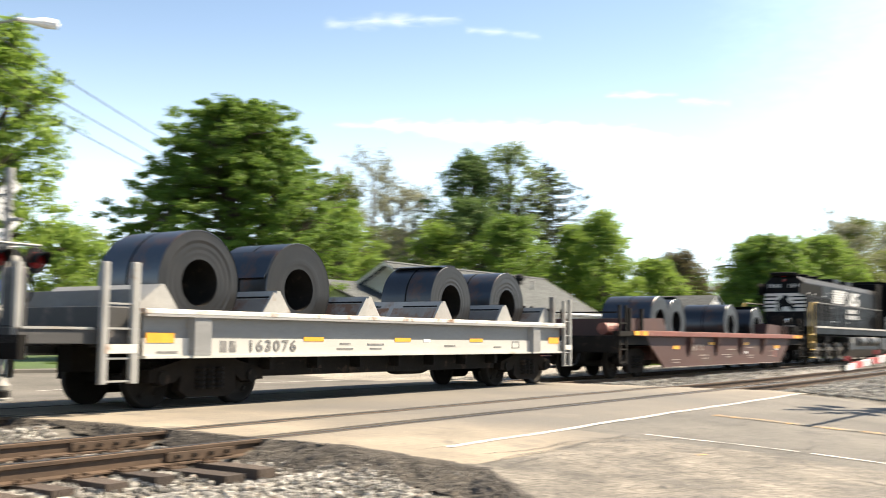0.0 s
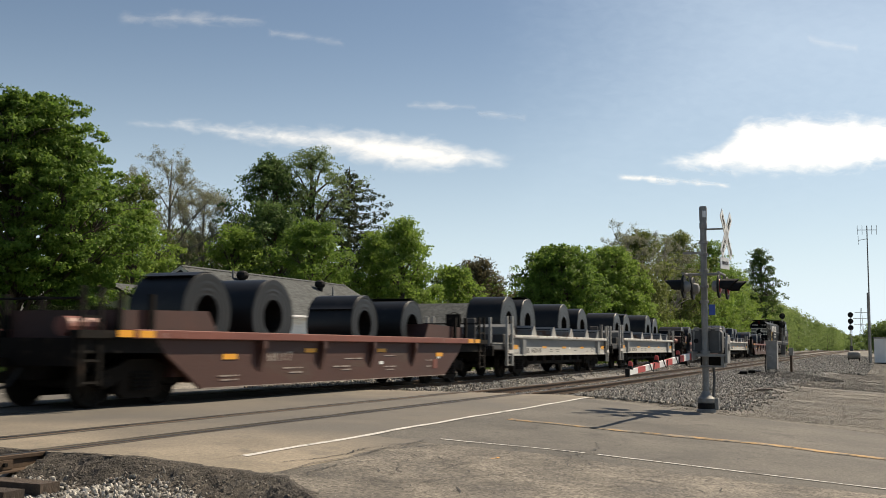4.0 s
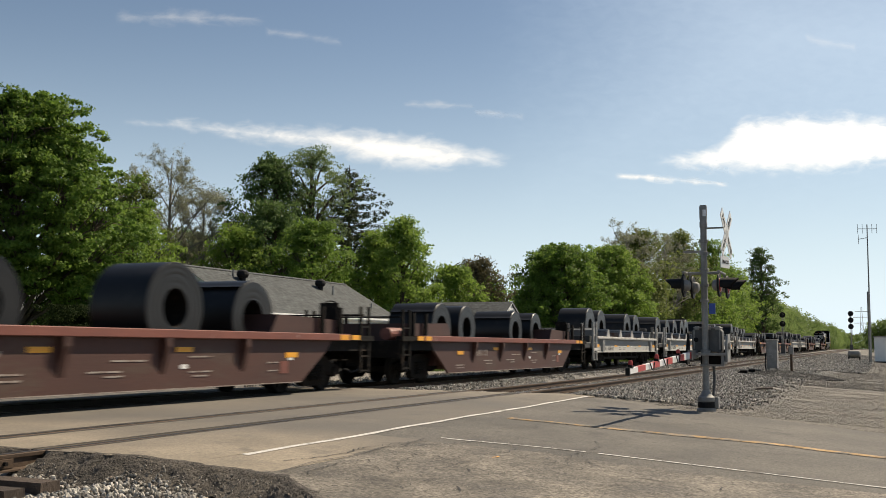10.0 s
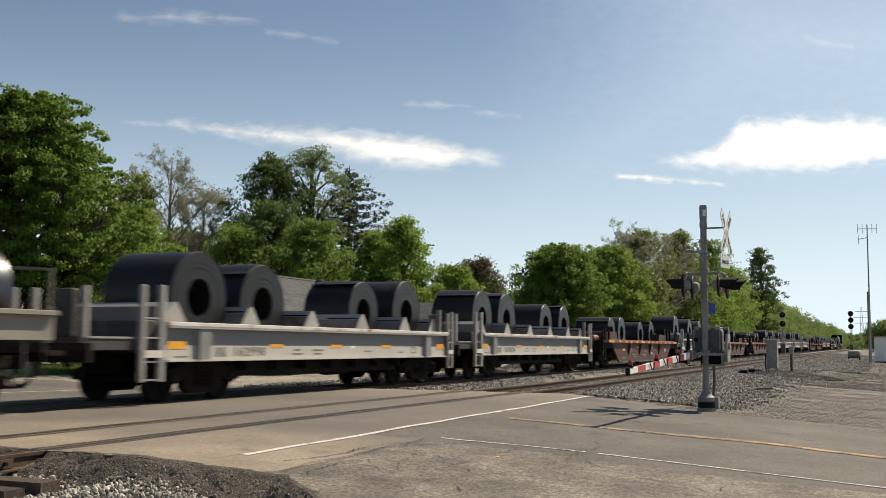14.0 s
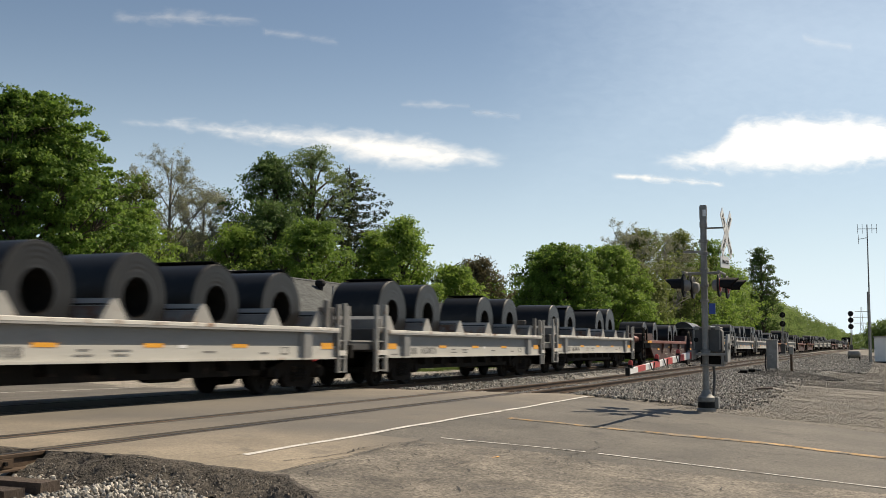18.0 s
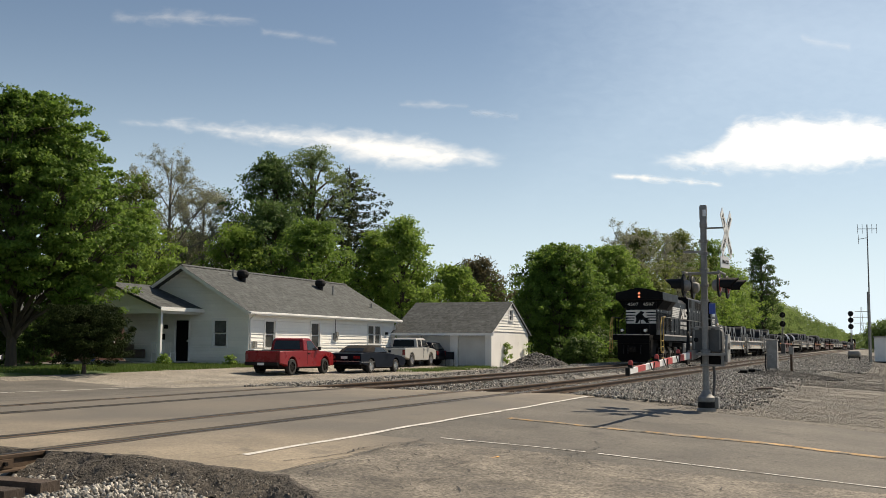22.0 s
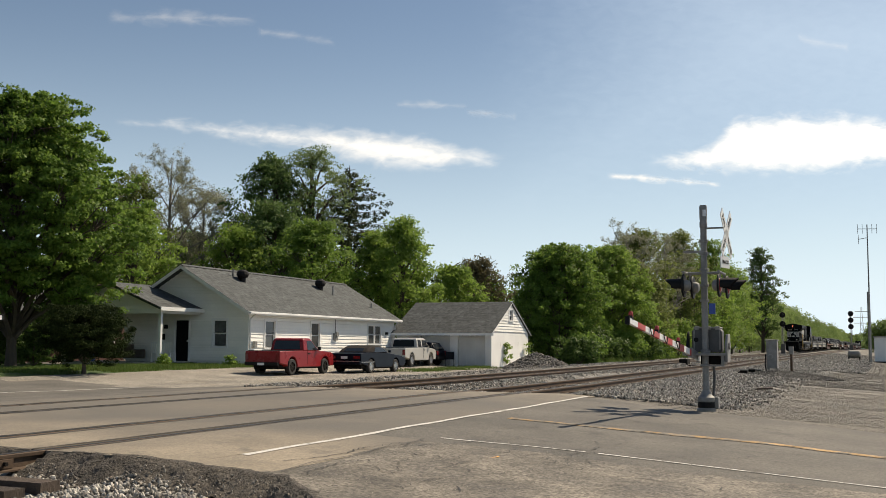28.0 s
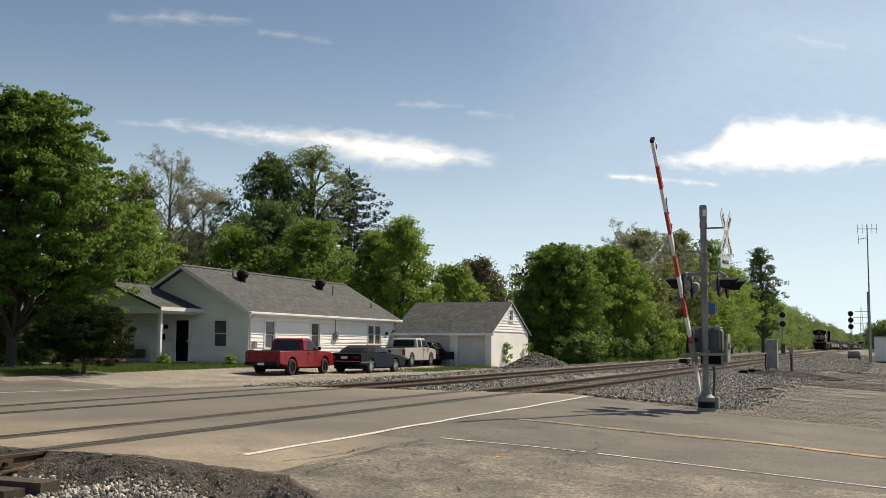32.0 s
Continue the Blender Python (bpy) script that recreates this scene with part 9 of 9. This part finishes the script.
tagged(part("pavement", kg, CROSSING), "concrete kerb and pavement along the far road", "pavement", kind="structure")

# ---- grass blades ----
def blades(name, n, place, h0, h1, seed, label):
    r = random.Random(seed)
    g = Geo()
    for _ in range(n):
        x, y = place(r)
        z, h, a = land(x, y) + 0.01, r.uniform(h0, h1), r.uniform(0, 6.283)
        w = 0.012 + 0.01 * r.random()
        dx, dy = math.cos(a), math.sin(a)
        b = r.uniform(0.1, 0.5) * h
        g.add([(x - dx * w, y - dy * w, z), (x + dx * w, y + dy * w, z), (x + dy * b, y - dx * b, z + h)], [(0, 1, 2)])
    return tagged(part(name, g, GRASS), label, "grass", kind="stuff")


def yard_spot(r):
    """Tufts that leave bare patches in the lawn."""
    while True:
        x, y = r.uniform(22, 41.5), r.uniform(18.0, 23.5)
        if y > 18.15 + 0.3 * noise.noise(Vector((x * 0.7, 5, 0))) and noise.noise(Vector((x * 0.55, y * 0.9, 8.0))) > -0.22 + 0.4 * (r.random() - 0.5):
            return x, y


blades("grass", 30000, yard_spot, 0.04, 0.17, 3, "unmown green grass blades on the lawn")
blades("grass", 3800, lambda r: (lambda x: (x, 12.9 + 0.8 * math.sin(x * 1.7) + r.gauss(0, 0.5)))(r.uniform(45.5, 57.3)), 0.04, 0.16, 4, "patchy grass and weeds by the garage")
blades("grass", 3500, lambda r: (r.uniform(42, 57.5), 19.35 - abs(r.gauss(0, 0.25))), 0.08, 0.3, 5, "weeds along the house wall")
blades("grass", 2200, lambda r: (r.uniform(68, 110), 8.1 + abs(r.gauss(0, 0.9))), 0.1, 0.45, 6, "tall weeds along the railway")

# ---- ballast stones ----
def stones(name, n, place, s0, s1, seed, label, low=False, material=None):
    """Loose broken stones, each with its own shape."""
    r = random.Random(seed)
    phi = (1 + 5 ** 0.5) / 2
    if low:
        base = [Vector(c) for c in ((1, 0, 0), (-1, 0, 0), (0, 1, 0), (0, -1, 0), (0, 0, 1), (0, 0, -1))]
        faces = [(0, 2, 4), (2, 1, 4), (1, 3, 4), (3, 0, 4), (2, 0, 5), (1, 2, 5), (3, 1, 5), (0, 3, 5)]
    else:
        base = [Vector(c).normalized() for c in ((-1, phi, 0), (1, phi, 0), (-1, -phi, 0), (1, -phi, 0), (0, -1, phi), (0, 1, phi), (0, -1, -phi), (0, 1, -phi), (phi, 0, -1), (phi, 0, 1), (-phi, 0, -1), (-phi, 0, 1))]
        faces = [(0, 11, 5), (0, 5, 1), (0, 1, 7), (0, 7, 10), (0, 10, 11), (1, 5, 9), (5, 11, 4), (11, 10, 2), (10, 7, 6), (7, 1, 8), (3, 9, 4), (3, 4, 2), (3, 2, 6), (3, 6, 8), (3, 8, 9), (4, 9, 5), (2, 4, 11), (6, 2, 10), (8, 6, 7), (9, 8, 1)]
    g = Geo()
    for _ in range(n):
        p = place(r)
        if p is None:
            continue
        x, y, z = p
        s = r.uniform(s0, s1)
        e = Euler((r.uniform(0, 6.28), r.uniform(0, 6.28), r.uniform(0, 6.28))).to_matrix()
        k = (s * r.uniform(0.8, 1.3), s * r.uniform(0.6, 1.0), s * r.uniform(0.45, 0.8))
        g.add([e @ Vector((c.x * k[0], c.y * k[1], c.z * k[2])) * r.uniform(0.82, 1.1) + Vector((x, y, z + 0.25 * s)) for c in base], faces)
    return tagged(part(name, g, material or STONE), label, "ballast", kind="stuff")


def near_spot(r):
    x, y = r.uniform(3.8, 8.05), r.uniform(-4.6, 6.5)
    if x > 7.78 + 0.12 * math.sin(y * 2.2) - 0.62 * smoothstep(-3.0, -4.4, y) + 0.1 * r.random() ** 3:
        return None
    if -1.85 < y < -0.85 and 6.75 < x < 7.56 and r.random() < 0.93:
        return None
    for c in (0, SP):
        for s_ in (-GA, GA):
            if abs(y - c - s_) < 0.09:
                return None
    return x, y, bed_profile(x, y) + r.uniform(-0.01, 0.03)


def right_spot(r):
    x = 23.5 + (r.random() ** 1.6) * 42
    y = r.uniform(-7.4, 7.2)
    if r.random() < smoothstep(-4.7, -6.3, y + jag(x, 0.5, 0.6, 17)) ** 0.6:
        return None
    if x < 24.3 and r.random() < 0.5:
        return None
    for c in (0, SP):
        for s_ in (-GA, GA):
            if abs(y - c - s_) < 0.09:
                return None
    on_bed = y > -4.6 - 0.08 * (min(x, 50) - 23) + 0.2
    return x, y, bed_profile(x, y) + r.uniform(0.0, 0.03) + ((0.03 if x < 30 else 0.05) if on_bed else 0.0)


stones("ballast_stones", 26000, near_spot, 0.014, 0.038, 21, "pale grey broken ballast stones beside the near rails")
stones("ballast_stones", 85000, right_spot, 0.022, 0.052, 22, "pale grey broken ballast stones along the tracks", True)
stones("gravel", 70000, lambda r: (lambda x, y: (x, y, bed_profile(x, y) + (0.045 if y > -4.6 - 0.08 * (min(x, 50) - 23) else 0.0)) if x > 22.6 - 0.32 * max(0, -2.5 - y) + 0.25 * math.sin(y * 2.3) else None)(20.0 + r.random() ** 1.5 * 45, -r.uniform(4.2, 10.5)), 0.005, 0.015, 23, "scattered small tan gravel on the dirt", True, GRAVEL_TAN)
stones("gravel", 26000, lambda r: (lambda x, y: (x, y, bed_profile(x, y)))(40.0 + r.random() ** 1.3 * 75, -r.uniform(4.5, 15.0)), 0.012, 0.04, 29, "scattered pale gravel on the open lot", True, GRAVEL_TAN)
def mound_spot(r):
    a, q = r.uniform(0, 6.283), math.sqrt(r.random())
    x, y = 46.8 + 2.2 * q * math.cos(a), -4.95 + 2.2 * q * math.sin(a)
    return x, y, land(x, y) + 0.22 * (1 - q) + 0.02


stones("ballast_stones", 26000, lambda r: (lambda x, y: (x, y, bed_profile(x, y) + 0.05) if min(abs(y - c - s_) for c in (0, SP) for s_ in (-GA, GA)) > 0.14 else None)(60 + r.random() ** 1.3 * 92, r.uniform(-7.8, 7.0)), 0.04, 0.085, 30, "grey broken ballast stones further along the tracks", True)
stones("mound_stones", 3000, mound_spot, 0.03, 0.06, 28, "dark broken stones on the mound by the cabinet", True, DARK_STONE)
stones("gravel", 600, lambda r: (lambda x, y: (x, y, bed_profile(7.3, y) + 0.14 * smoothstep(7.5, 8.1, x) + 0.01))(r.uniform(7.35, 8.15), -r.uniform(0.9, 4.0)), 0.008, 0.02, 26, "loose grit on the crumbled asphalt edge", True, GRAVEL_TAN)
stones("gravel_heap_stones", 3000, lambda r: (lambda a, q: (55.6 + 1.8 * q * math.cos(a), 9.3 + 1.8 * q * math.sin(a), land(55.6, 9.3) + 0.64 * (1 - q) + 0.02))(r.uniform(0, 6.283), math.sqrt(r.random())), 0.03, 0.06, 27, "broken grey stones on the gravel heap", True)
stones("gravel", 2500, lambda r: (lambda x, y: (x, y, land(x, y) + 0.003 + 0.03 * noise.noise(Vector((x * 0.5, y * 0.5, 3.0)))))(r.uniform(7.4, 12.9), -r.uniform(3.4, 7.6)), 0.003, 0.009, 25, "fine grit on the broken shoulder", True, GRAVEL_TAN)
stones("gravel", 7000, lambda r: (lambda x, y: (x, y, land(x, y) + 0.012))(r.uniform(28, 57), r.uniform(8.2, 18.5)), 0.006, 0.018, 24, "scattered gravel on the driveway", True, GRAVEL_TAN)

# ---- cracks and seams in the road ----
cr = random.Random(9)
for k, pts in enumerate(([(13.2, -3.3), (13.5, -4.0), (13.3, -4.8), (13.8, -5.6), (13.6, -6.6)], [(10.2, -3.2), (11.2, -3.5), (12.4, -3.9), (13.4, -4.2)], [(14.8, -4.6), (15.4, -5.2), (15.3, -6.0), (15.9, -6.6)],
                         [(17.0, -3.9), (16.5, -4.6), (17.3, -5.2), (17.0, -6.2)], [(9.0, -4.7), (9.6, -4.9), (10.4, -5.3), (11.0, -5.5), (11.9, -6.0)], [(8.6, -4.2), (9.3, -4.3), (9.9, -4.0), (10.8, -3.9)],
                         [(12.6, -5.2), (13.4, -5.3), (14.2, -5.0)], [(18.2, -4.4), (17.6, -5.0), (18.4, -5.8)], [(14.0, -3.4), (14.9, -3.9), (15.6, -3.7)], [(10.9, -6.2), (11.6, -6.6), (12.2, -7.2)],
                         [(11.2, -5.5), (12.2, -5.2), (12.9, -5.5)], [(8.3, -4.9), (8.9, -5.3), (9.6, -5.8)], [(9.1, -3.1), (10.0, -3.3), (10.7, -3.2), (11.6, -3.35), (12.3, -3.3)], [(8.5, -3.7), (9.4, -3.6), (10.0, -3.75)], [(9.9, -4.5), (10.8, -4.6), (11.5, -4.45)], [(14.6, -3.0), (14.9, -3.6), (14.7, -4.3)], [(19.5, -3.4), (18.9, -4.0), (19.6, -4.8), (19.2, -5.4)], [(13.1, -6.2), (13.6, -6.9), (14.3, -7.2)], [(15.0, -6.6), (14.6, -7.2), (15.1, -7.8)])):
    fine = []
    for a, b in zip(pts[:-1], pts[1:]):
        for i in range(12):
            q = Vector(a).lerp(Vector(b), i / 12)
            fine.append((q.x + cr.uniform(-0.05, 0.05), q.y + cr.uniform(-0.05, 0.05)))
    ribbon("road_crack", fine, cr.uniform(0.007, 0.018), TAR, "dark crack in the asphalt", 0.010, cat="crack", wear=0.9)
ribbon("road_crack", [(8.4, -3.5), (9.2, -3.38), (10.1, -3.46), (11.0, -3.36), (12.0, -3.42)], 0.014, TAR, "dark crack in the asphalt", 0.016, cat="crack", wear=0.9)
# short scratches and hairline cracks all over the shoulder and the lane edges
hair = Geo()
for k in range(150):
    x, y = (cr.uniform(8.3, 12.5), cr.uniform(-8.5, -3.5)) if k < 105 else (cr.uniform(12.5, 20.5), cr.uniform(-9.5, -3.0))
    a, n_ = cr.gauss(-1.45, 0.45), cr.randint(3, 9)
    w_ = cr.uniform(0.003, 0.010) * (1.3 if k % 9 == 0 else 1.0)
    rows_ = []
    for i in range(n_ + 1):
        wide = w_ * math.sin(math.pi * (i + 0.3) / (n_ + 0.6)) * cr.uniform(0.5, 1.4)
        z_ = land(x, y) + 0.012 + 0.02 * noise.noise(Vector((x * 0.5, y * 0.5, 3.0)))
        rows_ += [(x - math.sin(a) * wide, y + math.cos(a) * wide, z_), (x + math.sin(a) * wide, y - math.cos(a) * wide, z_)]
        a += cr.gauss(0, 0.4)
        x, y = x + 0.07 * math.cos(a), y + 0.07 * math.sin(a)
    hair.add(rows_, [(2 * i, 2 * i + 1, 2 * i + 3, 2 * i + 2) for i in range(n_)])
tagged(part("hairline_cracks", hair, TAR), "short dark hairline cracks in the worn asphalt", "crack", kind="stuff")
# spalled dark edge where the crossing surface has broken away
eb = Geo()
er = random.Random(31)
COLS = 22
ey = steps(-5.4, 6.4, 0.035)
for y in ey:
    if y > -3.6:
        x = 8.22 + jag(y, 0.10, 2.0, 11)
    else:
        x = 8.25 - 0.9 * (-3.6 - y) + jag(y, 0.16, 2.3, 7)
    wide = 0.54 - 0.1 * smoothstep(-3.6, -5.0, y) + 0.18 * noise.noise(Vector((y * 1.3, 4.0, 0)))
    if y > -0.7:
        wide = 0.3
    for k in range(COLS + 1):
        v = k / COLS
        lap = 0.07 + 0.07 * noise.noise(Vector((y * 6.0, 2.0, 0)))
        q = Vector((x + lap - v * (wide + lap), y + er.uniform(-0.015, 0.015), 0))
        top, low = land(q.x, y) + 0.008 + 0.03 * noise.noise(Vector((q.x * 0.5, y * 0.5, 3.0))), bed_profile(x - wide, y) - 0.03
        fall = max(0.0, (x - q.x) / wide)
        z = top + (low - top) * fall ** 1.25
        rough = 0.0 if k == 0 else (0.030 * noise.noise(q * 5.0) + 0.020 * noise.noise(q * 15.0) + 0.010 * er.uniform(-1, 1)) * smoothstep(0.0, 0.15, fall) + 0.008 * noise.noise(q * 22.0)
        for rl in (-GA, GA, SP - GA, SP + GA):
            if abs(y - rl) < 0.12:
                z = min(z, -0.16)
                rough = 0.0
        if abs(min(abs(y - rl) for rl in (-GA, GA, SP - GA, SP + GA))) >= 0.12:
            z = max(z, bed_profile(q.x, q.y) + 0.03)
        eb.v.append((q.x, q.y, min(z + rough, top + 0.006) if fall > 0.02 else top + abs(rough)))
eb.f = [(i * (COLS + 1) + k, i * (COLS + 1) + k + 1, (i + 1) * (COLS + 1) + k + 1, (i + 1) * (COLS + 1) + k) for i in range(len(ey) - 1) for k in range(COLS)]
tagged(part("broken_edge", eb, CRUMBLE, smooth=True), "dark crumbled asphalt edge above the ballast", "asphalt edge", kind="structure")
# joint bars on the near rails
for y in (-GA, GA):
    for sgn in (-1, 1):
        jb = thing("joint_bar", "bolted steel joint bar on the near rail", "joint bar", "joint bars on the rails", at=pose(7.35, y + sgn * 0.03, -0.09))
        part("bar", Geo().box(-0.45, 0.45, -0.014, 0.014, -0.05, 0.045), RAIL, jb, bevel=0.005)
        for k in range(4):
            part("bolt", Geo().lathe([(0, sgn * 0.05), (0.022, sgn * 0.05), (0.022, 0)], "y", 6, (-0.33 + k * 0.22, 0, 0)), BLACK_STEEL, jb)

# ---- clouds, far off and high up ----
def ramp_of(n, ln, src, stops):
    r = n.new("ShaderNodeValToRGB")
    for k, (p, v) in enumerate(stops):
        e = r.color_ramp.elements[k] if k < 2 else r.color_ramp.elements.new(p)
        e.position, e.color = p, (v, v, v, 1)
    ln(src, r.inputs[0])
    return r.outputs[0]


def cloud_mat(outline, seed, glow, thin, soft, fray, hue):
    """A veil between an upper and a lower outline, frayed by noise; outline: (along, top, foot), all from 0 to 1."""
    m = bpy.data.materials.new("cloud")
    m.use_nodes = True
    n, ln = m.node_tree.nodes, m.node_tree.links.new
    n.remove(n["Principled BSDF"])

    def calc(op, a, b, c=0.0):
        x = n.new("ShaderNodeMath")
        x.operation = op
        for k, v in enumerate((a, b, c)):
            if isinstance(v, (int, float)):
                x.inputs[k].default_value = v
            else:
                ln(v, x.inputs[k])
        return x.outputs[0]

    tc, mp, sep, t, t2 = (n.new("ShaderNode" + k) for k in ("TexCoord", "Mapping", "SeparateXYZ", "TexNoise", "TexNoise"))
    mp.inputs["Location"].default_value = (seed, seed * 0.7, 0)
    mp.inputs["Scale"].default_value = (1.0 / 60, 1.0 / 26, 1)
    ln(tc.outputs["Object"], mp.inputs[0])
    for node, sc in ((t, 1.0), (t2, 5.0)):
        node.inputs["Scale"].default_value, node.inputs["Detail"].default_value, node.inputs["Roughness"].default_value, node.inputs["Distortion"].default_value = sc, 5, 0.52, 0.5
        ln(mp.outputs[0], node.inputs["Vector"])
    ln(tc.outputs["Generated"], sep.inputs[0])
    first, last, rest = outline[0], outline[-1], outline[1:-1]
    order = [first, last] + rest
    top = ramp_of(n, ln, sep.outputs[0], [(p, a) for p, a, b in order])
    foot = ramp_of(n, ln, sep.outputs[0], [(p, b) for p, a, b in order])
    inside = calc("MINIMUM", calc("SUBTRACT", top, sep.outputs[1]), calc("SUBTRACT", sep.outputs[1], foot))
    ends = calc("MINIMUM", sep.outputs[0], calc("SUBTRACT", 1.0, sep.outputs[0]))
    inside = calc("MINIMUM", inside, calc("MULTIPLY", ends, 1.5))
    v = calc("MULTIPLY_ADD", calc("SUBTRACT", t.outputs[0], 0.5), 0.42 * fray, inside)
    v = calc("MULTIPLY_ADD", calc("SUBTRACT", t2.outputs[0], 0.5), 0.07 * fray, v)
    mr = n.new("ShaderNodeMapRange")
    mr.interpolation_type = "SMOOTHSTEP"
    mr.inputs[1].default_value, mr.inputs[2].default_value, mr.inputs[4].default_value = -0.02, soft, thin
    ln(v, mr.inputs[0])
    rim = n.new("ShaderNodeMapRange")
    rim.inputs[1].default_value, rim.inputs[2].default_value = 0.0, 0.06
    ln(calc("MINIMUM", ends, calc("MINIMUM", sep.outputs[1], calc("SUBTRACT", 1.0, sep.outputs[1]))), rim.inputs[0])
    em, tr, mx = n.new("ShaderNodeEmission"), n.new("ShaderNodeBsdfTransparent"), n.new("ShaderNodeMixShader")
    em.inputs[0].default_value, em.inputs[1].default_value = (*hue, 1), glow
    ln(calc("MULTIPLY", mr.outputs[0], rim.outputs[0]), mx.inputs[0])
    ln(tr.outputs[0], mx.inputs[1])
    ln(em.outputs[0], mx.inputs[2])
    ln(mx.outputs[0], n["Material Output"].inputs[0])
    return m


CLOUDS = []
DIST = 2600.0
FOC = 0.5 / math.tan(radians(46.78) / 2)


def cloud(a, b, c, d, outline, seed, glow=1.0, thin=1.0, soft=0.25, far=1.0, fray=1.0, hue=(0.98, 0.985, 1.0)):
    """A thin glowing sheet far off, for clouds and the sky-brightening veil; a, b: its ends across the sky, c, d: its
    foot and top, all in picture widths from the view's centre.
    """
    k = DIST * far / FOC
    g = Geo().grid([-0.5, 0, 0.5], [-0.5, 0, 0.5], lambda x, y: 0.0)
    g.v = [(x * (b - a) * k, y * (d - c) * k, 0) for x, y, z in g.v]
    ob = part("cloud", g, cloud_mat(outline, seed, glow, thin, soft, fray, hue))
    ob.matrix_basis = view(0, 0, 0) @ Matrix.Translation(((a + b) / 2 * k, (c + d) / 2 * k, -DIST * far))
    tagged(ob, "thin sheet for white fair-weather clouds and a sky-brightening veil", "cloud", "clouds in the sky")
    CLOUDS.append((ob, ob.matrix_basis.copy(), k))


cloud(-0.37, 0.085, 0.078, 0.158, [(0.0, 0.86, 0.78), (0.2, 0.86, 0.66), (0.36, 0.80, 0.48), (0.5, 0.78, 0.38), (0.68, 0.72, 0.12), (0.8, 0.62, 0.10), (0.9, 0.46, 0.16), (1.0, 0.36, 0.2)], 1.3, 1.06, 0.92, 0.36, 1.0, 0.7)
cloud(0.235, 0.60, 0.075, 0.168, [(0.0, 0.30, 0.22), (0.10, 0.40, 0.14), (0.20, 0.48, 0.10), (0.27, 0.80, 0.08), (0.42, 0.86, 0.07), (0.6, 0.86, 0.12), (0.8, 0.8, 0.25), (1.0, 0.7, 0.4)], 2.1, 1.1, 0.97, 0.30, 1.0, 0.7)
cloud(0.19, 0.32, 0.064, 0.092, [(0.0, 0.72, 0.55), (0.3, 0.80, 0.42), (0.65, 0.60, 0.28), (1.0, 0.38, 0.2)], 3.7, 1.0, 0.95, 0.3)
cloud(-0.375, -0.20, 0.235, 0.285, [(0.0, 0.7, 0.4), (0.5, 0.75, 0.3), (1.0, 0.6, 0.4)], 4.4, 0.9, 0.42, 0.5)
cloud(-0.205, -0.115, 0.222, 0.258, [(0.0, 0.8, 0.5), (0.5, 0.7, 0.35), (1.0, 0.5, 0.2)], 5.2, 0.9, 0.40, 0.5)
cloud(-0.05, 0.035, 0.148, 0.178, [(0.0, 0.6, 0.4), (0.5, 0.72, 0.3), (1.0, 0.5, 0.35)], 6.8, 0.9, 0.5, 0.5)
cloud(0.03, 0.09, 0.138, 0.168, [(0.0, 0.7, 0.4), (0.5, 0.7, 0.3), (1.0, 0.5, 0.2)], 7.1, 0.9, 0.42, 0.5)
cloud(0.405, 0.465, 0.215, 0.250, [(0.0, 0.8, 0.5), (0.5, 0.7, 0.3), (1.0, 0.5, 0.2)], 8.3, 0.95, 0.35, 0.5)

# a streak of orange marking paint on the shoulder
ribbon("paint_mark", [(10.95, -4.67), (11.04, -4.71), (11.12, -4.70)], 0.025, ORANGE_TAG, "orange marking paint sprayed on the asphalt", 0.02, cat="paint mark", wear=0.9)
# added bluish glowing veil that brightens the right side of the sky
cloud(0.02, 1.15, -0.02, 0.50, [(0.0, 0.95, 0.05), (0.5, 0.98, 0.02), (1.0, 0.98, 0.02)], 9.9, 1.08, 0.42, 0.62, 1.3, 0.3, (0.62, 0.79, 1.0))


# ---- what moves ----
def motions():
    times = [0.0, 0.1] + [float(k) for k in range(1, 32)] + [31.9, 32.0]
    for ob, m in TRAIN:
        u = m.translation.x
        rows = []
        for t in times:
            x = u + ride(t)
            rows.append((t, Matrix.Translation((ride(t), 0, rise(x))) @ m))
        walk(ob, rows)
    # the wheels roll while they pass the crossing
    place = {ob.name: m.translation.x for ob, m in TRAIN}
    for w, r, car, x in WHEELSETS:
        passing = [k for k in range(1, 32 * FPS) if 7.0 < place[car.name] + x + ride(k / FPS) < 62.0]
        rows = [(k / FPS, pose(x, 0, r, 0, math.degrees(ride(k / FPS) / r) % 360, 0)) for k in passing]
        if rows:
            walk(w, [(0.0, rows[0][1])] + rows + [(32.0, rows[-1][1])])
    gate_rows = [(0.0, -2.9), (26.8, -2.9), (27.2, -1.6), (27.5, 1.0), (28.0, 6.5), (28.5, 11.9), (29.0, 17.3), (29.5, 22.5), (30.0, 27.6), (30.5, 33.0), (31.0, 38.6), (31.5, 44.3), (31.9, 48.8), (32.0, 50.0)]
    walk(GATE, [(t, GATE_AT @ pose(0, 0, 0, 0, a, 0)) for t, a in gate_rows])
    walk(GATE2, [(t, FAR_AT @ pose(0, 0, 0, 0, a, 0)) for t, a in gate_rows])
    # the clouds drift slowly to the left
    for ob, m, k in CLOUDS:
        walk(ob, [(t, m @ Matrix.Translation((k * (0.0075 - 0.015 * t / 32.0), 0, 0))) for t in (0.0, 8.0, 16.0, 24.0, 32.0)])


motions()
